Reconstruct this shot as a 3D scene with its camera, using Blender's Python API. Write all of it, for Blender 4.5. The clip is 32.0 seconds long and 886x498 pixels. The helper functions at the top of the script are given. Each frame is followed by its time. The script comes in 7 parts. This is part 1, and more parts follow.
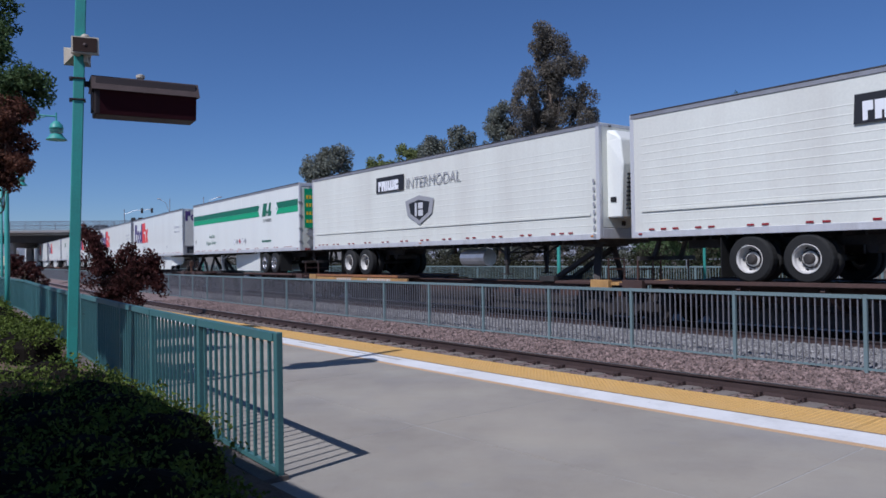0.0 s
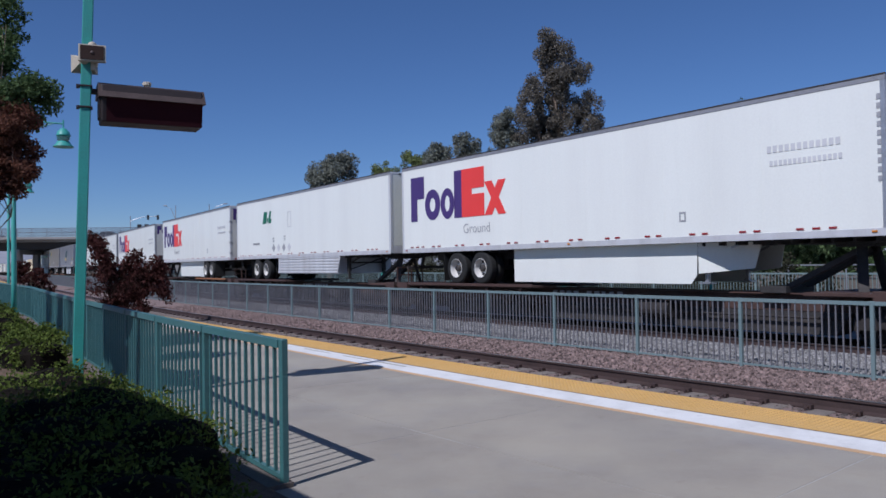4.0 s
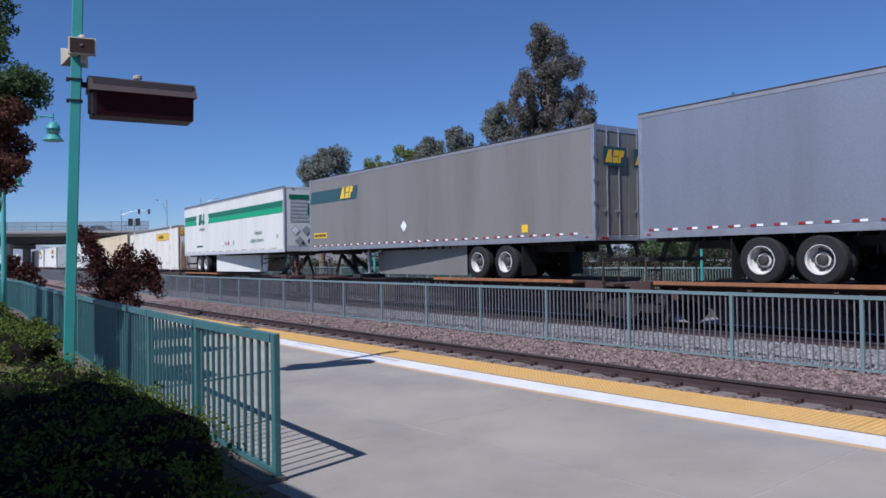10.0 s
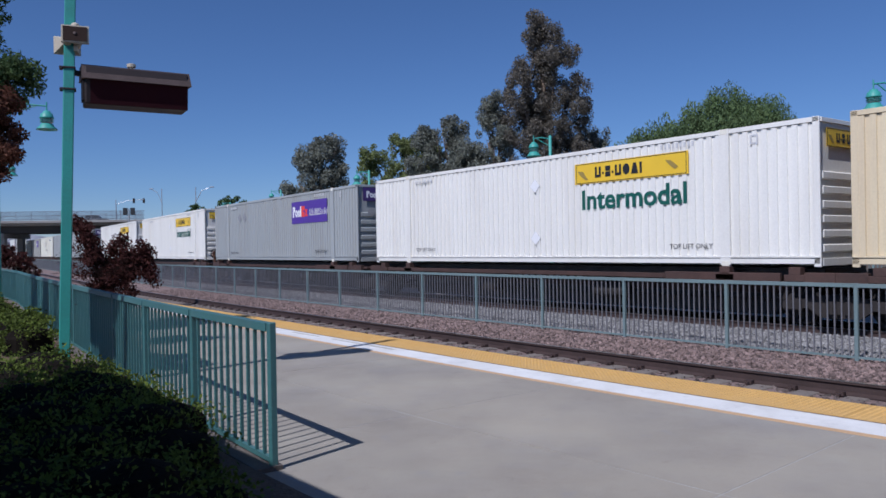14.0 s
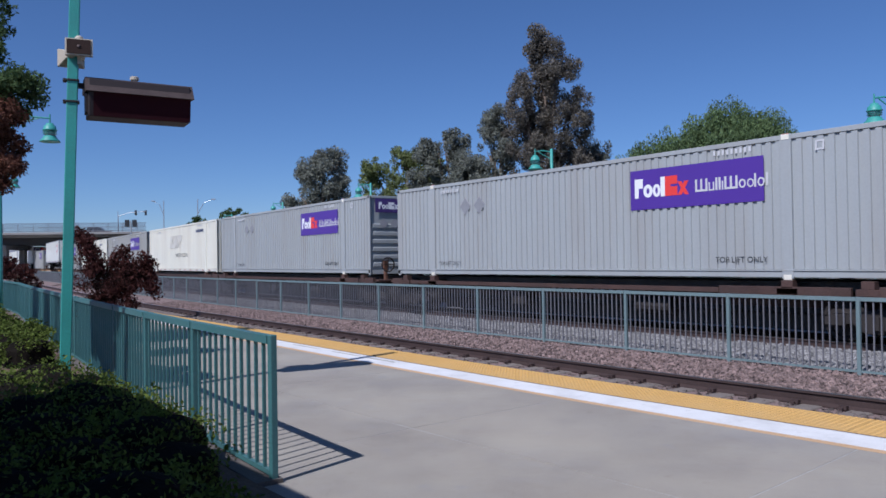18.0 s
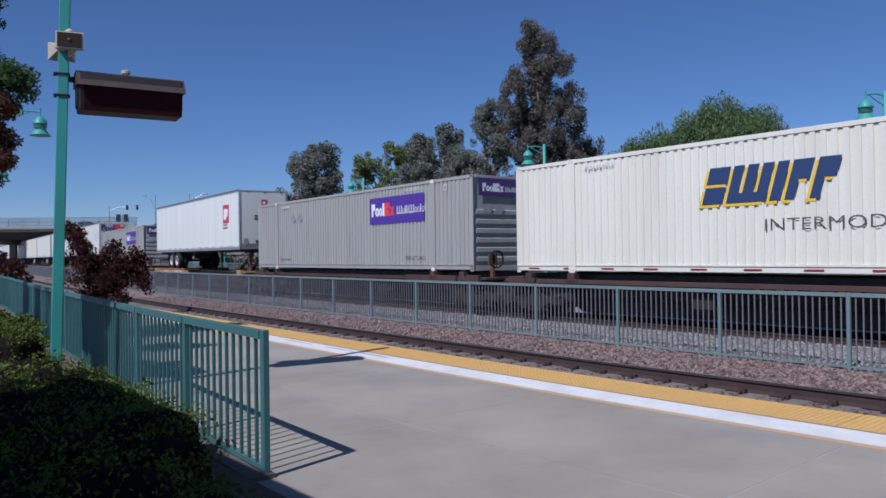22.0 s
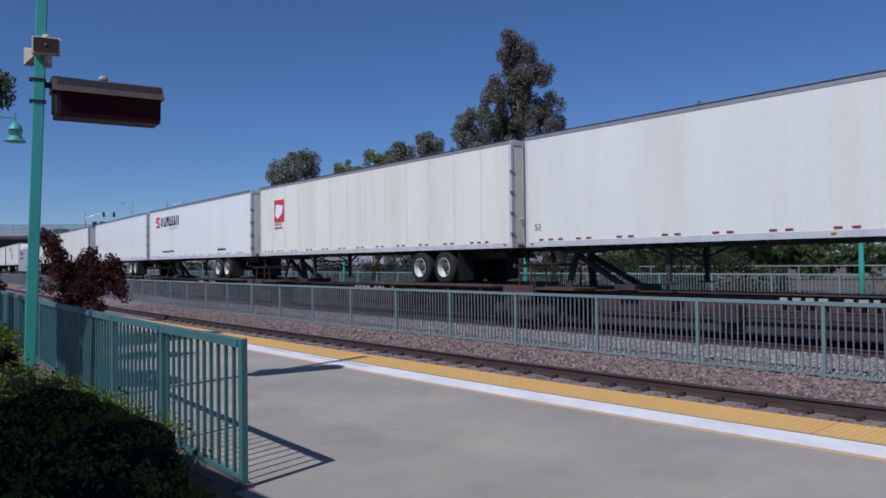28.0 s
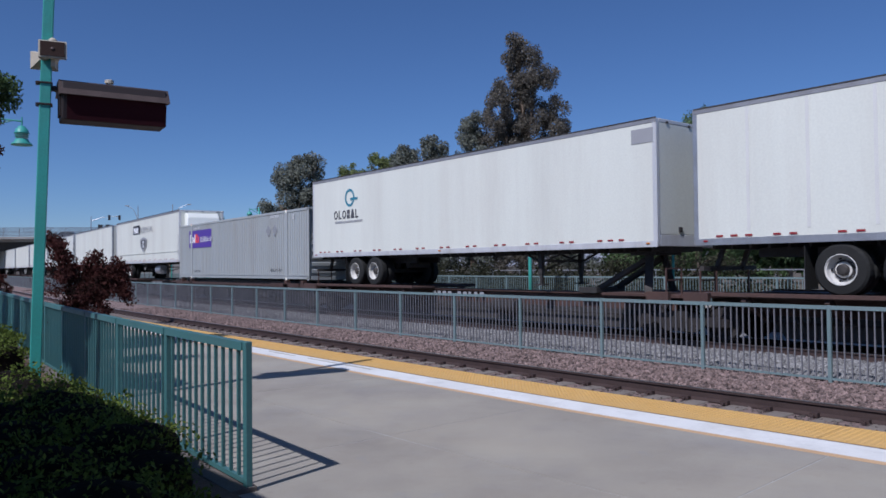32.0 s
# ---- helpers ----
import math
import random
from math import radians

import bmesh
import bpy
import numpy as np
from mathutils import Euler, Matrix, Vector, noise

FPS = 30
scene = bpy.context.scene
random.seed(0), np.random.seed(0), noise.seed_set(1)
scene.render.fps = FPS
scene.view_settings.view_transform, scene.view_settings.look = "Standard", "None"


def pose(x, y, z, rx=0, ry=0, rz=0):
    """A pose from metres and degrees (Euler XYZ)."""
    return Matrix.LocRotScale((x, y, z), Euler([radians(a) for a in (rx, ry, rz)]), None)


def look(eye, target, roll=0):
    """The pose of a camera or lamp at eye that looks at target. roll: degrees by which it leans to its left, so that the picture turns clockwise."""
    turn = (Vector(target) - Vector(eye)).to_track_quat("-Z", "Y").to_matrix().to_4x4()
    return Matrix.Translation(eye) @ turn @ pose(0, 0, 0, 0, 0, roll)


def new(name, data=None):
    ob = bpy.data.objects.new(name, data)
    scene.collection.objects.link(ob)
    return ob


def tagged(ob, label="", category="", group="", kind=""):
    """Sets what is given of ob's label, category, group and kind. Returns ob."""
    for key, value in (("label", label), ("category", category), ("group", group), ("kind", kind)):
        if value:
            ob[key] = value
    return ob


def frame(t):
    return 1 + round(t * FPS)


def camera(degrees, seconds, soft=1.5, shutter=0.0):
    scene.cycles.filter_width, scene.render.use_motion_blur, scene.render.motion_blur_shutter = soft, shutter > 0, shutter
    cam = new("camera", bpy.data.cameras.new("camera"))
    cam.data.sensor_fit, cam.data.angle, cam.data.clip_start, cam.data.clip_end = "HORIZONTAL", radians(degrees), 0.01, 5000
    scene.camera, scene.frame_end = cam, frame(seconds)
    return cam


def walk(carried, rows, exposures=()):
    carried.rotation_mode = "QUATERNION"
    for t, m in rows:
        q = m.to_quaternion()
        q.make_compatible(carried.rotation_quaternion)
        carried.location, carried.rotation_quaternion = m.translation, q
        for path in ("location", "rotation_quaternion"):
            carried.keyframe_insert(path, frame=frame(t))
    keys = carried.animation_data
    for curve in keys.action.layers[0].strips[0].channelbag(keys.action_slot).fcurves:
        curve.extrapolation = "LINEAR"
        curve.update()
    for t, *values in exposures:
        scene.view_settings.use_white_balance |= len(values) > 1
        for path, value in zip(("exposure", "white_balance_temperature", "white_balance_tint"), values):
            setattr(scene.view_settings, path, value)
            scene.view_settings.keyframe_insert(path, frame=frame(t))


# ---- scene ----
cam = camera(60.66, 32.0, soft=1.6)
PATH = [
    (0.0, pose(0, 0, 1.56, 90.611, 0.900, 0.000)),
    (0.5, pose(0, 0, 1.56, 90.763, 0.844, 0.153)),
    (1.0, pose(0, 0, 1.56, 90.948, 0.862, 0.208)),
    (1.5, pose(0, 0, 1.56, 91.295, 0.989, 0.183)),
    (2.0, pose(0, 0, 1.56, 91.392, 0.869, 0.336)),
    (2.5, pose(0, 0, 1.56, 91.337, 0.728, 0.206)),
    (4.5, pose(0, 0, 1.56, 91.083, 0.940, 0.433)),
    (5.0, pose(0, 0, 1.56, 91.044, 1.009, 0.384)),
    (5.5, pose(0, 0, 1.56, 90.904, 1.129, 0.401)),
    (6.0, pose(0, 0, 1.56, 90.722, 1.215, 0.287)),
    (6.5, pose(0, 0, 1.56, 90.512, 1.134, 0.471)),
    (7.0, pose(0, 0, 1.56, 90.753, 1.119, 0.249)),
    (7.5, pose(0, 0, 1.56, 90.325, 1.089, 0.274)),
    (8.0, pose(0, 0, 1.56, 90.163, 1.057, 0.412)),
    (8.5, pose(0, 0, 1.56, 90.796, 1.068, 0.082)),
    (9.0, pose(0, 0, 1.56, 90.666, 0.925, 0.057)),
    (9.5, pose(0, 0, 1.56, 90.824, 1.027, -0.331)),
    (10.0, pose(0, 0, 1.56, 90.685, 0.888, -0.194)),
    (10.5, pose(0, 0, 1.56, 90.225, 0.913, -0.484)),
    (11.0, pose(0, 0, 1.56, 90.000, 0.873, -0.611)),
    (11.5, pose(0, 0, 1.56, 90.089, 0.814, -0.413)),
    (12.0, pose(0, 0, 1.56, 90.108, 0.972, -0.497)),
    (12.5, pose(0, 0, 1.56, 90.090, 0.928, -0.255)),
    (13.0, pose(0, 0, 1.56, 90.041, 0.939, -0.313)),
    (13.5, pose(0, 0, 1.56, 89.827, 1.004, -0.538)),
    (15.5, pose(0, 0, 1.56, 90.011, 1.015, -0.353)),
    (16.0, pose(0, 0, 1.56, 90.196, 1.024, -0.358)),
    (16.5, pose(0, 0, 1.56, 90.366, 0.937, -0.503)),
    (17.0, pose(0, 0, 1.56, 90.720, 0.859, -0.658)),
    (17.5, pose(0, 0, 1.56, 90.896, 0.715, -0.640)),
    (18.0, pose(0, 0, 1.56, 90.787, 0.879, -0.406)),
    (18.5, pose(0, 0, 1.56, 90.599, 0.949, -0.504)),
    (19.0, pose(0, 0, 1.56, 90.624, 1.063, -0.659)),
    (19.5, pose(0, 0, 1.56, 90.393, 1.011, -0.952)),
    (20.0, pose(0, 0, 1.56, 90.351, 0.988, -0.774)),
    (20.5, pose(0, 0, 1.56, 90.310, 0.949, -0.820)),
    (21.0, pose(0, 0, 1.56, 90.293, 0.959, -0.885)),
    (21.5, pose(0, 0, 1.56, 90.331, 1.060, -0.866)),
    (22.0, pose(0, 0, 1.56, 90.424, 0.779, -0.964)),
    (22.5, pose(0, 0, 1.56, 90.604, 0.824, -1.257)),
    (23.0, pose(0, 0, 1.56, 90.537, 0.635, -1.210)),
    (23.5, pose(0, 0, 1.56, 90.629, 0.482, -1.083)),
    (24.0, pose(0, 0, 1.56, 90.908, 0.489, -1.376)),
    (24.5, pose(0, 0, 1.56, 90.987, 0.256, -1.849)),
    (25.0, pose(0, 0, 1.56, 90.862, 0.128, -1.925)),
    (25.5, pose(0, 0, 1.56, 90.907, 0.154, -3.172)),
    (26.0, pose(0, 0, 1.56, 90.945, 0.322, -2.616)),
    (26.5, pose(0, 0, 1.56, 91.081, 0.629, -2.472)),
    (28.5, pose(0, 0, 1.56, 90.986, 0.678, -2.479)),
    (29.0, pose(0, 0, 1.56, 90.819, 0.827, -2.430)),
    (29.5, pose(0, 0, 1.56, 90.717, 0.536, -2.351)),
    (30.0, pose(0, 0, 1.56, 90.518, 0.246, -2.149)),
    (30.5, pose(0, 0, 1.56, 91.020, 0.437, -1.967)),
    (31.0, pose(0, 0, 1.56, 91.165, 0.541, -2.022)),
    (31.5, pose(0, 0, 1.56, 91.171, 0.680, -2.063)),
    (32.0, pose(0, 0, 1.56, 91.293, 0.586, -2.132)),
]
walk(cam, PATH, [(t, e, 5620, 18) for t, e in (
    (0.0, -0.09), (1.0, -0.08), (2.0, -0.01), (5.0, -0.14), (6.0, -0.11), (7.0, -0.14), (8.0, -0.09), (9.0, 0.11), (10.0, 0.23), (11.0, 0.16), (12.0, -0.04), (13.0, -0.04),
    (16.0, 0.01), (17.0, -0.07), (18.0, 0.13), (19.0, 0.20), (20.0, -0.06), (21.0, 0.11), (22.0, -0.01), (23.0, 0.14), (24.0, -0.02), (25.0, 0.08), (26.0, -0.16),
    (29.0, -0.14), (30.0, -0.16), (31.0, -0.10), (32.0, -0.06))])

# ---- light ----
SUN_DIR = Vector((-0.610, -0.793, 1.17)).normalized()
sun = new("sun", bpy.data.lights.new("sun", "SUN"))
sun.data.energy, sun.data.angle, sun.data.color = 4.15, radians(0.53), (1.0, 0.955, 0.88)
sun.matrix_world = look(SUN_DIR * 60, (0, 0, 0))
world = bpy.data.worlds.new("sky")
scene.world = world
world.use_nodes = True
wn = world.node_tree
sky = wn.nodes.new("ShaderNodeTexSky")
sky.sky_type, sky.sun_disc = "NISHITA", False
sky.sun_elevation = math.asin(SUN_DIR.z)
sky.sun_rotation = math.atan2(SUN_DIR.x, SUN_DIR.y)
sky.air_density, sky.dust_density, sky.ozone_density, sky.altitude = 1.0, 0.0, 9.0, 900.0
wn.links.new(sky.outputs[0], wn.nodes["Background"].inputs[0])
wn.nodes["Background"].inputs[1].default_value = 0.073


# ---- materials ----
def mat(name, col, rough=0.6, metal=0.0, var=0.18, scale=1.5, grain=40.0, bump=0.15, rnd=0.0, island=0.0, dirt=None, coat=0.0, streak=False):
    """Colour with a broad mottle and a fine grain, bump from the grain, some change from object to object."""
    m = bpy.data.materials.new(name)
    m.use_nodes = True
    nt = m.node_tree
    n, l = nt.nodes, nt.links
    bs = n["Principled BSDF"]
    tc = n.new("ShaderNodeTexCoord")
    mp = n.new("ShaderNodeMapping")
    l.new(tc.outputs["Object"], mp.inputs[0])
    if streak:
        mp.inputs["Scale"].default_value = (1.0, 1.0, 0.12)
    a = n.new("ShaderNodeTexNoise")
    a.inputs["Scale"].default_value, a.inputs["Detail"].default_value = scale, 5
    l.new(mp.outputs[0], a.inputs["Vector"])
    b = n.new("ShaderNodeTexNoise")
    b.inputs["Scale"].default_value, b.inputs["Detail"].default_value = grain, 3
    l.new(tc.outputs["Object"], b.inputs["Vector"])
    add = n.new("ShaderNodeMath")
    add.operation = "ADD"
    l.new(a.outputs[0], add.inputs[0])
    l.new(b.outputs[0], add.inputs[1])
    src = add.outputs[0]
    for on, k in (("ShaderNodeObjectInfo", rnd), ("ShaderNodeNewGeometry", island)):
        if k:
            o = n.new(on)
            mm = n.new("ShaderNodeMath")
            mm.operation, mm.inputs[1].default_value = "MULTIPLY_ADD", k * 3
            l.new(o.outputs["Random" if on.endswith("Info") else "Random Per Island"], mm.inputs[0])
            sub = n.new("ShaderNodeMath")
            sub.operation, sub.inputs[1].default_value = "SUBTRACT", k * 1.5
            l.new(src, mm.inputs[2])
            l.new(mm.outputs[0], sub.inputs[0])
            src = sub.outputs[0]
    mr = n.new("ShaderNodeMapRange")
    mr.inputs["From Min"].default_value, mr.inputs["From Max"].default_value = 0.5, 1.5
    mr.inputs["To Min"].default_value, mr.inputs["To Max"].default_value = 1 - var * 1.6, 1 + var * 1.2
    mr.clamp = False
    l.new(src, mr.inputs[0])
    mx = n.new("ShaderNodeMix")
    mx.data_type, mx.blend_type = "RGBA", "MULTIPLY"
    mx.inputs["Factor"].default_value = 1.0
    mx.inputs["A"].default_value = (*col, 1)
    l.new(mr.outputs[0], mx.inputs["B"])
    out = mx.outputs["Result"]
    if dirt:
        dcol, amount = dirt
        d = n.new("ShaderNodeTexNoise")
        d.inputs["Scale"].default_value, d.inputs["Detail"].default_value, d.inputs["Roughness"].default_value = scale * 0.7, 8, 0.7
        l.new(mp.outputs[0], d.inputs["Vector"])
        dr = n.new("ShaderNodeMapRange")
        dr.inputs["From Min"].default_value, dr.inputs["From Max"].default_value = 0.48, 0.78
        dr.inputs["To Max"].default_value = amount
        l.new(d.outputs[0], dr.inputs[0])
        dm = n.new("ShaderNodeMix")
        dm.data_type = "RGBA"
        dm.inputs["B"].default_value = (*dcol, 1)
        l.new(dr.outputs[0], dm.inputs["Factor"])
        l.new(out, dm.inputs["A"])
        out = dm.outputs["Result"]
    l.new(out, bs.inputs["Base Color"])
    bs.inputs["Roughness"].default_value, bs.inputs["Metallic"].default_value = rough, metal
    bs.inputs["Coat Weight"].default_value = coat
    if bump:
        bp = n.new("ShaderNodeBump")
        bp.inputs["Strength"].default_value, bp.inputs["Distance"].default_value = bump, 0.02
        l.new(b.outputs[0], bp.inputs["Height"])
        l.new(bp.outputs[0], bs.inputs["Normal"])
    return m


def worn(m, dark, light, fine=7.0, broad=0.45):
    """Small dark spots and broad pale patches over a ground material."""
    nt = m.node_tree
    n, l = nt.nodes, nt.links
    bs = n["Principled BSDF"]
    src = bs.inputs["Base Color"].links[0].from_socket
    tc = n.new("ShaderNodeTexCoord")
    for scale, lo, hi, col, amount in ((broad * 2.2, 0.50, 0.70, dark, 0.38), (fine, 0.60, 0.74, dark, 0.6), (broad, 0.48, 0.68, light, 0.65), (fine * 5, 0.66, 0.74, dark, 0.6)):
        d = n.new("ShaderNodeTexNoise")
        d.inputs["Scale"].default_value, d.inputs["Detail"].default_value, d.inputs["Roughness"].default_value = scale, 7, 0.65
        l.new(tc.outputs["Object"], d.inputs["Vector"])
        r = n.new("ShaderNodeMapRange")
        r.inputs["From Min"].default_value, r.inputs["From Max"].default_value, r.inputs["To Max"].default_value = lo, hi, amount
        l.new(d.outputs[0], r.inputs[0])
        mx = n.new("ShaderNodeMix")
        mx.data_type = "RGBA"
        mx.inputs["B"].default_value = (*col, 1)
        l.new(r.outputs[0], mx.inputs["Factor"])
        l.new(src, mx.inputs["A"])
        src = mx.outputs["Result"]
    l.new(src, bs.inputs["Base Color"])
    return m


TEAL = mat("teal_paint", (0.055, 0.33, 0.28), 0.45, var=0.12, grain=60, bump=0.05, dirt=((0.09, 0.2, 0.18), 0.5))
TEALF = mat("faded_teal_paint", (0.16, 0.225, 0.23), 0.5, var=0.14, grain=60, bump=0.05, rnd=0.05, dirt=((0.20, 0.235, 0.24), 0.5))
FENT = mat("blue_teal_fence_paint", (0.055, 0.16, 0.16), 0.5, var=0.14, grain=60, bump=0.05, rnd=0.06, dirt=((0.10, 0.16, 0.17), 0.6))
PICK = mat("dusty_picket_paint", (0.165, 0.165, 0.178), 0.6, var=0.2, grain=60, bump=0.05, rnd=0.08, dirt=((0.12, 0.11, 0.115), 0.6))
PLAC = mat("weathered_placard", (0.26, 0.265, 0.275), 0.5, var=0.12, bump=0.0)
SEAM = mat("seam_shadow_grey", (0.67, 0.66, 0.62), 0.5, var=0.08, bump=0.0)
CONC = mat("platform_concrete", (0.316, 0.287, 0.238), 0.85, var=0.14, scale=0.8, grain=90, bump=0.25, dirt=((0.26, 0.225, 0.185), 0.75))
KERB = mat("kerb_concrete", (0.42, 0.40, 0.36), 0.85, var=0.14, scale=2, grain=60, bump=0.3)
# kerb shade is put into this dark concrete; the dark joint strip shares it
SHADEK = mat("shade_and_joint_concrete", (0.14, 0.12, 0.105), 0.9, var=0.25, scale=3, grain=50, bump=0.3)
SHADEC = mat("shade_dark_concrete", (0.085, 0.078, 0.07), 0.9, var=0.25, scale=1.5, grain=30, bump=0.3)
SEALER = mat("pale_joint_sealer", (0.41, 0.395, 0.36), 0.8, var=0.2, scale=6, grain=40, bump=0.2)
WHITEL = mat("white_line_paint", (0.745, 0.74, 0.715), 0.7, var=0.06, scale=2.2, grain=50, bump=0.1, dirt=((0.42, 0.41, 0.39), 0.55))
BUFF = mat("buff_edge_paint", (0.55, 0.36, 0.20), 0.8, var=0.12, grain=50)
TACT = mat("tactile_yellow", (0.60, 0.36, 0.105), 0.7, var=0.12, scale=3, grain=30, bump=0.5, rnd=0.05, dirt=((0.4, 0.24, 0.08), 0.4))
RAIL = mat("rusty_rail_steel", (0.075, 0.05, 0.045), 0.6, 0.3, var=0.25, scale=3, grain=50)
RAILTOP = mat("polished_rail_head", (0.30, 0.28, 0.28), 0.3, 0.9, var=0.1)
TIE = mat("concrete_tie", (0.20, 0.17, 0.145), 0.9, var=0.25, scale=4, grain=40, bump=0.4, rnd=0.08)
BALLR = mat("red_brown_ballast", (0.20, 0.143, 0.128), 0.95, var=0.38, scale=14, grain=26, bump=1.0, island=0.34)
BALLG = mat("grey_ballast", (0.235, 0.23, 0.225), 0.95, var=0.4, scale=14, grain=26, bump=1.0, island=0.22)
BALLB = mat("dark_brown_ballast", (0.105, 0.082, 0.072), 0.95, var=0.4, scale=14, grain=26, bump=1.0, island=0.3)
BALLD = mat("dark_track_ballast", (0.075, 0.068, 0.062), 0.9, var=0.35, scale=10, grain=26, bump=1.0)
GROUND = mat("dry_ground", (0.112, 0.088, 0.063), 0.95, var=0.3, scale=0.25, grain=6, bump=0.6, dirt=((0.10, 0.10, 0.055), 0.7))
SOIL = mat("planter_soil", (0.13, 0.085, 0.055), 0.95, var=0.35, scale=4, grain=40, bump=0.8)
ASPH = mat("asphalt", (0.06, 0.06, 0.06), 0.9, var=0.2, scale=1, grain=50, bump=0.4)
BRIDGE = mat("bridge_concrete", (0.28, 0.27, 0.255), 0.85, var=0.15, scale=0.3, grain=8, bump=0.2, dirt=((0.2, 0.19, 0.18), 0.5))
STEEL = mat("galvanised_steel", (0.42, 0.43, 0.44), 0.45, 0.6, var=0.12, grain=30, bump=0.05)
WHITE = mat("white_trailer_paint", (0.788, 0.798, 0.730), 0.35, var=0.035, scale=0.8, grain=20, bump=0.02, rnd=0.02, coat=0.2, streak=True, dirt=((0.62, 0.60, 0.56), 0.30))
WHITE2 = mat("dusty_white_paint", (0.700, 0.708, 0.628), 0.5, var=0.06, scale=0.8, grain=20, bump=0.03, rnd=0.04, streak=True, dirt=((0.5, 0.46, 0.40), 0.45))
WHITE3 = mat("rust_streaked_white_paint", (0.775, 0.74, 0.625), 0.55, var=0.06, scale=1.1, grain=20, bump=0.03, streak=True, dirt=((0.42, 0.32, 0.22), 0.6))
WHITEC = mat("warm_white_container_paint", (0.79, 0.775, 0.715), 0.5, var=0.06, scale=1.2, grain=20, bump=0.03, streak=True, dirt=((0.56, 0.51, 0.43), 0.4))
RAILB = mat("grey_blue_bridge_rail", (0.17, 0.18, 0.20), 0.6, 0.3)
RUSTW = mat("rusty_white_end_paint", (0.80, 0.775, 0.70), 0.7, var=0.1, scale=1.8, streak=True, dirt=((0.34, 0.22, 0.13), 0.6))
RUSTF = mat("rust_stained_frame_paint", (0.40, 0.34, 0.28), 0.75, var=0.2, scale=2.5, streak=True, dirt=((0.13, 0.08, 0.06), 0.85))
BAND = mat("sooty_brown_band", (0.15, 0.125, 0.12), 0.7, var=0.2, scale=2, dirt=((0.30, 0.26, 0.23), 0.5))
CREAM = mat("cream_white_paint", (0.75, 0.735, 0.625), 0.5, var=0.06, scale=0.8, grain=20, bump=0.03, streak=True, dirt=((0.5, 0.42, 0.32), 0.45))
BEIGE = mat("beige_container_paint", (0.735, 0.625, 0.415), 0.5, var=0.07, scale=0.8, grain=20, bump=0.04, streak=True, dirt=((0.42, 0.29, 0.19), 0.45))
GREYC = mat("grey_container_paint", (0.362, 0.382, 0.378), 0.45, var=0.06, scale=0.8, grain=20, bump=0.04, rnd=0.03, streak=True, dirt=((0.29, 0.265, 0.235), 0.6))
GREYW = mat("weathered_grey_container_paint", (0.355, 0.355, 0.33), 0.55, var=0.08, scale=3.0, grain=20, bump=0.04, streak=True, dirt=((0.27, 0.25, 0.22), 0.6))
GREYT = mat("grey_trailer_skin", (0.37, 0.38, 0.405), 0.38, 0.65, var=0.10, scale=0.7, grain=20, bump=0.04, streak=True, dirt=((0.23, 0.22, 0.2), 0.45))
SKIRTG = mat("light_grey_skirt_plastic", (0.50, 0.505, 0.50), 0.5, var=0.08, scale=0.8, grain=20, bump=0.03, streak=True, dirt=((0.33, 0.31, 0.28), 0.4))
GREYD = mat("dirty_grey_trailer_skin", (0.285, 0.265, 0.235), 0.45, 0.35, var=0.10, scale=0.7, grain=20, bump=0.05, streak=True, dirt=((0.17, 0.14, 0.11), 0.6))
ROOFE = mat("weathered_roof_rail", (0.33, 0.33, 0.345), 0.5, 0.4, var=0.14, scale=3, grain=40, bump=0.05, dirt=((0.17, 0.16, 0.15), 0.45))
ALU = mat("aluminium_rail", (0.50, 0.50, 0.51), 0.42, 0.75, var=0.14, scale=3, grain=40, bump=0.05, dirt=((0.22, 0.2, 0.18), 0.45))
RAILW = mat("pale_side_rail", (0.60, 0.60, 0.60), 0.45, 0.2, var=0.10, scale=3, grain=40, bump=0.05, streak=True, dirt=((0.36, 0.33, 0.30), 0.5))
# near-black so that the girders carry the shade under the deck
GIRD = mat("shade_dark_girder", (0.05, 0.046, 0.042), 0.8, var=0.2, scale=0.5)
DARKM = mat("dark_underframe_paint", (0.035, 0.032, 0.03), 0.7, var=0.35, scale=3, grain=30, bump=0.2, dirt=((0.09, 0.07, 0.055), 0.6))
TYRE = mat("tyre_rubber", (0.013, 0.013, 0.012), 0.85, var=0.3, scale=5, grain=50, bump=0.2)
RIMW = mat("white_wheel_disc", (0.68, 0.66, 0.61), 0.45, var=0.14, scale=5, dirt=((0.22, 0.17, 0.13), 0.6))
RIMA = mat("polished_wheel_disc", (0.75, 0.75, 0.75), 0.22, 0.9, var=0.08, scale=5)
SPINE = mat("brown_spine_car_paint", (0.075, 0.040, 0.031), 0.7, var=0.3, scale=2, grain=30, bump=0.2, rnd=0.1, dirt=((0.05, 0.035, 0.03), 0.6))
SPINEY = mat("yellow_spine_car_paint", (0.44, 0.25, 0.085), 0.65, var=0.2, scale=2, grain=30, bump=0.1, rnd=0.08, dirt=((0.15, 0.08, 0.04), 0.6))
ORANGE = mat("orange_hitch_paint", (0.30, 0.125, 0.05), 0.65, var=0.25, scale=4, grain=30, dirt=((0.12, 0.06, 0.04), 0.5))
RUSTB = mat("flaking_rusty_steel", (0.15, 0.068, 0.04), 0.8, var=0.35, scale=6, grain=40, bump=0.2, dirt=((0.06, 0.035, 0.03), 0.7))
BOGIE = mat("bogie_cast_iron", (0.026, 0.021, 0.019), 0.8, var=0.35, scale=4, grain=30, bump=0.3)
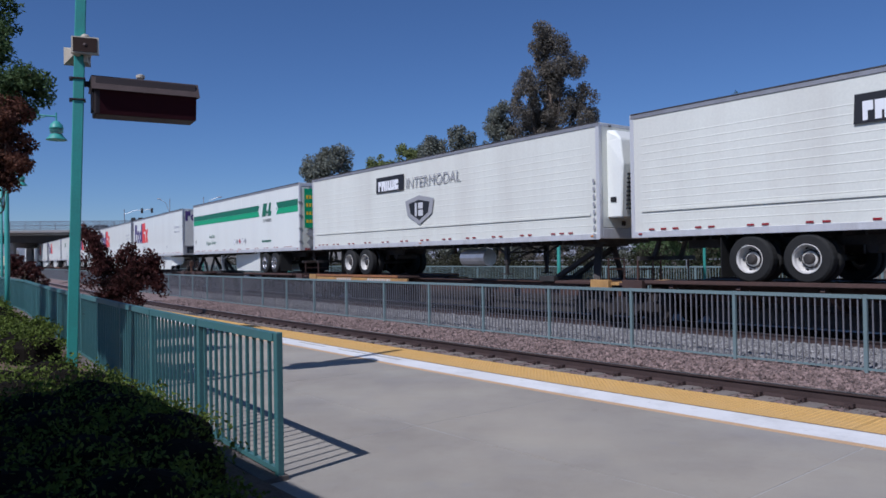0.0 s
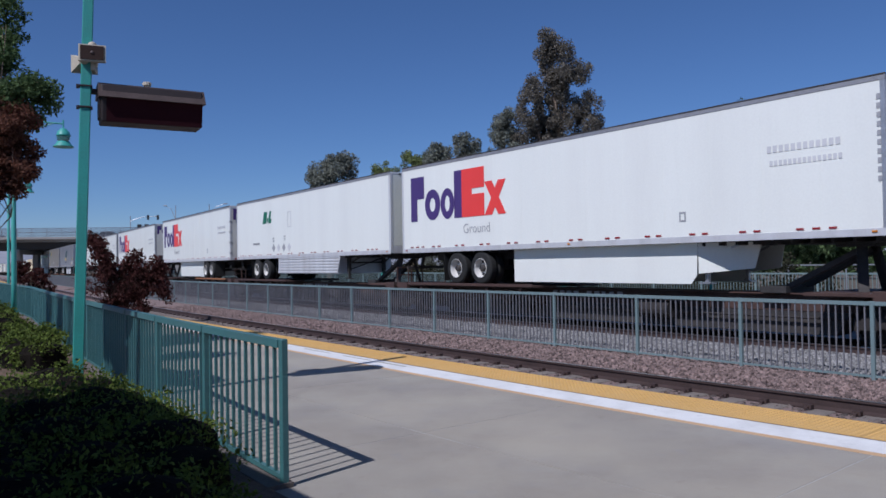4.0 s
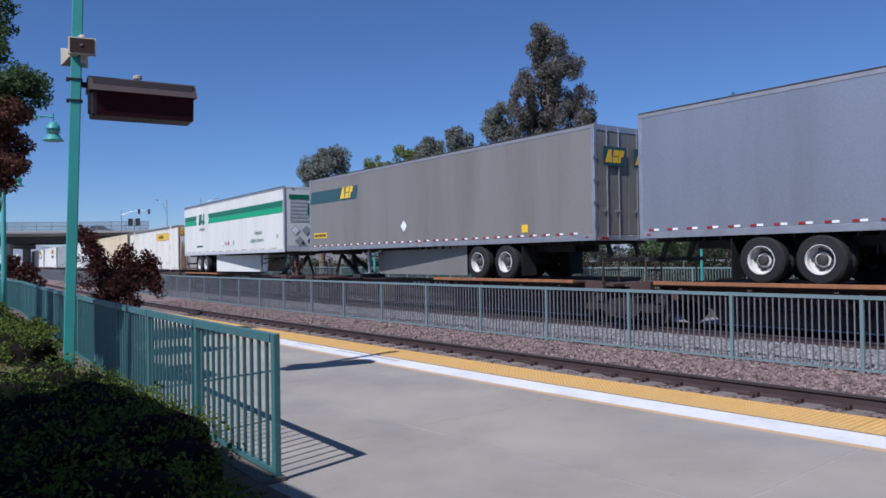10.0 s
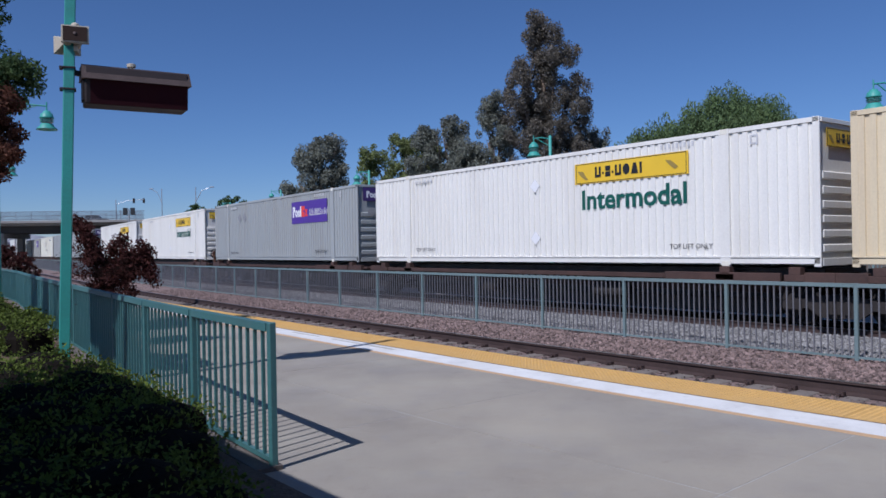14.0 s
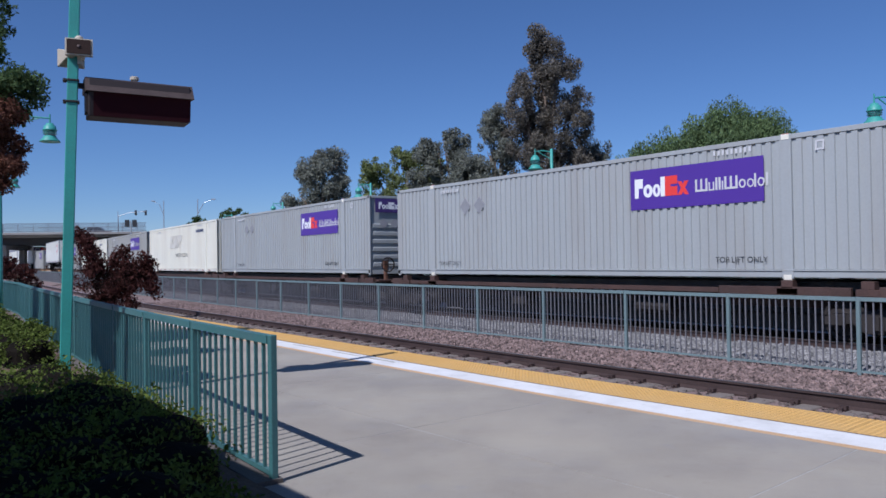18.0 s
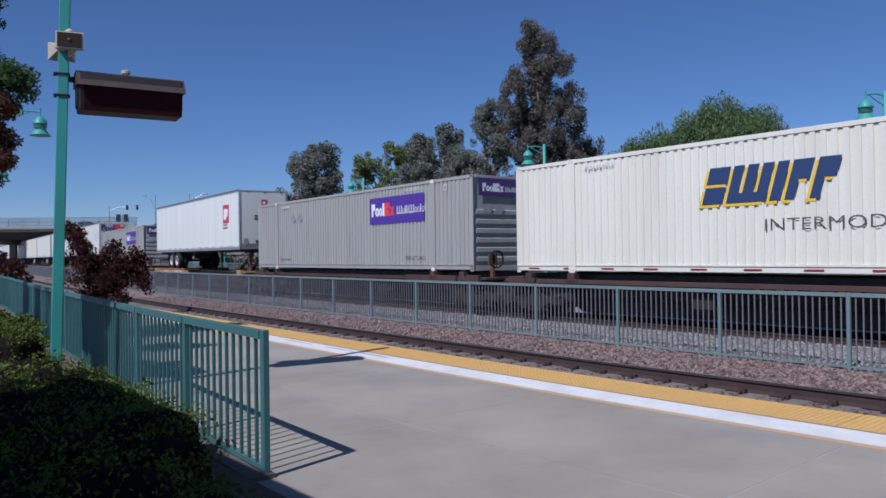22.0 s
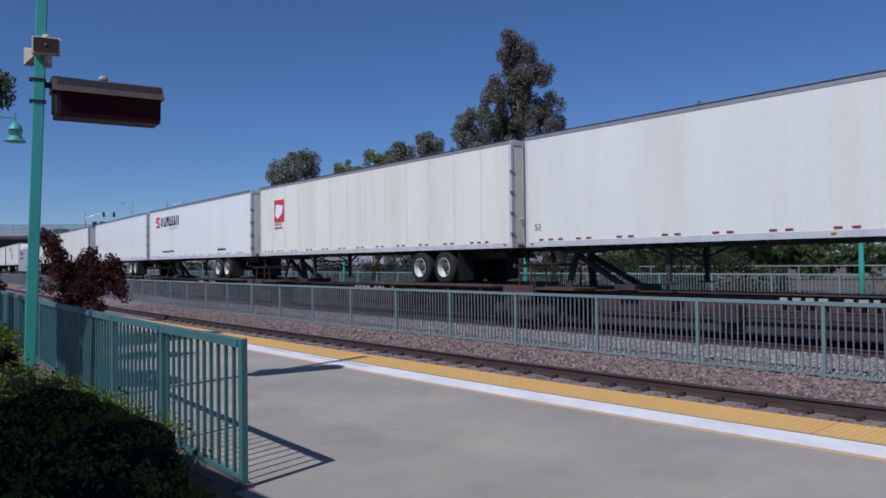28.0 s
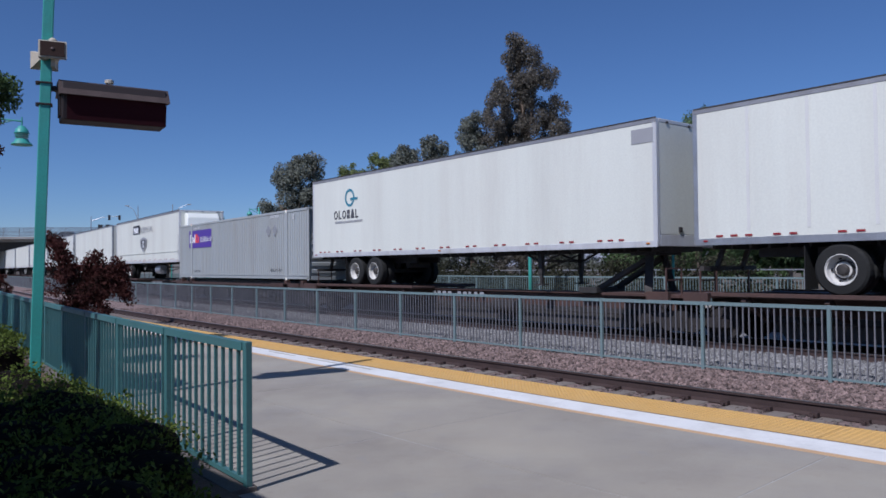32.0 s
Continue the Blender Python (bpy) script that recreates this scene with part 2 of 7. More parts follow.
BROWN = mat("bronze_sign_housing", (0.028, 0.019, 0.018), 0.6, 0.2, var=0.15, grain=50, bump=0.05)
ROOFT = mat("weathered_sign_roof", (0.085, 0.065, 0.06), 0.6, 0.2, var=0.2, scale=5)
LEDP = mat("dark_red_led_panel", (0.034, 0.007, 0.010), 0.85, var=0.1, scale=40, grain=160, bump=0.1)
SPK = mat("beige_loudspeaker", (0.50, 0.44, 0.34), 0.6, var=0.12)
SPKD = mat("loudspeaker_throat", (0.036, 0.022, 0.018), 0.8)
LENS = mat("lamp_lens", (0.45, 0.46, 0.44), 0.3, var=0.1)
BARK = mat("grey_brown_bark", (0.20, 0.15, 0.11), 0.95, var=0.35, scale=6, grain=30, bump=0.8)
PURPLE = mat("purple_vinyl", (0.085, 0.035, 0.29), 0.4, var=0.05, bump=0.0)
DPURPLE = mat("dark_purple_vinyl", (0.066, 0.036, 0.155), 0.45, var=0.06, bump=0.0)
RED = mat("orange_red_vinyl", (0.78, 0.055, 0.045), 0.4, var=0.06, bump=0.0)
CRIM = mat("crimson_vinyl", (0.55, 0.035, 0.05), 0.4, var=0.08, bump=0.0)
GREEND = mat("dark_green_vinyl", (0.008, 0.145, 0.075), 0.4, var=0.05, bump=0.0)
GREENL = mat("bright_green_vinyl", (0.012, 0.35, 0.15), 0.4, var=0.05, bump=0.0)
TEALD = mat("dark_teal_vinyl", (0.03, 0.085, 0.095), 0.45, var=0.08, bump=0.0)
YELL = mat("yellow_vinyl", (0.80, 0.52, 0.03), 0.45, var=0.06, bump=0.0)
BLACK = mat("black_vinyl", (0.018, 0.018, 0.02), 0.5, var=0.1, bump=0.0)
NAVY = mat("navy_vinyl", (0.03, 0.055, 0.14), 0.45, var=0.06, bump=0.0)
BLUET = mat("teal_blue_vinyl", (0.05, 0.22, 0.30), 0.45, var=0.06, bump=0.0)
NOSEW = mat("stained_front_wall_white", (0.62, 0.615, 0.56), 0.55, var=0.10, scale=0.9, grain=20, bump=0.03, streak=True, dirt=((0.30, 0.27, 0.23), 0.6))
NOSEG = mat("grey_nose_frame_paint", (0.27, 0.27, 0.275), 0.6, var=0.2, scale=3, grain=30, bump=0.1)
NOSED = mat("painted_nose_recess", (0.085, 0.082, 0.083), 0.8, var=0.3, scale=3, grain=30, bump=0.1)
GREYV = mat("grey_vinyl", (0.33, 0.33, 0.34), 0.5, var=0.08, bump=0.0)
TANK = mat("dull_olive_print", (0.34, 0.24, 0.06), 0.5, var=0.15, bump=0.0)
GREENK = mat("deep_green_vinyl", (0.010, 0.10, 0.075), 0.45, var=0.08, bump=0.0)
GREYK = mat("weathered_dark_vinyl", (0.085, 0.085, 0.09), 0.5, var=0.15, bump=0.0)
PALE = mat("pale_grey_vinyl", (0.58, 0.58, 0.58), 0.5, var=0.08, bump=0.0)
TAN = mat("worn_tan_lettering", (0.66, 0.635, 0.55), 0.5, var=0.15, bump=0.0)
WHITEV = mat("white_vinyl", (0.82, 0.82, 0.82), 0.4, var=0.04, bump=0.0)
MAROON = mat("maroon_reflector", (0.28, 0.02, 0.025), 0.35, var=0.1, bump=0.0)
AMBER = mat("amber_lamp_lens", (0.55, 0.20, 0.02), 0.3, var=0.05, bump=0.0)
RUST = mat("rust_streaked_end_paint", (0.36, 0.21, 0.10), 0.8, var=0.3, scale=3.5, streak=True, dirt=((0.075, 0.03, 0.015), 1.0))
ROOFB = mat("shelter_roof", (0.30, 0.28, 0.26), 0.8, var=0.1)
STUCCO = mat("station_stucco", (0.45, 0.36, 0.27), 0.9, var=0.1, grain=30, bump=0.3)
GLASS = mat("dark_car_glass", (0.02, 0.022, 0.025), 0.1, var=0.05, bump=0.0)
HILL = mat("hazy_hills", (0.26, 0.27, 0.30), 1.0, var=0.12, scale=0.004, grain=0.03, bump=0.0)


def leafmat(name, col, var=0.35):
    m = mat(name, col, 0.8, var=var, scale=0.6, grain=3, bump=0.0, island=0.30)
    nt = m.node_tree
    bs = nt.nodes["Principled BSDF"]
    bs.inputs["Specular IOR Level"].default_value = 0.2
    tr = nt.nodes.new("ShaderNodeBsdfTranslucent")
    ad = nt.nodes.new("ShaderNodeMixShader")
    ad.inputs[0].default_value = 0.36
    src = bs.inputs["Base Color"].links[0].from_socket
    nt.links.new(src, tr.inputs[0])
    nt.links.new(bs.outputs[0], ad.inputs[1])
    nt.links.new(tr.outputs[0], ad.inputs[2])
    nt.links.new(ad.outputs[0], nt.nodes["Material Output"].inputs[0])
    return m


L_EUC = leafmat("eucalyptus_leaf", (0.178, 0.160, 0.130))
L_GREY = leafmat("grey_green_leaf", (0.220, 0.232, 0.190))
L_OLIVE = leafmat("olive_leaf", (0.205, 0.24, 0.095))
L_PEPPER = leafmat("pepper_tree_leaf", (0.150, 0.215, 0.092))
L_GREEN = leafmat("mid_green_leaf", (0.09, 0.14, 0.055))
L_HEDGE = leafmat("hedge_leaf", (0.118, 0.160, 0.030))
L_RED = leafmat("dark_red_leaf", (0.088, 0.032, 0.027), 0.5)
L_BUSH = leafmat("dark_scrub_leaf", (0.050, 0.051, 0.029))
L_RUST = leafmat("rust_orange_leaf", (0.17, 0.075, 0.048))
# near-black: the shade deep in hedges and shrub is put into this colour
L_CORE = mat("painted_shade_twigs", (0.012, 0.010, 0.008), 0.95, var=0.4, scale=6, bump=0.5)

for dull in (SPKD, LEDP, ROOFT):
    dull.node_tree.nodes["Principled BSDF"].inputs["Specular IOR Level"].default_value = 0.12
worn(CONC, (0.20, 0.175, 0.15), (0.385, 0.365, 0.31))
worn(CONC, (0.255, 0.25, 0.25), (0.405, 0.355, 0.27), 3.0, 0.22)
worn(WHITEL, (0.36, 0.35, 0.33), (0.66, 0.65, 0.62), 9.0, 0.8)
worn(TACT, (0.34, 0.21, 0.08), (0.62, 0.40, 0.15), 9.0, 0.6)
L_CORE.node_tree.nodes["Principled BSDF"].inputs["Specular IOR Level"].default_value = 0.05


# ---- mesh helpers ----
class Build:
    """Vertices and faces gathered piece by piece."""

    def __init__(self):
        self.v, self.f = [], []

    def add(self, v, f):
        k = len(self.v)
        self.v += [tuple(p) for p in v]
        self.f += [tuple(i + k for i in q) for q in f]
        return self

    def box(self, x0, x1, y0, y1, z0, z1):
        v = [(x, y, z) for x in (x0, x1) for y in (y0, y1) for z in (z0, z1)]
        return self.add(v, [(0, 1, 3, 2), (4, 6, 7, 5), (0, 4, 5, 1), (2, 3, 7, 6), (0, 2, 6, 4), (1, 5, 7, 3)])

    def beam(self, p, q, w, h=None, up=(0, 0, 1)):
        """A square bar from p to q."""
        p, q = Vector(p), Vector(q)
        d = (q - p).normalized()
        a = d.cross(Vector(up))
        a = (a if a.length > 1e-4 else d.cross(Vector((1, 0, 0)))).normalized()
        c = a.cross(d)
        h = w if h is None else h
        v = [e + a * i * w / 2 + c * j * h / 2 for e in (p, q) for i, j in ((-1, -1), (1, -1), (1, 1), (-1, 1))]
        return self.add(v, [(3, 2, 1, 0), (4, 5, 6, 7), (0, 1, 5, 4), (1, 2, 6, 5), (2, 3, 7, 6), (3, 0, 4, 7)])

    def tube(self, pts, radii, n=10, cap=True):
        """Rings along a line of points."""
        pts = [Vector(p) for p in pts]
        rings = []
        for i, p in enumerate(pts):
            d = (pts[min(i + 1, len(pts) - 1)] - pts[max(i - 1, 0)])
            d = d.normalized() if d.length > 1e-6 else Vector((0, 0, 1))
            a = d.cross(Vector((0.31, 0.94, 0.1) if abs(d.z) > 0.9 else (0, 0, 1))).normalized()
            c = d.cross(a)
            rings.append([p + (a * math.cos(t) + c * math.sin(t)) * radii[i] for t in [2 * math.pi * k / n for k in range(n)]])
        v = [p for r in rings for p in r]
        f = [(i * n + k, i * n + (k + 1) % n, (i + 1) * n + (k + 1) % n, (i + 1) * n + k) for i in range(len(rings) - 1) for k in range(n)]
        if cap:
            f += [tuple(range(n))[::-1], tuple((len(rings) - 1) * n + k for k in range(n))]
        return self.add(v, f)

    def lathe(self, prof, n=16, at=(0, 0, 0), axis="z", caps=True):
        """Turns (radius, height) pairs about an axis."""
        v, f = [], []
        for r, h in prof:
            for k in range(n):
                c, s = r * math.cos(2 * math.pi * k / n), r * math.sin(2 * math.pi * k / n)
                p = (c, s, h) if axis == "z" else (c, h, s) if axis == "y" else (h, c, s)
                v.append((p[0] + at[0], p[1] + at[1], p[2] + at[2]))
        m = len(prof)
        f = [(i * n + k, i * n + (k + 1) % n, (i + 1) * n + (k + 1) % n, (i + 1) * n + k) for i in range(m - 1) for k in range(n)]
        if caps:
            f += [tuple(range(n))[::-1], tuple((m - 1) * n + k for k in range(n))]
        return self.add(v, f)

    def poly(self, pts, y0, y1):
        """A flat outline in x, z pushed through from y0 to y1."""
        n = len(pts)
        v = [(x, y0, z) for x, z in pts] + [(x, y1, z) for x, z in pts]
        return self.add(v, [tuple(range(n)), tuple(range(2 * n - 1, n - 1, -1))] + [(i, i + n, (i + 1) % n + n, (i + 1) % n) for i in range(n)])

    def mesh(self, name, material, bevel=0.0, smooth=False):
        me = bpy.data.meshes.new(name)
        me.from_pydata(self.v, [], self.f)
        bm = bmesh.new()
        bm.from_mesh(me)
        bmesh.ops.recalc_face_normals(bm, faces=bm.faces)
        if bevel:
            bmesh.ops.bevel(bm, geom=list(bm.edges), offset=bevel, segments=1, affect="EDGES", clamp_overlap=True)
        bm.to_mesh(me)
        bm.free()
        if smooth:
            for p in me.polygons:
                p.use_smooth = True
        me.materials.append(material)
        return me


def part(name, me, parent, m=None, label=""):
    ob = new(name, me)
    ob.parent = parent
    if m is not None:
        ob.matrix_local = m
    if label:
        tagged(ob, label)
    return ob


def thing(name, label, category, group="", kind="", m=None, me=None):
    ob = new(name, me)
    if m is not None:
        ob.matrix_basis = m
    return tagged(ob, label, category, group, kind)


# ---- the line of the track: s metres along it, growing the way the train runs; off metres across it, away from the platform ----
HEAD, BEND, REACH, BEND2, REACH2, BASE = radians(37.6), radians(0.110), 45.0, radians(0.6), 5.0, 10.569


def heading(s):
    return HEAD + (BEND * max(s, -REACH) if s < 0 else BEND2 * min(s, REACH2))


def along(s, off=0.0, z=0.0):
    k, c = (BEND, max(s, -REACH)) if s < 0 else (BEND2, min(s, REACH2))
    h = HEAD + k * c
    x = -(math.cos(h) - math.cos(HEAD)) / k + (s - c) * math.sin(h)
    y = -(math.sin(h) - math.sin(HEAD)) / k - (s - c) * math.cos(h)
    return Vector((x + math.cos(h) * off, BASE + y + math.sin(h) * off, z))


def along2(s, off=0.0, z=0.0):
    """The same for the through track, which runs on straight past the platform."""
    if s < 0:
        return along(s, off, z)
    return along(0, off, z) + Vector((math.sin(HEAD), -math.cos(HEAD), 0)) * s


def on_track(s, off=0.0, z=0.0):
    """A pose whose x runs with the train and whose y points away from the platform."""
    return Matrix.Translation(along(s, off, z)) @ Matrix.Rotation(heading(s) - math.pi / 2, 4, "Z")


def strip(sections, ss, line=along):
    """Sweeps a closed (off, z) outline along the track."""
    b = Build()
    n = len(sections)
    v = [line(s, o, z) for s in ss for o, z in sections]
    f = [(i * n + k, i * n + (k + 1) % n, (i + 1) * n + (k + 1) % n, (i + 1) * n + k) for i in range(len(ss) - 1) for k in range(n)]
    f += [tuple(range(n)), tuple((len(ss) - 1) * n + k for k in range(n))[::-1]]
    return b.add(v, f)


def rect(o0, o1, z0, z1):
    return [(o0, z0), (o1, z0), (o1, z1), (o0, z1)]


def steps(a, b, d):
    k = max(1, int(round(abs(b - a) / d)))
    return [a + (b - a) * i / k for i in range(k + 1)]


LONG = steps(-900, -100, 50) + steps(-90, -48, 6) + steps(-45, -2, 3) + steps(-1, 8, 1) + [12, 20, 40] + steps(60, 760, 50)
MID = steps(-160, -90, 10) + steps(-84, -3, 3) + steps(-2, 8, 1) + [12, 20, 40]
EDGE, T1, FEN, T2, TOR = 0.93, 2.44, 5.92, 9.81, -0.20


# ---- large structure ----
def structure(name, b, m, label, bevel=0.0):
    return thing(name, label, "setting", kind="structure", me=b.mesh(name, m, bevel))


g = Build()
g.add([(-3000, -3000, -0.62), (3000, -3000, -0.62), (3000, 3000, -0.62), (-3000, 3000, -0.62)], [(0, 1, 2, 3)])
structure("ground", g, GROUND, "dry brown earth reaching to the horizon")
structure("trackbed_near", strip([(EDGE - 0.2, -0.6), (FEN + 0.35, -0.6), (FEN + 0.35, -0.34), (T1 + 1.9, -0.37), (EDGE - 0.2, -0.40)], LONG), BALLR, "red-brown crushed stone ballast of the platform track")
structure("trackbed_far", strip([(FEN + 0.35, -0.6), (T2 + 4.28, -0.6), (T2 + 4.28, -0.37), (T2 - 1.6, -0.37), (FEN + 0.35, -0.333)], LONG, along2), BALLG, "grey crushed stone ballast of the through track")

structure("trackbed_dark", strip(rect(EDGE - 0.1, T1 + 0.60, -0.45, -0.386), LONG), BALLD, "dark ballast strip under the platform track")
# strip added to darken the sunlit ballast that shows between the cars
structure("trackbed_oil", strip(rect(T2 - 0.98, T2 + 0.98, -0.42, -0.362), steps(-160, 40, 10), along2), BALLD, "added dark strip over the sunlit ballast between the rails of the through track")


def rails(name, centre, label, line):
    root = thing(name, label, "rail track", kind="structure")
    for o in (-0.75, 0.75):
        c = centre + o
        sec = [(c - 0.075, TOR - 0.17), (c + 0.075, TOR - 0.17), (c + 0.075, TOR - 0.155), (c + 0.012, TOR - 0.13), (c + 0.012, TOR - 0.04), (c + 0.036, TOR - 0.03), (c + 0.036, TOR - 0.008), (c - 0.036, TOR - 0.008), (c - 0.036, TOR - 0.03), (c - 0.012, TOR - 0.04), (c - 0.012, TOR - 0.13), (c - 0.075, TOR - 0.155)]
        r = part("rail", strip(sec, LONG, line).mesh("rail", RAIL), root, label="rust-brown steel rail")
        part("rail_head", strip(rect(c - 0.03, c + 0.03, TOR - 0.006, TOR), LONG, line).mesh("rail_head", RAILTOP), r)
    return root


track_near = rails("track_near", T1, "platform track with rusty rails on ties", along)
track_far = rails("track_far", T2, "through track with worn rails under the freight train", along2)

# platform
plat = thing("platform", "grey concrete station platform with joints and stains", "platform", kind="structure")
part("platform_base", strip(rect(-7.2, EDGE, -0.58, -0.006), MID + [60]).mesh("platform_base", KERB), plat)
line_white = thing("edge_line", "white painted safety line along the platform", "line", kind="structure", me=strip(rect(-0.21, 0.21, -0.004, 0.003), MID + [60]).mesh("edge_line", WHITEL))
thing("edge_line", "thin buff line beside the white safety line", "line", kind="structure", me=strip(rect(-0.30, -0.215, -0.004, 0.001), MID + [60]).mesh("buff_line", BUFF))
opp = thing("platform_opposite", "grey concrete platform across the tracks", "platform", kind="structure")
part("platform_base", strip(rect(T2 + 4.3, 20.2, -0.6, 0.0), MID + [60], along2).mesh("platform_base", CONC), opp)
# thin panel added over the sunlit face; its dark colour stands for shade
part("platform_face", strip(rect(T2 + 4.285, T2 + 4.296, -0.6, -0.03), MID + [60], along2).mesh("platform_face", SHADEC), opp, label="thin dark panel standing for shade on the platform face")



def bed_edge(s):
    """Where the planting bed meets the platform; the platform narrows along its length."""
    return -4.16 + 0.07 * max(0.0, min(3.2 - s, 22.0))


def bed(o0, d, z1, z0, ss):
    """A slab whose platform side follows the bed's edge, d metres off it."""
    n = 4
    v = []
    for s in ss:
        e = bed_edge(s) + d
        a = e - 0.20 if o0 is None else o0
        v += [along(s, a, z0), along(s, e, z0), along(s, e, z1), along(s, a, z1)]
    f = [(i * n + k, i * n + (k + 1) % n, (i + 1) * n + (k + 1) % n, (i + 1) * n + k) for i in range(len(ss) - 1) for k in range(n)]
    f += [(0, 1, 2, 3), tuple((len(ss) - 1) * n + k for k in range(n))[::-1]]
    return Build().add(v, f)


# shelter roof and station wall behind the camera, whose shade falls on the hedge
structure("shelter_roof", strip(rect(-13.0, -6.84, 3.0, 3.22), [1.25, 5, 12, 24, 45]), ROOFB, "broad flat shelter roof of the station")
structure("wall_station", strip(rect(-13.3, -13.0, -0.6, 3.6), [1.2, 5, 12, 24, 45]), STUCCO, "tan stucco station wall")
structure("pavement_station", strip(rect(-13.0, -7.2, -0.6, -0.02), [5.9, 8, 12, 24, 45]), KERB, "concrete paving under the shelter")
structure("planter_ground", bed(-13.0, -0.17, 0.04, -0.6, steps(-80, -4, 2) + steps(-3, 5.9, 0.99)), SOIL, "dark planting bed behind the fence")
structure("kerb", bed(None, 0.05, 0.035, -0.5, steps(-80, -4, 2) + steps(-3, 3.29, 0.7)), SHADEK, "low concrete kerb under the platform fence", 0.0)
structure("walkway", strip(rect(-6.0, -4.4, -0.5, 0.065), steps(-20, -7, 1.5)), KERB, "pale concrete path through the planting")


# ---- fences ----
def picket_mesh(name, h0, h1, w, m):
    return Build().box(-w / 2, w / 2, -w * 0.62, w * 0.62, h0, h1).mesh(name, m)


def fence(name, label, off, s0, s1, pitch, z0, z1, step, m, post=0.06, near=0, bars=None):
    root = thing(name, label, "fence")
    at = off if callable(off) else (lambda s: off)
    pm = Build().box(-post / 2, post / 2, -post / 2, post / 2, z0 - 0.05, z1 + 0.005).mesh("post", m, 0.006)
    pk = picket_mesh("picket", z0 + 0.07, z1 - 0.04, 0.019, bars or m)
    rest = Build()
    k = 0
    n = int(round((s1 - s0) / pitch))
    for i in range(n + 1):
        s = s1 - i * pitch
        part("post", pm, root, on_track(s, at(s)))
        if i == n:
            break
        for a, b, h, w in ((z1 - 0.06, z1, 0.06, 0.062), (z0 + 0.05, z0 + 0.085, 0.035, 0.035)):
            p, q = along(s - post / 2, at(s), (a + b) / 2), along(s - pitch + post / 2, at(s - pitch), (a + b) / 2)
            part("rail", Build().beam(p, q, w, h).mesh("rail", m), root)
        for j in range(1, step):
            sj = s - pitch * j / step
            if k < near:
                part("picket", pk, root, on_track(sj, at(sj)))
                k += 1
            else:
                rest.beam(along(sj, at(sj), z0 + 0.07), along(sj, at(sj), z1 - 0.04), 0.019, up=along(sj + 0.5, at(sj)) - along(sj, at(sj)))
    if rest.v:
        tagged(part("picketing", rest.mesh("picketing", bars or m), root), kind="stuff")
    return root


FS = 3.22 + 2.35 * 3
fence("track_fence", "pale teal metal picket fence between the two tracks", FEN, FS - 2.35 * 52, FS, 2.35, -0.36, 0.868, 20, TEALF, 0.06, near=300, bars=PICK)
FE = 3.25
fence("platform_fence", "teal metal picket fence along the edge of the platform", bed_edge, FE - 1.67 * 40, FE, 1.67, 0.0, 1.04, 12, FENT, 0.052, near=170)
fence("opposite_fence", "teal metal picket fence behind the far platform", 19.6, -120, 36, 2.4, 0.0, 1.05, 18, TEALF, 0.07)


# ---- lamps, sign posts ----
def bell_lamp(root, at, turn, reach, k=1.15):
    """A bell-shaped lantern hung from an arm on a post; k is its size."""
    x, y, z = at
    b = Build().tube([(0, 0, z + 0.62), (reach * 0.5, 0, z + 0.68), (reach, 0, z + 0.64)], [0.026] * 3, 8)
    b.tube([(0, 0, z + 0.32), (reach * 0.45, 0, z + 0.48), (reach * 0.8, 0, z + 0.64)], [0.019] * 3, 8)
    b.tube([(reach, 0, z + 0.76), (reach, 0, z + 0.46)], [0.024, 0.024], 8)
    rot = Matrix.Rotation(turn, 4, "Z")
    arm = part("arm", b.mesh("arm", TEAL), root, rot)

    def turned(name, prof, m, parent, n=18, mm=None):
        return part(name, Build().lathe([(r * k, 0.5 + (h - 0.5) * k) for r, h in prof], n, (reach, 0, z)).mesh(name, m, smooth=True), parent, mm)
    lan = turned("lantern", [(0.03, 0.50), (0.09, 0.48), (0.10, 0.44), (0.15, 0.41), (0.165, 0.33), (0.19, 0.30), (0.17, 0.28), (0.03, 0.28)], TEAL, root, mm=rot)
    turned("lens", [(0.10, 0.28), (0.125, 0.27), (0.13, 0.16), (0.10, 0.15)], LENS, lan)
    turned("bell", [(0.11, 0.15), (0.155, 0.14), (0.18, 0.08), (0.25, 0.01), (0.265, -0.02), (0.23, -0.01), (0.10, 0.02)], TEAL, lan)
    for h in (0.25, 0.205):
        turned("ring", [(0.13, h), (0.175, h - 0.006), (0.175, h - 0.014), (0.13, h - 0.02)], TEAL, lan)
    return arm


def lamp_post(m, z=5.3, turn=math.pi, reach=0.9, base=0.0):
    root = thing("lamp_post", "teal steel lamp post with a bell-shaped lantern", "street lamp", "lamp posts of the station", m=m)
    part("pole", Build().lathe([(0.075, base), (0.075, 1.2), (0.06, z + 0.75), (0.0, z + 0.78)], 12).mesh("pole", TEAL, smooth=True), root)
    part("base_collar", Build().lathe([(0.15, base), (0.15, base + 0.06), (0.10, base + 0.12), (0.10, base + 0.35)], 12).mesh("base_collar", TEAL), root)
    bell_lamp(root, (0, 0, z), turn, reach)
    return root


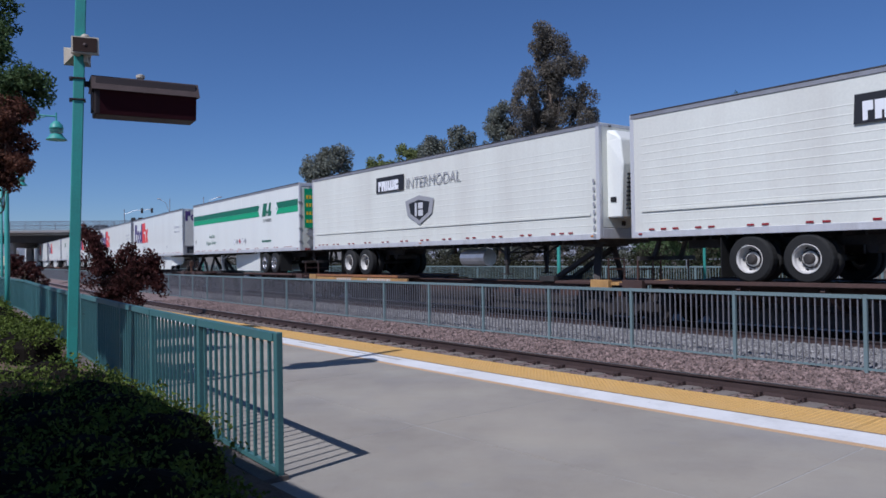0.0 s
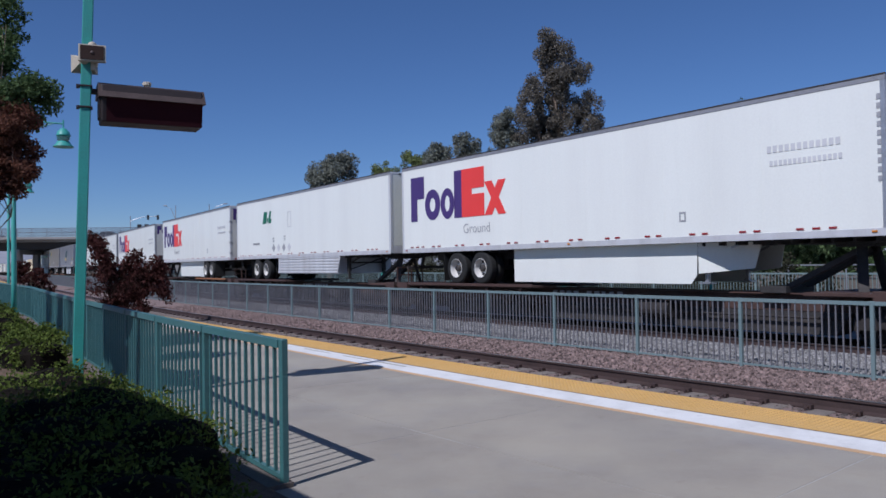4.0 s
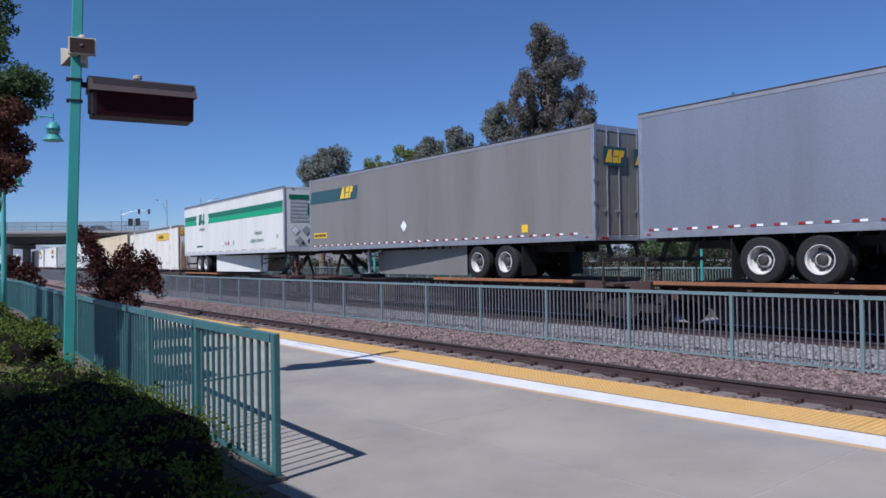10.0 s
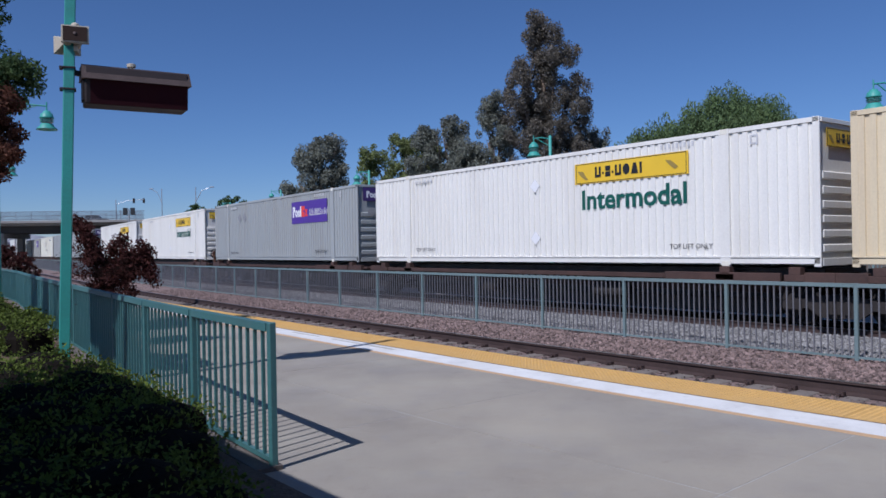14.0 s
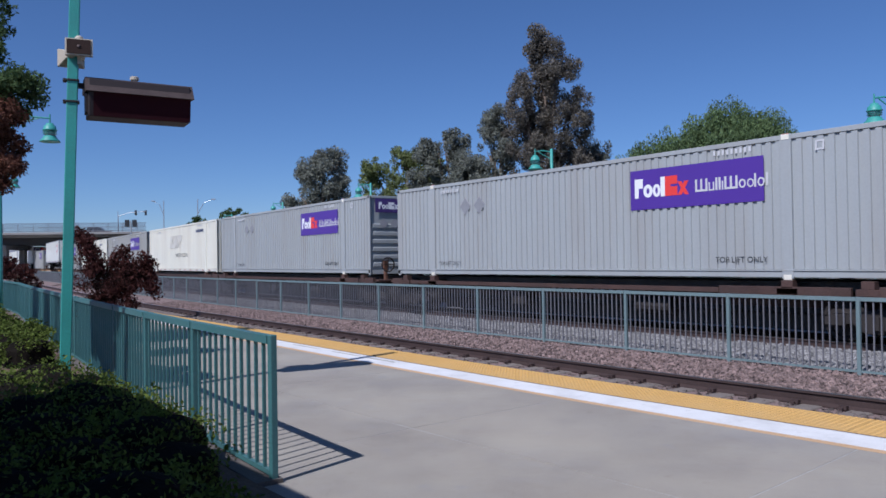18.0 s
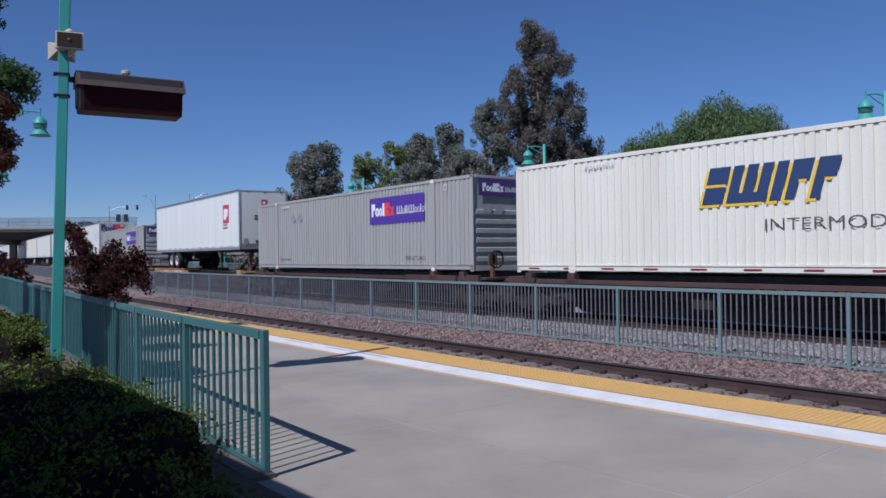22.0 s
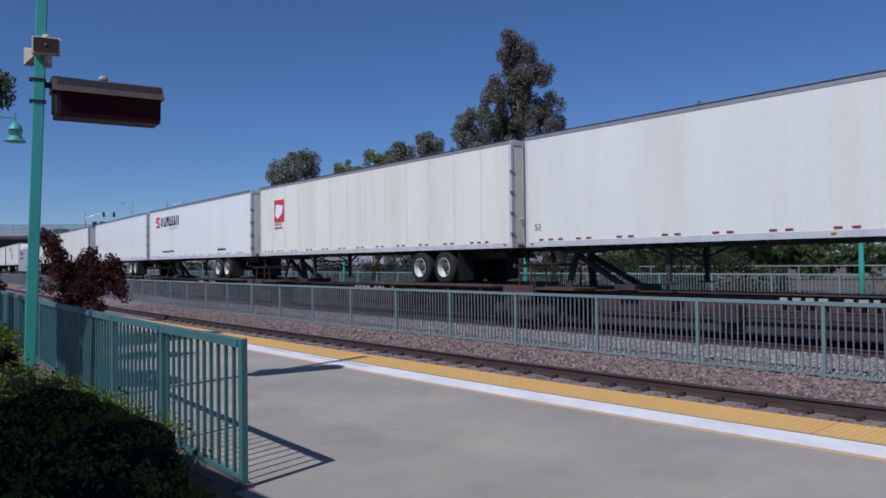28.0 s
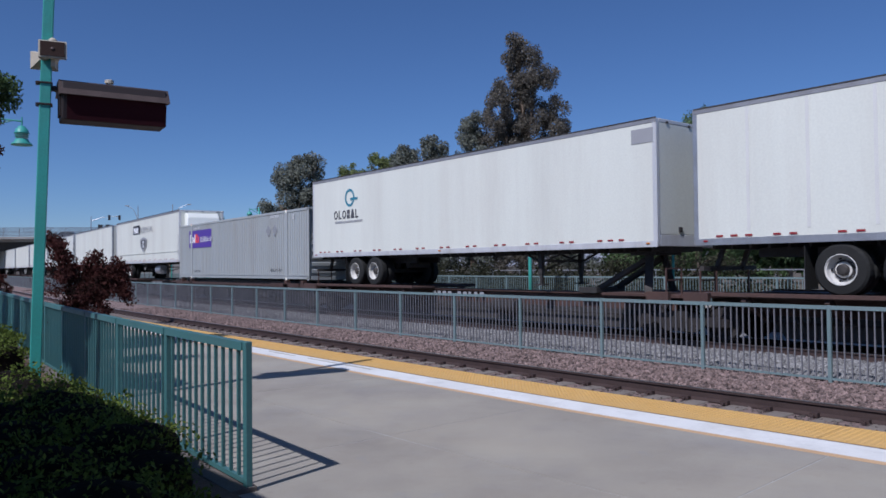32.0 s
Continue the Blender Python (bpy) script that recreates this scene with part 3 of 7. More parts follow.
def speaker(root, m):
    """A square horn loudspeaker."""
    b = Build()
    v = [(x * w, y, z * w) for y, w in ((0.0, 0.14), (0.04, 0.14), (0.05, 0.125), (0.21, 0.05)) for x, z in ((-1, -0.7), (1, -0.7), (1, 0.7), (-1, 0.7))]
    f = [(i * 4 + k, i * 4 + (k + 1) % 4, i * 4 + 4 + (k + 1) % 4, i * 4 + 4 + k) for i in range(3) for k in range(4)] + [(15, 14, 13, 12), (0, 1, 2, 3)]
    ob = part("loudspeaker", b.add(v, f).mesh("loudspeaker", SPK), root, m)
    part("throat", Build().box(-0.122, 0.122, -0.012, -0.002, -0.082, 0.082).mesh("throat", SPKD), ob)
    part("cone", Build().lathe([(0.022, -0.014), (0.018, -0.022), (0.0, -0.025)], 10, axis="y").mesh("cone", ROOFT, smooth=True), ob)
    part("mount_cap", Build().lathe([(0.045, 0.095), (0.045, 0.13), (0.02, 0.15)], 10, (0, 0.06, 0)).mesh("mount_cap", SPK, smooth=True), ob)
    part("driver", Build().lathe([(0.04, 0.22), (0.05, 0.24), (0.05, 0.32), (0.03, 0.34)], 10, axis="y").mesh("driver", SPK, smooth=True), ob)
    part("bracket", Build().box(-0.02, 0.02, 0.1, 0.16, -0.16, 0.13).mesh("bracket", SPK), ob)
    return ob


def message_sign(root, m, w, h=0.42):
    """A hooded display box, hung by one end from a post."""
    d = 0.17
    prof = [(-d, -h * 0.02), (d, -h * 0.02), (d * 1.25, h * 0.70), (d * 1.05, h), (-d * 1.05, h), (-d * 1.25, h * 0.70)]
    v = [(x, y, z) for x in (0, w) for y, z in prof]
    body = part("housing", Build().add(v, [tuple(range(6)), tuple(range(11, 5, -1))] + [(k, k + 6, (k + 1) % 6 + 6, (k + 1) % 6) for k in range(6)]).mesh("housing", BROWN, 0.012), root, m, "dark bronze display housing")
    part("roof", Build().add([(-0.03, -d * 1.5, h * 0.62), (w + 0.03, -d * 1.5, h * 0.62), (w + 0.03, -d * 0.75, h * 1.04), (-0.03, -d * 0.75, h * 1.04), (-0.03, d * 1.5, h * 0.70), (w + 0.03, d * 1.5, h * 0.70), (w + 0.03, d * 0.75, h * 1.04), (-0.03, d * 0.75, h * 1.04)], [(0, 1, 2, 3), (4, 7, 6, 5), (3, 2, 6, 7), (0, 4, 5, 1), (0, 3, 7, 4), (1, 5, 6, 2)]).mesh("roof", ROOFT), body, label="faded brown hood")
    part("display", Build().add([(0.05, -d * 1.03, -h * 0.015), (w - 0.004, -d * 1.03, -h * 0.015), (w - 0.004, -d * 1.27, h * 0.68), (0.05, -d * 1.27, h * 0.68)], [(0, 1, 2, 3)]).mesh("display", LEDP), body, label="dark red unlit display face")
    part("sensor", Build().lathe([(0.035, h * 1.04), (0.035, h * 1.13), (0.05, h * 1.14), (0.05, h * 1.22), (0.03, h * 1.24)], 10, (w * 0.46, 0, 0)).mesh("sensor", SPK), body, label="small beige sensor on the roof")
    part("hanger", Build().box(-0.16, 0.02, -0.04, 0.04, h * 0.78, h * 0.9).box(-0.02, 0.05, -0.1, 0.1, h * 0.1, h * 0.95).mesh("hanger", BROWN), body)
    return body


PX, PY = -4.13, 8.56
sp = thing("sign_post", "square teal post carrying a message sign and loudspeakers", "post", m=Matrix.Translation((PX, PY, 0.03)))
part("pole", Build().add([(x * w, y * w, z) for z, w in ((0, 0.057), (6.2, 0.055)) for x, y in ((-1, -1), (1, -1), (1, 1), (-1, 1))], [(3, 2, 1, 0), (4, 5, 6, 7), (0, 1, 5, 4), (1, 2, 6, 5), (2, 3, 7, 6), (3, 0, 4, 7)]).mesh("pole", TEAL, 0.008), sp, Matrix.Translation((-0.088, 0, 0)) @ Matrix.Rotation(radians(1.98), 4, "Y") @ Matrix.Rotation(radians(24), 4, "Z"))
for z in (3.36, 3.60):
    part("clamp", Build().box(-0.068, 0.068, -0.068, 0.068, z, z + 0.022).box(-0.10, -0.068, -0.03, 0.03, z - 0.01, z + 0.03).mesh("clamp", BROWN, 0.004), sp, Matrix.Translation((0.036, 0, 0)) @ Matrix.Rotation(radians(24), 4, "Z"), "dark steel clamp band")
message_sign(sp, Matrix.Translation((0.15, 0.10, 3.215)) @ Matrix.Rotation(radians(29.5), 4, "Z"), 1.11)
speaker(sp, Matrix.Translation((0.17, -0.13, 3.96)) @ Matrix.Rotation(radians(22), 4, "Z") @ Matrix.Rotation(radians(-8), 4, "X"))
speaker(sp, Matrix.Translation((-0.06, 0.17, 3.90)) @ Matrix.Rotation(radians(205), 4, "Z"))

lamp_post(Matrix.Translation((-13.35, 23.2, 0.0)), 5.50, 0.30, 1.4)
lamp_post(Matrix.Translation((-24.35, 41.8, 0.0)), 6.0, 0.30, 1.0)
for i, (x, y) in enumerate(((13.12, 21.5), (4.80, 31.4), (-3.85, 44.2), (-11.7, 57.5), (-19.2, 71.0), (-26.8, 84.6))):
    lp = lamp_post(Matrix.Translation((x, y, 0.0)), 5.33, math.pi + 0.12, 0.62 if i == 0 else 0.70)
    if i == 0:
        message_sign(lp, Matrix.Translation((-0.62, -0.12, 2.75)), 1.25)
        speaker(lp, Matrix.Translation((-0.32, 0, 3.75)) @ Matrix.Rotation(radians(-80), 4, "Z"))
        speaker(lp, Matrix.Translation((0.32, 0, 3.75)) @ Matrix.Rotation(radians(80), 4, "Z"))
ps = thing("platform_sign", "slim teal post with a small white sign box", "sign", m=Matrix.Translation((7.8, 22.6, 0)))
part("pole", Build().lathe([(0.04, 0), (0.04, 3.3)], 10).mesh("pole", TEAL), ps)
part("sign_box", Build().box(-0.12, 0.12, -0.08, 0.08, 3.2, 3.52).mesh("sign_box", WHITEV, 0.01), ps, label="small white box")


# ---- marks and lettering on the cargo ----
CACHE = {}


def words(text, size, m, shear=0.0, wide=1.0, bold=0.0):
    """Plain printed words as a thin mesh in x, z, facing -y; x starts at 0, height is size."""
    key = (text, size, m.name, shear, wide, bold)
    if key not in CACHE:
        cu = bpy.data.curves.new("words", "FONT")
        cu.body, cu.size, cu.shear, cu.resolution_u, cu.offset = text, size * 1.4, shear, 3, bold * size
        tmp = bpy.data.objects.new("words", cu)
        me = bpy.data.meshes.new_from_object(tmp)
        bpy.data.objects.remove(tmp)
        me.transform(Matrix.Rotation(math.pi / 2, 4, "X") @ Matrix.Diagonal((wide, 1, 1, 1)))
        me.materials.clear()
        me.materials.append(m)
        CACHE[key] = me
    return CACHE[key]


def blocks(widths, heights, h, m, gap=0.12, shear=0.0, hole=0.0):
    """A row of plain blocks of the given widths (in heights), the stand-in for a painted name."""
    key = (tuple(widths), tuple(heights), h, m.name, gap, shear, hole)
    if key not in CACHE:
        b, x = Build(), 0.0
        for w, k in zip(widths, heights):
            w, kk = w * h, k * h
            if hole:
                t = min(w, kk) * hole
                for a0, a1, c0, c1 in ((0, t, 0, kk), (w - t, w, 0, kk), (t, w - t, 0, t), (t, w - t, kk - t, kk)):
                    b.poly([(x + a0 + shear * c0, c0), (x + a1 + shear * c0, c0), (x + a1 + shear * c1, c1), (x + a0 + shear * c1, c1)], 0, 0.003)
            else:
                b.poly([(x, 0), (x + w, 0), (x + w + shear * kk, kk), (x + shear * kk, kk)], 0, 0.003)
            x += w + gap * h
        CACHE[key] = b.mesh("mark", m)
    return CACHE[key]


def shapes(pattern, h, m, gap=0.10, shear=0.0, thick=0.26):
    """A row of plain figures, the stand-in for a painted name: bars, rings, brackets, wedges. A small letter stands lower."""
    key = ("shapes", pattern, h, m.name, gap, shear, thick)
    if key in CACHE:
        return CACHE[key]
    b, x = Build(), 0.0

    def quad(pts, k):
        b.poly([(x + px + shear * pz, pz) for px, pz in pts], 0, 0.003)

    def bar(x0, x1, z0, z1):
        quad([(x0, z0), (x1, z0), (x1, z1), (x0, z1)], 0)
    def hoop(cx, cz, rx, rz, t, n=24):
        a = [2 * math.pi * i / n for i in range(n + 1)]
        for p, q in zip(a, a[1:]):
            quad([(cx + (rx - d) * math.cos(g), cz + (rz - d) * math.sin(g)) for g, d in ((p, 0), (q, 0), (q, t), (p, t))], 0)
    for c in pattern:
        k = h if c.isupper() else h * 0.68
        t = k * thick
        u = c.upper()
        w = {"I": t, "B": 0.62 * k, "O": 0.80 * k, "G": 0.56 * k, "X": 0.82 * k, "V": 0.8 * k, "N": 0.72 * k, "W": 1.1 * k, "P": 0.3 * k, "A": 0.54 * k, "C": 0.85 * k, "D": 0.745 * k, "E": 0.74 * k, "H": 0.96 * k, "K": 0.98 * k, "L": 0.62 * k, "M": 1.12 * k, "R": 0.78 * k, "T": 0.86 * k, "U": 0.74 * k, "Q": 0.55 * k}[u]
        if u == "I":
            bar(0, w, 0, k)
        elif u == "B":
            bar(0, w, 0, k * 0.46), bar(0, w, k * 0.54, k)
        elif u == "G":
            bar(0, w, 0, k * 0.62), bar(0, w, k * 0.70, k)
        elif u == "O":
            n = 20
            quad([(w / 2 + w / 2 * math.cos(2 * math.pi * i / n), k / 2 + k / 2 * math.sin(2 * math.pi * i / n)) for i in range(n)], 0)
        elif u == "X":
            quad([(0, 0), (w, 0), (w * 0.58, k * 0.46), (w * 0.42, k * 0.46)], 0), quad([(w * 0.42, k * 0.54), (w * 0.58, k * 0.54), (w, k), (0, k)], 0)
        elif u == "V":
            quad([(0, 0), (w, 0), (w * 0.72, k), (w * 0.3, k)], 0)
        elif u == "N":
            bar(0, t * 1.1, 0, k), bar(w - t * 1.1, w, 0, k)
        elif u == "W":
            for q in range(3):
                bar(q * (w - t) / 2, q * (w - t) / 2 + t, 0, k)
        elif u == "P":
            bar(0, w, k * 0.4, k * 0.4 + w)
        elif u == "A":    # stem with a broad flag
            bar(0, w * 0.46, 0, k), bar(w * 0.46, w * 0.97, k * 0.50, k)
        elif u == "C":    # ring
            hoop(w / 2, k / 2, w / 2, k / 2, thick * 1.05 * k)
        elif u == "D":    # low ring against a tall bar
            hoop((w - t) / 2, k * 0.33, (w - t) / 2, k * 0.33, thick * 0.6 * k), bar(w - t + 0.004, w, 0, k)
        elif u == "E":    # bracket
            bar(0, w * 0.46, 0, k), bar(w * 0.46, w, 0, k * 0.46), bar(w * 0.46, w, k * 0.58, k)
        elif u == "H":    # crossed bars
            q = w * 0.36
            quad([(0, 0), (q, 0), (w, k), (w - q, k)], 0)
            quad([(w - q, 0), (w, 0), ((w + q) / 2 + 0.001, k * 0.5), (w / 2 + 0.001, k * 0.2188)], 0), quad([(q, k), (0, k), ((w - q) / 2 - 0.001, k * 0.5), (w / 2 - 0.001, k * 0.7812)], 0)
        elif u == "K":    # stepped bars
            bar(0, w, 0, k * 0.27), bar(0, w, k * 0.73, k), bar(w * 0.66, w, k * 0.27, k * 0.5), bar(0, w * 0.34, k * 0.5, k * 0.73), bar(w * 0.34, w * 0.66, k * 0.38, k * 0.62)
        elif u == "L":    # corner
            bar(0, t * 1.1, 0, k), bar(t * 1.1, w, 0, t)
        elif u == "M":    # comb
            bar(0, t, 0, k), bar(w / 2 - t / 2, w / 2 + t / 2, 0, k), bar(w - t, w, 0, k), bar(t, w / 2 - t / 2, 0, t * 0.9), bar(w / 2 + t / 2, w - t, 0, t * 0.9)
        elif u == "R":    # block on two legs
            bar(0, w, k * 0.42, k), bar(0, t * 1.1, 0, k * 0.42), bar(w - t * 1.1, w, 0, k * 0.42)
        elif u == "T":    # tee
            bar(0, w, k * 0.74, k), bar(w / 2 - t * 0.6, w / 2 + t * 0.6, 0, k * 0.74)
        elif u == "U":    # cup
            bar(0, t, 0, k), bar(w - t, w, 0, k), bar(t, w - t, 0, t)
        elif u == "Q":    # plus
            bar(0, w, k * 0.34, k * 0.34 + t * 0.6), bar(w / 2 - t * 0.3, w / 2 + t * 0.3, k * 0.34 + t * 0.6, k * 0.72), bar(w / 2 - t * 0.3, w / 2 + t * 0.3, k * 0.08, k * 0.34)
        x += w + gap * h
    CACHE[key] = b.mesh("mark", m)
    return CACHE[key]


def panel(w, h, m, shear=0.0):
    key = ("panel", w, h, m.name, shear)
    if key not in CACHE:
        CACHE[key] = Build().poly([(0, 0), (w, 0), (w + shear * h, h), (shear * h, h)], 0, 0.003).mesh("panel", m)
    return CACHE[key]


def ring_mesh(r0, r1, m, n=20):
    key = ("ring", r0, r1, m.name)
    if key not in CACHE:
        v = [(r * math.cos(2 * math.pi * k / n), y, r * math.sin(2 * math.pi * k / n)) for y in (0, 0.003) for r in (r0, r1) for k in range(n)]
        f = []
        for k in range(n):
            j = (k + 1) % n
            f += [(k, j, n + j, n + k), (2 * n + k, 3 * n + k, 3 * n + j, 2 * n + j), (n + k, n + j, 3 * n + j, 3 * n + k)]
        CACHE[key] = Build().add(v, f).mesh("ring", m)
    return CACHE[key]


def diamond(r, m):
    key = ("diamond", r, m.name)
    if key not in CACHE:
        CACHE[key] = Build().poly([(-r, 0), (0, -r), (r, 0), (0, r)], 0, 0.004).mesh("placard", m)
    return CACHE[key]


def small(ob):
    """Rows of tiny marks count as one."""
    if ob.name.split(".")[0] in ("text_line", "web_line", "label_line", "code_line", "poster_line", "reflective_tape", "name_mark", "lettering"):
        tagged(ob, kind="stuff")
    return ob


class Side:
    """Puts marks on the side that faces the platform; u from its left end, z above the platform."""

    def __init__(self, root, length, y, zero, lift=0.006):
        self.r, self.l, self.y, self.z, self.k = root, length, y - lift, zero, lift

    def put(self, name, me, u, z, proud=0, label=""):
        return small(part(name, me, self.r, Matrix.Translation((u - self.l / 2, self.y - 0.004 * proud, z - self.z)), label))


class End(Side):
    """The same for the end that leads (x = +length / 2); u from the platform side across."""

    def put(self, name, me, u, z, proud=0, label=""):
        m = Matrix.Translation((self.l / 2 + self.k + 0.004 * proud, u - 1.3, z - self.z)) @ Matrix.Rotation(math.pi / 2, 4, "Z")
        return small(part(name, me, self.r, m, label))


# ---- trailers ----
TRB, TOPZ, BOTZ = 0.90, 4.96, 1.95
HW = 1.295


def wheel_meshes(rim):
    key = ("wheel", rim.name)
    if key not in CACHE:
        ty = Build()
        for y in (-0.30, 0.02):
            ty.lathe([(0.30, y), (0.46, y + 0.01), (0.505, y + 0.05), (0.51, y + 0.10), (0.51, y + 0.18), (0.505, y + 0.23), (0.46, y + 0.27), (0.30, y + 0.28)], 28, axis="y", caps=False)
        rm = Build().lathe([(0.292, -0.315), (0.302, -0.31), (0.30, -0.29), (0.272, -0.285), (0.262, -0.19), (0.225, -0.115), (0.165, -0.10), (0.155, -0.17), (0.115, -0.175)], 28, axis="y", caps=False)
        hub = Build().lathe([(0.205, -0.118), (0.19, -0.155), (0.118, -0.16), (0.112, -0.235), (0.085, -0.26), (0.03, -0.265)], 16, axis="y")
        nuts = Build()
        for k in range(10):
            a = 2 * math.pi * k / 10
            nuts.lathe([(0.017, -0.15), (0.017, -0.10)], 6, (0.193 * math.cos(a), 0, 0.20 * math.sin(a)), "y")
        holes = Build()
        for k in range(5):
            a = 2 * math.pi * (k + 0.5) / 5
            holes.lathe([(0.032, -0.155), (0.032, -0.13)], 8, (0.232 * math.cos(a), 0, 0.232 * math.sin(a)), "y")
        CACHE[key] = (ty.mesh("tyre", TYRE, smooth=False), rm.mesh("rim", rim), nuts.mesh("wheel_nuts", ALU), holes.mesh("hand_holes", BLACK), hub.mesh("hub", DARKM))
    return CACHE[key]


def shared(key, make):
    if key not in CACHE:
        CACHE[key] = make()
    return CACHE[key]


def trailer(label, skin, nose=1, length=16.15, rim=RIMW, ribs="posts", skirt=None, reefer=False, rail=RAILW, group="trailers on the train", endcol=None, roofrail=ROOFE, belt=False, axles=(3.05, 4.28), lean=0.0, post=None, pale=False, skirt_skin=None):
    """nose = 1: the front wall leads; -1: the doors lead. z = 0 where the tyres stand."""
    root = thing("semi_trailer", label, "trailer", group)
    endcol = endcol or (WHITE2 if skin is WHITE else skin)
    post = post or (ALU if ribs == "posts" else rail)
    h0, h1, L = BOTZ - TRB, TOPZ - TRB - (0.06 if length < 16 else 0.0), length / 2
    sg = nose
    skin_in = 0.012 if ribs == "rows" else 0.002
    part("body", shared(("body", skin.name, length, skin_in), lambda: Build().box(-L + 0.04, L - 0.04, -HW + skin_in, HW - skin_in, h0 + 0.05, h1 - 0.03).mesh("body", skin, 0.015)), root)
    for side in (-1, 1):
        ys = sorted((side * HW, side * (HW - 0.012)))
        if ribs == "posts":
            def seams():
                b = Build()
                n = int(length / 1.22)
                for k in range(1, n):
                    x = -L + length * k / n
                    b.box(x - 0.035, x + 0.035, ys[0] - 0.006 * (side < 0), ys[1] + 0.006 * (side > 0), h0 + 0.3, h1 - 0.13)
                return b.mesh("panel_seams", SEAM if skin in (WHITE, WHITE2, CREAM) else skin)
            part("panel_seams", shared(("seams", skin.name, length, side), seams), root)
        elif ribs == "fine":
            def seams():
                b = Build()
                n = int(length / 1.22)
                for k in range(1, n):
                    x = -L + length * k / n
                    b.box(x - 0.007, x + 0.007, ys[0] - 0.001 * (side < 0), ys[1] + 0.001 * (side > 0), h0 + 0.3, h1 - 0.13)
                return b.mesh("panel_seams", skin)
            part("panel_seams", shared(("fine", skin.name, length, side), seams), root)
        elif ribs == "rows":
            def seams():
                b = Build()
                for k in range(12):
                    z = h0 + 0.35 + k * 0.185
                    b.add([(x, side * (HW - 0.012 + d), z + e) for x in (-L + 0.3, L - 0.3) for d, e in ((0, 0), (0.0035, 0.008), (0.0035, 0.022), (0, 0.03))], [(0, 1, 5, 4), (1, 2, 6, 5), (2, 3, 7, 6), (0, 3, 2, 1), (4, 5, 6, 7)])
                for z in (h0 + 0.62,):
                    b.box(-L + 0.3, L - 0.3, *sorted((side * HW, side * (HW + 0.02))), z, z + 0.05)
                return b.mesh("horizontal_ribs", skin)
            part("horizontal_ribs", shared(("rows", skin.name, length, side), seams), root)
        y0, y1 = sorted((side * (HW - 0.02), side * (HW + 0.008)))
        part("top_rail", shared(("top", length, side, (roofrail or rail).name), lambda: Build().box(-L, L, y0, y1, h1 - 0.115, h1 - 0.02).mesh("top_rail", roofrail or rail, 0.006)), root)
        part("roof_edge", shared(("edge", length, side), lambda: Build().box(-L, L, y0 - 0.006 * (side < 0), y1 + 0.006 * (side > 0), h1 - 0.018, h1 + 0.012).mesh("roof_edge", DARKM, 0.004)), root, label="dark folded roof edge")
        part("bottom_rail", shared(("bot", length, side, rail.name), lambda: Build().box(-L, L, y0, y1, h0, h0 + 0.15).mesh("bottom_rail", rail, 0.006)), root)

        def tape():
            b = Build()
            n = 12
            for j in range(n):
                for k in range(3 if j in (0, n - 1) else 2):
                    x = -L + 0.5 + (length - 1.0) * j / n + 0.33 * k
                    b.box(x, x + 0.16, *sorted((side * (HW + 0.009), side * (HW + 0.013))), h0 + 0.175, h0 + 0.215)
            return b.mesh("reflective_tape", MAROON)

        def split_tape(col, shift):
            b = Build()
            for j in range(30):
                x = -L + 0.25 + (length - 0.6) * j / 30 + shift
                b.box(x, x + 0.14, *sorted((side * (HW + 0.009), side * (HW + 0.013))), h0 + 0.175, h0 + 0.225)
            return b.mesh("reflective_tape", col)
        if side < 0 and pale:
            tagged(part("reflective_tape", shared(("tw", length), lambda: split_tape(WHITEV, 0.145)), root, label="white reflective dashes"), kind="stuff")
            tagged(part("reflective_tape", shared(("tm", length), lambda: split_tape(MAROON, 0.0)), root, label="dark red reflective dashes"), kind="stuff")
        elif side < 0:
            tagged(part("reflective_tape", shared(("tr", length), tape), root, label="dark red reflective dashes"), kind="stuff")
    for x, mm in ((-nose * (L - 0.25), MAROON), (0.0, AMBER), (nose * (L - 0.25), AMBER)):
        part("marker_lamp", shared(("ml", mm.name), lambda: Build().box(-0.05, 0.05, -HW - 0.03, -HW - 0.008, h0 + 0.07, h0 + 0.11).mesh("marker_lamp", mm, 0.006)), root, Matrix.Translation((x, 0, 0)), "small side marker lamp")
    part("roof", shared(("roof", length), lambda: Build().box(-L + 0.03, L - 0.03, -HW + 0.02, HW - 0.02, h1 - 0.028, h1 - 0.006).mesh("roof", ALU)), root)
    turn = Matrix.Identity(4) if sg > 0 else Matrix.Rotation(math.pi, 4, "Z")
    # front wall with corner posts
    fw = part("front_wall", shared(("fw", endcol.name, length), lambda: Build().box(L - 0.05, L - 0.005, -HW + 0.12, HW - 0.12, h0 + 0.3, h1 - 0.1).mesh("front_wall", endcol, 0.01)), root, turn)
    for y0, y1 in ((-HW - 0.004, -HW + 0.13), (HW - 0.13, HW + 0.004)):
        part("corner_post", shared(("cp", length, post.name, y0), lambda: Build().box(L - 0.12, L + 0.002, y0, y1, h0 + 0.02, h1 - 0.01).mesh("corner_post", post, 0.02)), fw)
    for z0, z1 in ((h0 + 0.02, h0 + 0.29), (h1 - 0.1, h1 - 0.01)):
        part("front_sill", shared(("fs", length, rail.name, z0), lambda: Build().box(L - 0.1, L + 0.0, -HW + 0.13, HW - 0.13, z0, z1).mesh("front_sill", rail, 0.01)), fw)

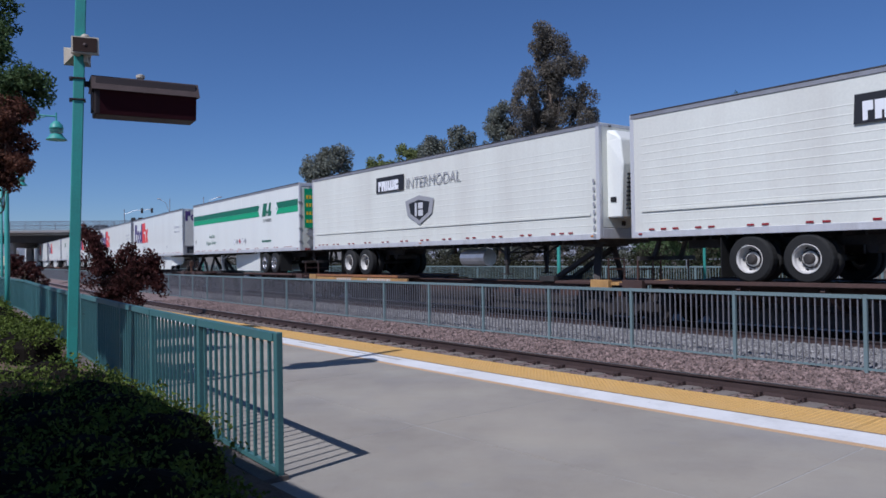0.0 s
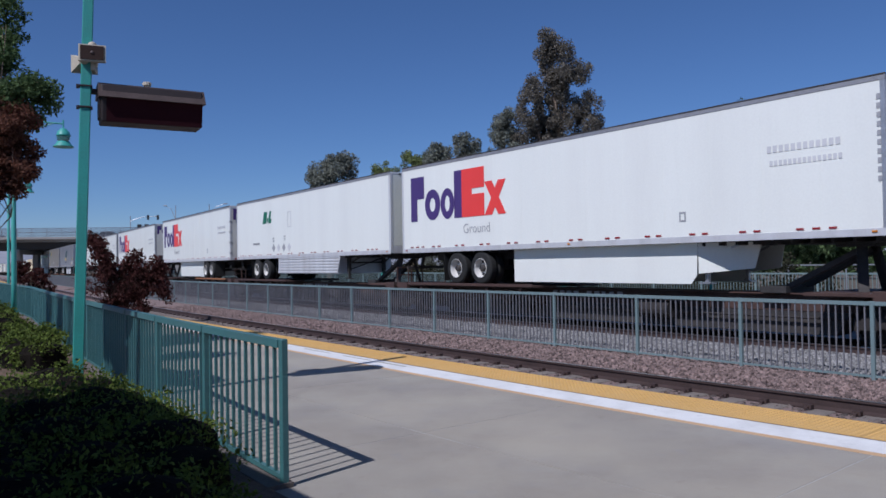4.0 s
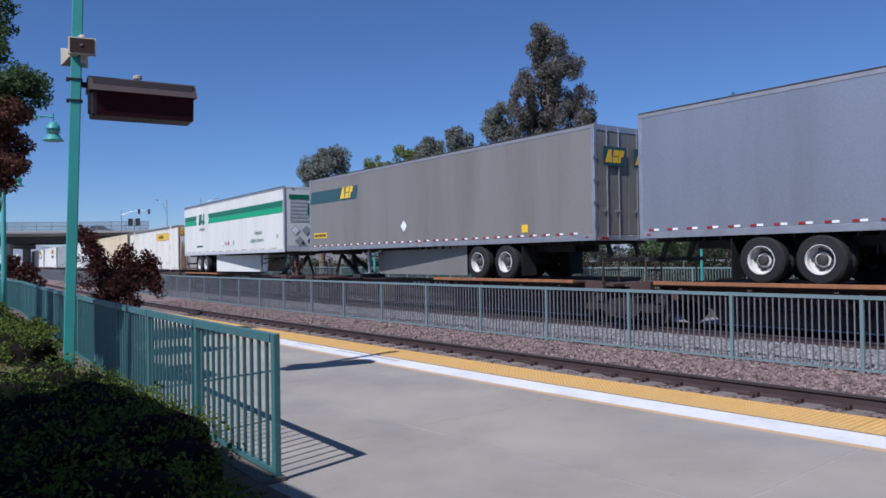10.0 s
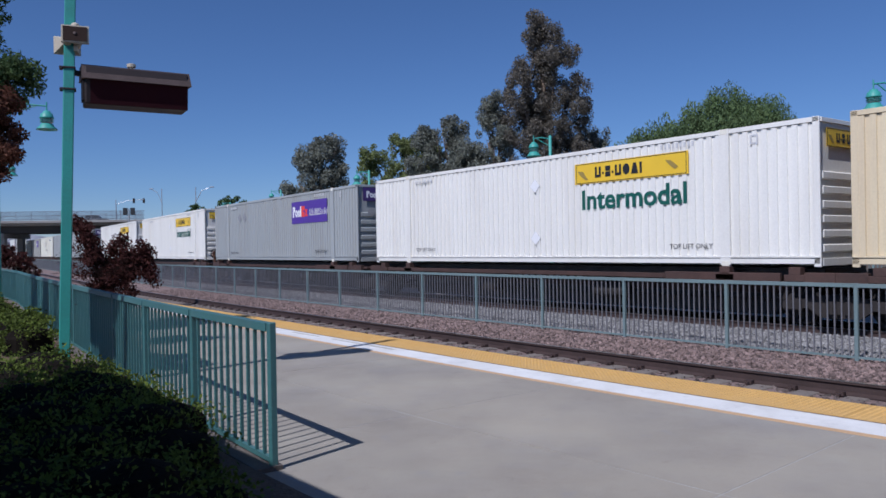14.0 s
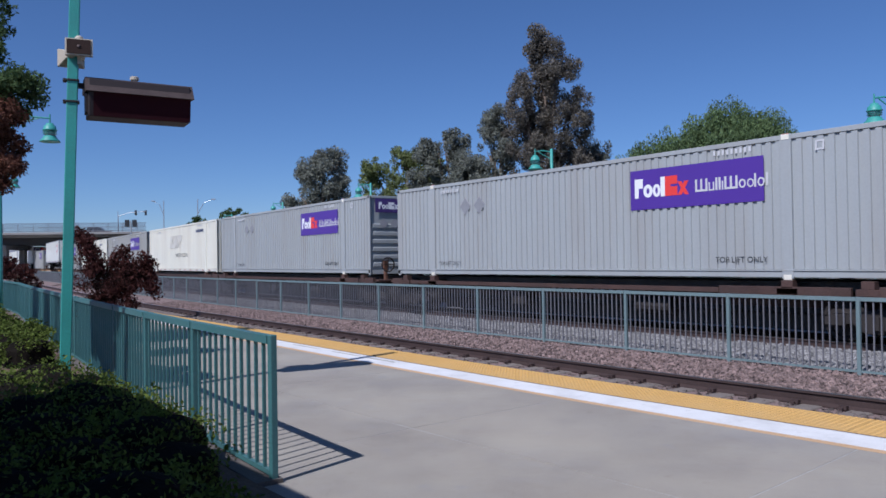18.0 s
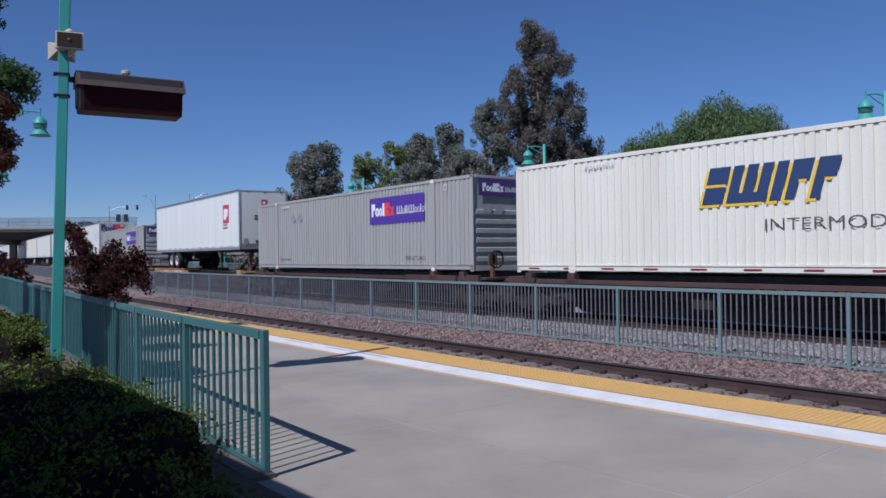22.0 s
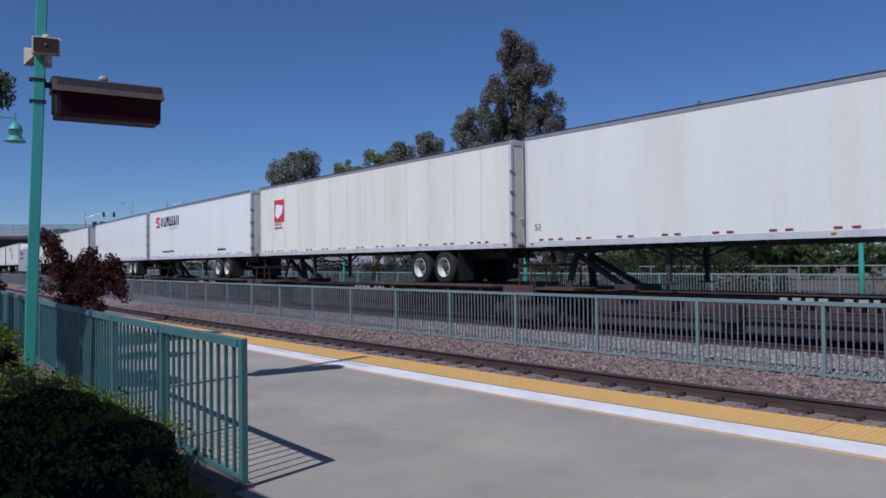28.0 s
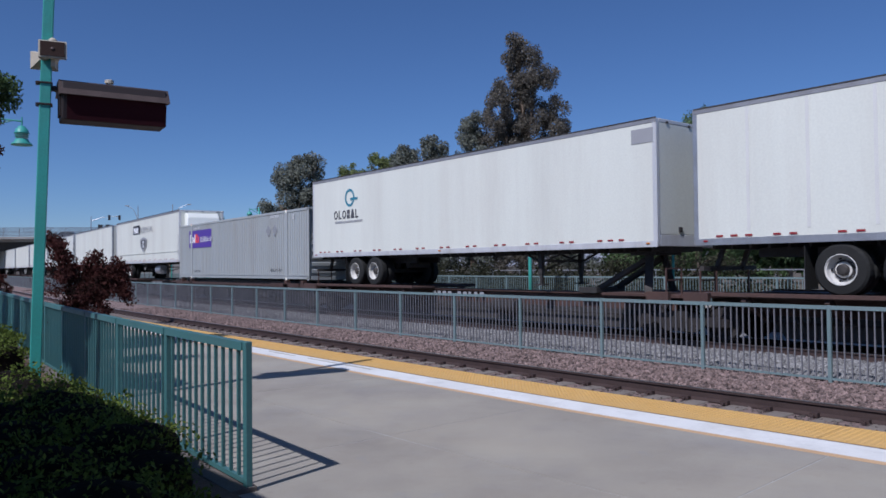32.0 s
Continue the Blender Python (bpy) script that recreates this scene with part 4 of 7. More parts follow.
    def glad():
        b = Build()
        for y in (-0.45, 0.42):
            b.box(L, L + 0.03, y, y + 0.12, h0 + 0.36, h0 + 0.48)
        for y in (-0.9, 0.0, 0.9):
            b.box(L, L + 0.02, y, y + 0.08, h1 - 0.1, h1 - 0.06)
        return b.mesh("connector_box", DARKM)
    part("connector_box", shared(("glad", length), glad), fw)
    # rear frame and doors
    rf = part("rear_frame", shared(("rf", length, rail.name), lambda: Build().box(-L - 0.03, -L + 0.08, -HW - 0.004, -HW + 0.1, h0, h1).box(-L - 0.03, -L + 0.08, HW - 0.1, HW + 0.004, h0, h1).box(-L - 0.03, -L + 0.08, -HW + 0.1, HW - 0.1, h1 - 0.16, h1).box(-L - 0.03, -L + 0.08, -HW + 0.1, HW - 0.1, h0, h0 + 0.14).mesh("rear_frame", rail, 0.008)), root, turn)
    for y0 in (-HW + 0.11, 0.01):
        d = part("door", shared(("door", endcol.name, length, y0), lambda: Build().box(-L - 0.02, -L + 0.02, y0, y0 + HW - 0.12, h0 + 0.15, h1 - 0.17).mesh("door", endcol, 0.008)), root, turn)
        for yy in (y0 + 0.36, y0 + 0.82):
            part("lock_rod", shared(("rod", length, yy), lambda: Build().tube([(-L - 0.045, yy, h0 + 0.05), (-L - 0.045, yy, h1 - 0.06)], [0.017] * 2, 8).box(-L - 0.07, -L - 0.04, yy - 0.03, yy + 0.16, h0 + 0.75, h0 + 0.79).mesh("lock_rod", ALU)), d)
        hy = -HW + 0.02 if y0 < 0 else HW - 0.10
        for k in range(4):
            part("hinge", shared(("hinge", length, y0), lambda: Build().box(-L - 0.045, -L - 0.02, hy, hy + 0.15, h0 + 0.36, h0 + 0.43).mesh("hinge", ALU)), d, Matrix.Translation((0, 0, k * 0.58)))

    def bumper():
        b = Build()
        b.box(-L + 0.0, -L + 0.1, -1.15, 1.15, 0.50, 0.60)
        for y in (-0.55, 0.55):
            b.beam((-L + 0.05, y, 0.5), (-L + 0.25, y, h0), 0.09)
        return b.mesh("underrun_bar", DARKM)
    part("underrun_bar", shared(("bumper", length), bumper), root, turn)

    def lamps():
        b = Build()
        for y in (-1.0, -0.85, 0.85, 1.0):
            b.box(-L - 0.045, -L - 0.025, y - 0.06, y + 0.06, h0 + 0.03, h0 + 0.10)
        return b.mesh("tail_lamps", MAROON)
    part("tail_lamps", shared(("tl", length), lamps), root, turn)

    def beams():
        b = Build()
        for k in range(int(length / 0.42)):
            x = -L + 0.25 + k * 0.42
            b.box(x, x + 0.05, -HW + 0.27, HW - 0.27, h0 - 0.08, h0 + 0.04)
        b.box(L - 2.0, L - 0.3, -0.6, 0.6, h0 - 0.11, h0 - 0.07)
        return b.mesh("cross_beam", DARKM)
    tagged(part("cross_beam", shared(("beams", length), beams), root, turn), kind="stuff")

    def sub():
        b = Build()
        for y in (-0.48, 0.48):
            b.box(-L + axles[0] - 2.0, -L + axles[1] + 1.5, y - 0.05, y + 0.05, 0.78, h0 - 0.06)
        for x in (-L + axles[0], -L + axles[1]):
            b.tube([(x, -0.9, 0.51), (x, 0.9, 0.51)], [0.07, 0.07], 8)
            for y in (-0.48, 0.48):
                b.box(x - 0.35, x + 0.35, y - 0.06, y + 0.06, 0.6, 0.78)
        b.lathe([(0.12, -0.45), (0.12, 0.45)], 10, (-L + axles[1] + 0.9, 0, 0.72), "y")
        return b.mesh("axle_frame", DARKM)
    part("axle_frame", shared(("sub", length, axles), sub), root, turn)
    ty, rm, nuts, holes, hub = wheel_meshes(rim)
    for x in axles:
        for side in (-1, 1):
            m = Matrix.Translation((sg * (-L + x), side * (HW - 0.315), 0.51))
            if side > 0:
                m = m @ Matrix.Rotation(math.pi, 4, "Z")
            w = part("wheel", ty, root, m)
            r = part("rim", rm, w, label="pale wheel disc")
            part("wheel_nuts", nuts, w)
            part("hand_holes", holes, w)
            part("hub", hub, w, label="dark wheel hub")
    for side in (-1, 1):
        yy = side * (HW - 0.33)
        part("mud_flap", shared(("flap", length, side, axles), lambda: Build().box(-L + axles[0] - 0.70, -L + axles[0] - 0.685, yy - 0.28, yy + 0.28, 0.12, h0 - 0.05).mesh("mud_flap", TYRE if length > 16 else WHITEV)), root, turn)

        def leg():
            b = Build()
            x, y = L - 4.15, side * 0.82
            b.box(x - 0.065, x + 0.065, y - 0.065, y + 0.065, 0.42, h0 - 0.04)
            b.box(x - 0.045, x + 0.045, y - 0.045, y + 0.045, 0.14, 0.45)
            b.box(x - 0.15, x + 0.15, y - 0.13, y + 0.13, 0.10, 0.14)
            b.beam((x, y, 0.72), (x + 0.75, y * 0.85, h0 - 0.05), 0.05)
            b.beam((x, y, 0.72), (x - 0.75, y * 0.85, h0 - 0.05), 0.05)
            return b.mesh("landing_leg", DARKM if not skirt else ALU, 0.004)
        part("landing_leg", shared(("leg", length, side, bool(skirt)), leg), root, turn)
    part("landing_brace", shared(("brace", length), lambda: Build().box(L - 4.18, L - 4.12, -0.75, 0.75, 0.74, 0.80).beam((L - 4.15, -0.75, 0.5), (L - 4.15, 0.75, 0.95), 0.04).mesh("landing_brace", DARKM)), root, turn)
    if skirt:
        a, b_ = skirt
        for side in (-1, 1):
            def panel_slab():
                # hangs inboard of the side rail and runs further inboard towards the landing gear
                rear, fore = side * (HW - 0.24), side * (HW - 0.24 - lean)
                pts = [(0.0, 0.10), (0.97, 0.10), (0.995, 0.30), (1.0, h0 + 0.0), (0.0, h0 + 0.0)]
                v = [(-L + a + (b_ - a) * k, rear + (fore - rear) * k + dy, z) for dy in (0.0, -side * 0.02) for k, z in pts]
                return Build().add(v, [(0, 1, 2, 3, 4), (9, 8, 7, 6, 5)] + [(i, i + 5, (i + 1) % 5 + 5, (i + 1) % 5) for i in range(5)]).mesh("side_skirt", skirt_skin or skin)
            part("side_skirt", shared(("skirt", length, a, b_, side, (skirt_skin or skin).name, lean), panel_slab), root, turn, "plain smooth aerodynamic skirt panel")
            if not lean:
                def nose_piece():
                    v = [(-L + b_ + 0.01 + x, side * (HW - 0.25 - d) - dy, z) for dy in (0.0, side * 0.02) for x, d, z in ((0.0, 0.0, 0.34), (1.1, 0.5, 0.45), (1.25, 0.56, h0), (0.0, 0.0, h0))]
                    return Build().add(v, [(0, 1, 2, 3), (7, 6, 5, 4)] + [(i, i + 4, (i + 1) % 4 + 4, (i + 1) % 4) for i in range(4)]).mesh("skirt_nose", skin)
                part("skirt_nose", shared(("skn", length, b_, side, skin.name), nose_piece), root, turn, "slanted front piece of the skirt")
    if belt:
        def ribbed():
            b = Build()
            for k in range(6):
                z = 0.32 + k * 0.125
                b.add([(x, -HW + d, z + e) for x in (-L + 5.6 + 0.05 * k, L - 4.0 - 0.05 * (6 - k)) for d, e in ((0.03, 0), (0.0, 0.03), (0.0, 0.09), (0.03, 0.12))], [(0, 1, 5, 4), (1, 2, 6, 5), (2, 3, 7, 6), (0, 3, 2, 1), (4, 5, 6, 7)])
            b.box(-L + 5.6, L - 4.3, -HW + 0.03, HW - 0.03, 0.32, 1.07)
            return b.mesh("belly_box", RAILW)
        part("belly_box", shared(("belt", length), ribbed), root, turn, "ribbed bare aluminium drop belly")
    if reefer:
        def unit():
            b = Build()
            b.add([(L + d, y, z) for z, d, w in ((h0 + 0.55, 0.42, 0.95), (h0 + 1.9, 0.52, 0.98), (h1 - 0.45, 0.40, 0.92), (h1 - 0.2, 0.18, 0.88)) for y in (-w, w)] + [(L - 0.02, y, z) for z in (h0 + 0.55, h0 + 1.9, h1 - 0.45, h1 - 0.2) for y in (-0.98, 0.98)], [(0, 1, 3, 2), (2, 3, 5, 4), (4, 5, 7, 6), (8, 10, 11, 9), (10, 12, 13, 11), (12, 14, 15, 13), (0, 2, 10, 8), (2, 4, 12, 10), (4, 6, 14, 12), (1, 9, 11, 3), (3, 11, 13, 5), (5, 13, 15, 7), (0, 8, 9, 1), (6, 7, 15, 14)])
            return b.mesh("cooling_unit", WHITE, 0.03)
        cu = part("cooling_unit", shared(("reefer", length), unit), root, turn, "white refrigeration unit with rounded cowl")
        part("grille", shared(("grille", length), lambda: sum_boxes([(L + 0.45, L + 0.53, -0.8, 0.8, h0 + 0.75 + k * 0.11, h0 + 0.80 + k * 0.11) for k in range(9)], "grille", BLACK)), cu)
        part("side_vent", shared(("rv", length), lambda: Build().box(L + 0.1, L + 0.28, -0.985, -0.955, h0 + 0.95, h0 + 1.08).mesh("side_vent", BLACK)), cu)
        part("fuel_tank", shared(("tank", length), lambda: Build().lathe([(0.0, -0.6), (0.27, -0.6), (0.27, 0.6), (0.0, 0.6)], 16, (L - 5.6, -0.8, 0.62), "x").mesh("fuel_tank", ALU)), root, turn)
    return root


def sum_boxes(boxes, name, m):
    b = Build()
    for q in boxes:
        b.box(*q)
    return b.mesh(name, m)


# ---- containers ----
CB, CT = 1.03, 4.0


def container(label, skin, kind="ribbed", end="bars", endcol=None, length=16.15, frame_paint=None):
    root = thing("shipping_container", label, "container", "containers on the train")
    H_, L, W = CT - CB, length / 2, HW
    endcol = endcol or skin
    fp = frame_paint or skin
    posts = (-6.02, 6.02)

    def side_wall(side):
        b = Build()
        z0, z1 = 0.22, H_ - 0.12
        xs = []
        x = -L + 0.12
        p = 0.215
        while x < L - 0.12 - p:
            xs += [(x, 0.0), (x + p * 0.52, 0.0), (x + p * 0.58, 0.032), (x + p * 0.94, 0.032)]
            x += p
        xs += [(L - 0.12, 0.0)]
        v = [(a, side * (W - 0.005 - d), z) for a, d in xs for z in (z0, z1)]
        f = [(2 * i, 2 * i + 2, 2 * i + 3, 2 * i + 1) for i in range(len(xs) - 1)]
        return b.add(v, f).mesh("corrugated_wall", skin)

    def flat_wall(side):
        b = Build().box(-L + 0.1, L - 0.1, *sorted((side * (W - 0.03), side * (W - 0.006))), 0.2, H_ - 0.1)
        return b.mesh("plain_wall", skin)

    def seam(side):
        return Build().box(-0.03, 0.03, *sorted((side * (W - 0.007), side * (W + 0.001))), 0.24, H_ - 0.14).mesh("wall_post", SEAM)
    part("core", shared(("core", skin.name), lambda: Build().box(-L + 0.06, L - 0.06, -W + 0.09, W - 0.09, 0.1, H_ - 0.05).mesh("core", skin)), root)
    for side in (-1, 1):
        if kind != "ribbed":
            for k in range(1, 13):
                part("wall_post", shared(("seam", skin.name, side), lambda: seam(side)), root, Matrix.Translation((-L + length * k / 13, 0, 0)))
        part("corrugated_wall" if kind == "ribbed" else "plain_wall", shared(("wall", skin.name, kind, side), lambda: side_wall(side) if kind == "ribbed" else flat_wall(side)), root)
        y0, y1 = sorted((side * (W - 0.05), side * (W + 0.004)))
        part("top_rail", shared(("ctop", fp.name, side), lambda: Build().box(-L, L, y0, y1, H_ - 0.11, H_ - 0.01).mesh("top_rail", fp, 0.006)), root)
        part("bottom_rail", shared(("cbot", skin.name, side), lambda: Build().box(-L, L, y0, y1, 0.06, 0.20).box(-L, L, y0 - 0.022 * (side < 0), y1 + 0.022 * (side > 0), 0.185, 0.215).mesh("bottom_rail", skin, 0.004)), root)
        for x in posts:
            part("lift_post", shared(("lp", skin.name, side, x), lambda: Build().box(x - 0.12, x + 0.12, y0 - 0.018 * (side < 0), y1 + 0.018 * (side > 0), 0.03, H_).mesh("lift_post", skin, 0.008)), root)
        for x in (-L + 0.06, L - 0.06):
            part("corner_post", shared(("ccp", fp.name, side, x), lambda: Build().box(x - 0.07, x + 0.07, y0 - 0.03 * (side > 0), y1 + 0.03 * (side < 0) - 0.03 * (side < 0), 0.0, H_ - 0.004).mesh("corner_post", fp, 0.01)), root)
        for x in posts:
            for z in (0.0, H_ - 0.12):
                part("corner_casting", shared(("cc", side, x, z), lambda: Build().box(x - 0.09, x + 0.09, *sorted((side * (W - 0.1), side * (W + 0.026))), z, z + 0.118).mesh("corner_casting", skin, 0.01)), root)
    part("roof", shared(("croof", skin.name), lambda: Build().box(-L + 0.02, L - 0.02, -W + 0.03, W - 0.03, H_ - 0.05, H_ - 0.025).mesh("roof", skin)), root)

    def lead_end():
        b = Build()
        x = L
        if end == "bars":
            b.box(x - 0.06, x - 0.05, -W + 0.1, W - 0.1, 0.2, H_ - 0.1)
            for k in range(6):
                z = 0.28
                rib = Build().add([(x - 0.055 + d, y, z + e) for y in (-W + 0.16, W - 0.16) for d, e in ((0, 0), (0.055, 0.03), (0.055, 0.15), (0, 0.18))], [(0, 1, 5, 4), (1, 2, 6, 5), (2, 3, 7, 6), (0, 3, 2, 1), (4, 5, 6, 7)])
                part("end_rib", shared(("erib", endcol.name), lambda: rib.mesh("end_rib", endcol)), root, Matrix.Translation((0, 0, k * 0.29)))
        elif end == "ribs":
            v, k = [], 0
            y = -W + 0.14
            xs = []
            while y < W - 0.2:
                xs += [(y, 0.0), (y + 0.10, 0.0), (y + 0.14, 0.05), (y + 0.22, 0.05)]
                y += 0.26
            xs.append((W - 0.14, 0.0))
            v = [(x - 0.005 - d, a, z) for a, d in xs for z in (0.18, H_ - 0.1)]
            b.add(v, [(2 * i, 2 * i + 2, 2 * i + 3, 2 * i + 1) for i in range(len(xs) - 1)])
        else:
            b.box(x - 0.06, x - 0.02, -W + 0.12, W - 0.12, 0.15, H_ - 0.1)
            b.box(x - 0.03, x + 0.0, 0.35, 0.85, 0.35, 0.95)
        return b.mesh("end_wall", endcol)
    part("end_wall", lead_end(), root)
    for z0, z1 in ((0.02, 0.17), (H_ - 0.10, H_ - 0.01)):
        part("end_sill", shared(("cs", fp.name, z0), lambda: Build().box(L - 0.12, L, -W + 0.12, W - 0.12, z0, z1).mesh("end_sill", fp, 0.006)), root)

    def doors():
        b = Build()
        b.box(-L + 0.02, -L + 0.06, -W + 0.1, W - 0.1, 0.15, H_ - 0.1)
        for y in (-0.9, -0.4, 0.4, 0.9):
            b.tube([(-L + 0.01, y, 0.1), (-L + 0.01, y, H_ - 0.1)], [0.018] * 2, 6)
        return b.mesh("end_doors", endcol)
    part("end_doors", shared(("cd", endcol.name), doors), root)
    return root


# ---- spine cars ----
def bogie_mesh():
    def make():
        b = Build()
        for y in (-1.0, 1.0):
            v = [(-1.15, 0.36), (-1.15, 0.52), (-0.7, 0.58), (-0.35, 0.66), (0.35, 0.66), (0.7, 0.58), (1.15, 0.52), (1.15, 0.36), (0.62, 0.40), (0.38, 0.22), (-0.38, 0.22), (-0.62, 0.40)]
            b.poly(v, y - 0.07, y + 0.07)
            for x in (-0.16, 0.0, 0.16):
                b.lathe([(0.06, 0.30), (0.06, 0.55)], 8, (x, y * 1.08, 0))
            for x in (-0.88, 0.88):
                b.box(x - 0.14, x + 0.14, y * 1.0 - 0.1, y * 1.0 + 0.1, 0.36, 0.58)
        b.box(-0.2, 0.2, -1.05, 1.05, 0.42, 0.68)
        return b.mesh("bogie_frame", BOGIE)
    return shared("bogie", make)


def axle_mesh():
    def make():
        b = Build()
        for y in (-0.75, 0.75):
            s = 1 if y > 0 else -1
            b.lathe([(0.0, y - 0.065 * s), (0.46, y - 0.07 * s), (0.46, y - 0.04 * s), (0.43, y - 0.035 * s), (0.42, y + 0.06 * s), (0.36, y + 0.06 * s), (0.33, y + 0.02 * s), (0.14, y + 0.03 * s), (0.12, y + 0.07 * s), (0.0, y + 0.07 * s)], 24, axis="y")
        b.tube([(0, -1.08, 0), (0, 1.08, 0)], [0.085, 0.085], 10)
        return b.mesh("wheelset", BOGIE)
    return shared("axle", make)


def spine_car(paint, trim, carries, nose, gap_left, gap_right, lit_edge=False):
    """z = 0 at the top of the rail; x with the run of the train."""
    root = thing("spine_car", "low steel spine car of an articulated freight train, %s" % ("painted yellow" if trim is SPINEY else "painted rusty brown"), "rail car", "cars of the train")
    L = 16.15 / 2
    dz = TRB - TOR
    part("centre_sill", shared(("sill", paint.name), lambda: Build().box(-L - 0.2, L + 0.2, -0.30, 0.30, 0.62, dz - 0.12).mesh("centre_sill", paint, 0.01)), root)
    part("belly_sill", shared(("belly", paint.name), lambda: Build().poly([(-L + 1.15, 0.615), (-L + 1.5, 0.14), (L - 1.5, 0.14), (L - 1.15, 0.615)], -0.32, 0.32).mesh("belly_sill", DARKM)), root)
    part("top_flange", shared(("flange", paint.name), lambda: Build().box(-L - 0.2, L + 0.2, -0.42, 0.42, dz - 0.115, dz - 0.085).mesh("top_flange", paint)), root)
    if carries == "trailer":
        # decks under the tyres, lengthwise edge beams, hitch under the nose
        wx = -nose * (L - 3.70)
        for side in (-1, 1):
            y0, y1 = sorted((side * 0.42, side * 1.34))
            part("wheel_deck", shared(("deck", wx, side, trim.name), lambda: Build().box(wx - 3.3, wx + 3.0, y0, y1, dz - 0.07, dz - 0.008).mesh("wheel_deck", paint, 0.006)), root)
            part("deck_edge", shared(("edge", wx, side, lit_edge), lambda: Build().box(wx - 3.3, wx + 3.0, *sorted((side * 1.34, side * 1.385)), dz - 0.05, dz + 0.035).mesh("deck_edge", ORANGE if lit_edge else paint, 0.006)), root)
            if trim is SPINEY:
                part("deck_beam", shared(("dbm", wx, side), lambda: Build().box(wx - 3.3, wx + 3.6, *sorted((side * 1.30, side * 1.37)), dz - 0.26, dz - 0.078).mesh("deck_beam", SPINEY, 0.006)), root, label="yellow deck side beam")
            if trim is SPINEY and side < 0:
                def beam_marks():
                    b, rng = Build(), random.Random(12)
                    for x, n in ((wx - 1.5, 7), (wx + 0.9, 10)):
                        for k in range(n):
                            b.box(x + 0.17 * k, x + 0.17 * k + 0.07 + 0.05 * rng.random(), -1.376, -1.372, dz - 0.235, dz - 0.10)
                    return b.mesh("beam_mark", PALE)
                tagged(part("beam_mark", shared(("bmk", wx), beam_marks), root), kind="stuff", label="row of pale stencil bars")
            for dx in (-2.6, -0.9, 0.9, 2.4):
                part("deck_bracket", shared(("br", wx, side, dx, paint.name), lambda: Build().beam((wx + dx, side * 0.28, 0.5), (wx + dx, side * 1.3, dz - 0.09), 0.1, 0.12).mesh("deck_bracket", paint)), root)
        hx = nose * (L - 0.95)

        top = BOTZ - TOR - 0.10
        part("hitch_head", shared(("hh", nose), lambda: Build().box(hx - 0.42, hx + 0.36, -0.52, 0.52, top - 0.07, top).mesh("hitch_head", DARKM, 0.01)), root, label="dark steel trailer hitch head")
        for y in (-0.42, 0.42):
            part("hitch_leg", shared(("hl", nose, y), lambda: Build().beam((hx, y * 0.7, top - 0.06), (hx + nose * 0.12, y * 1.25, dz - 0.08), 0.20, 0.10).mesh("hitch_leg", DARKM, 0.008)), root)
            part("hitch_strut", shared(("hs", nose, y), lambda: Build().beam((hx, y * 0.6, top - 0.12), (hx - nose * 1.75, y * 0.9, dz - 0.08), 0.16, 0.12).mesh("hitch_strut", DARKM, 0.008)), root)
        part("hitch_foot", shared(("hf", nose), lambda: Build().box(hx - nose * 1.75 - 0.3, hx - nose * 1.75 + 0.3, -0.6, 0.6, dz - 0.09, dz + 0.06).mesh("hitch_foot", DARKM, 0.01)), root)

        def hplate():
            b = Build()
            b.box(hx - 0.7, hx + 0.9 * 0 + 0.7, -1.3, 1.3, dz - 0.10, dz - 0.03)
            return b.mesh("hitch_platform", SPINE, 0.006)
        part("hitch_platform", shared(("hplate", nose), hplate), root)
    else:
        for x in (-L + 0.5, -6.02, 6.02, L - 0.5):
            part("container_bolster", shared(("bol", x, paint.name), lambda: Build().box(x - 0.22, x + 0.22, -1.36, 1.36, dz - 0.16, dz - 0.03).box(x - 0.12, x + 0.12, -1.36, -1.16, dz - 0.03, CB - TOR - 0.004).box(x - 0.12, x + 0.12, 1.16, 1.36, dz - 0.03, CB - TOR - 0.004).mesh("container_bolster", trim if abs(x) > 6.5 else paint, 0.006)), root)
        part("deck_plate", shared(("dp", paint.name), lambda: Build().box(-L + 0.1, L - 0.1, -0.9, 0.9, dz - 0.08, dz + 0.10).mesh("deck_plate", DARKM, 0.01)), root)
        for side in (-1, 1):
            y0, y1 = sorted((side * 1.28, side * 1.36))
            part("side_beam", shared(("sb", side, trim.name), lambda: Build().box(-L + 0.8, L - 3.6, y0, y1, dz - 0.15, dz - 0.04).mesh("side_beam", paint, 0.006)), root)
            part("side_beam", shared(("sc", side, trim.name), lambda: Build().box(L - 3.59, L - 0.8, y0, y1 + 0.006, dz - 0.17, dz + 0.0).mesh("side_beam", trim, 0.006)), root)

    def lettering():
        b = Build()
        rng = random.Random(5)
        x = -1.5
        for k in range(9):
            b.box(x, x + 0.12 + 0.07 * rng.random(), -0.433, -0.430, dz - 0.27, dz - 0.16)
            x += 0.27 if k != 3 else 0.5
        return b.mesh("stencil_mark", GREYV)
    if trim is not SPINEY:
        tagged(part("stencil_mark", shared("stencil", lettering), root), kind="stuff", label="row of unreadable grey stencil marks")

    def ends():
        b = Build()
        for sx in (-1, 1):
            x = sx * (L + 0.05)
            for y in (-1.05, 1.05):
                b.beam((x, y, dz - 0.08), (x, y, dz + 0.55), 0.035)
            b.beam((x, -1.05, dz + 0.55), (x, -0.45, dz + 0.55), 0.03)
            b.beam((x, -1.05, dz + 0.28), (x, -0.45, dz + 0.28), 0.03)
            b.beam((x, -0.45, dz - 0.08), (x, -0.45, dz + 0.55), 0.03)
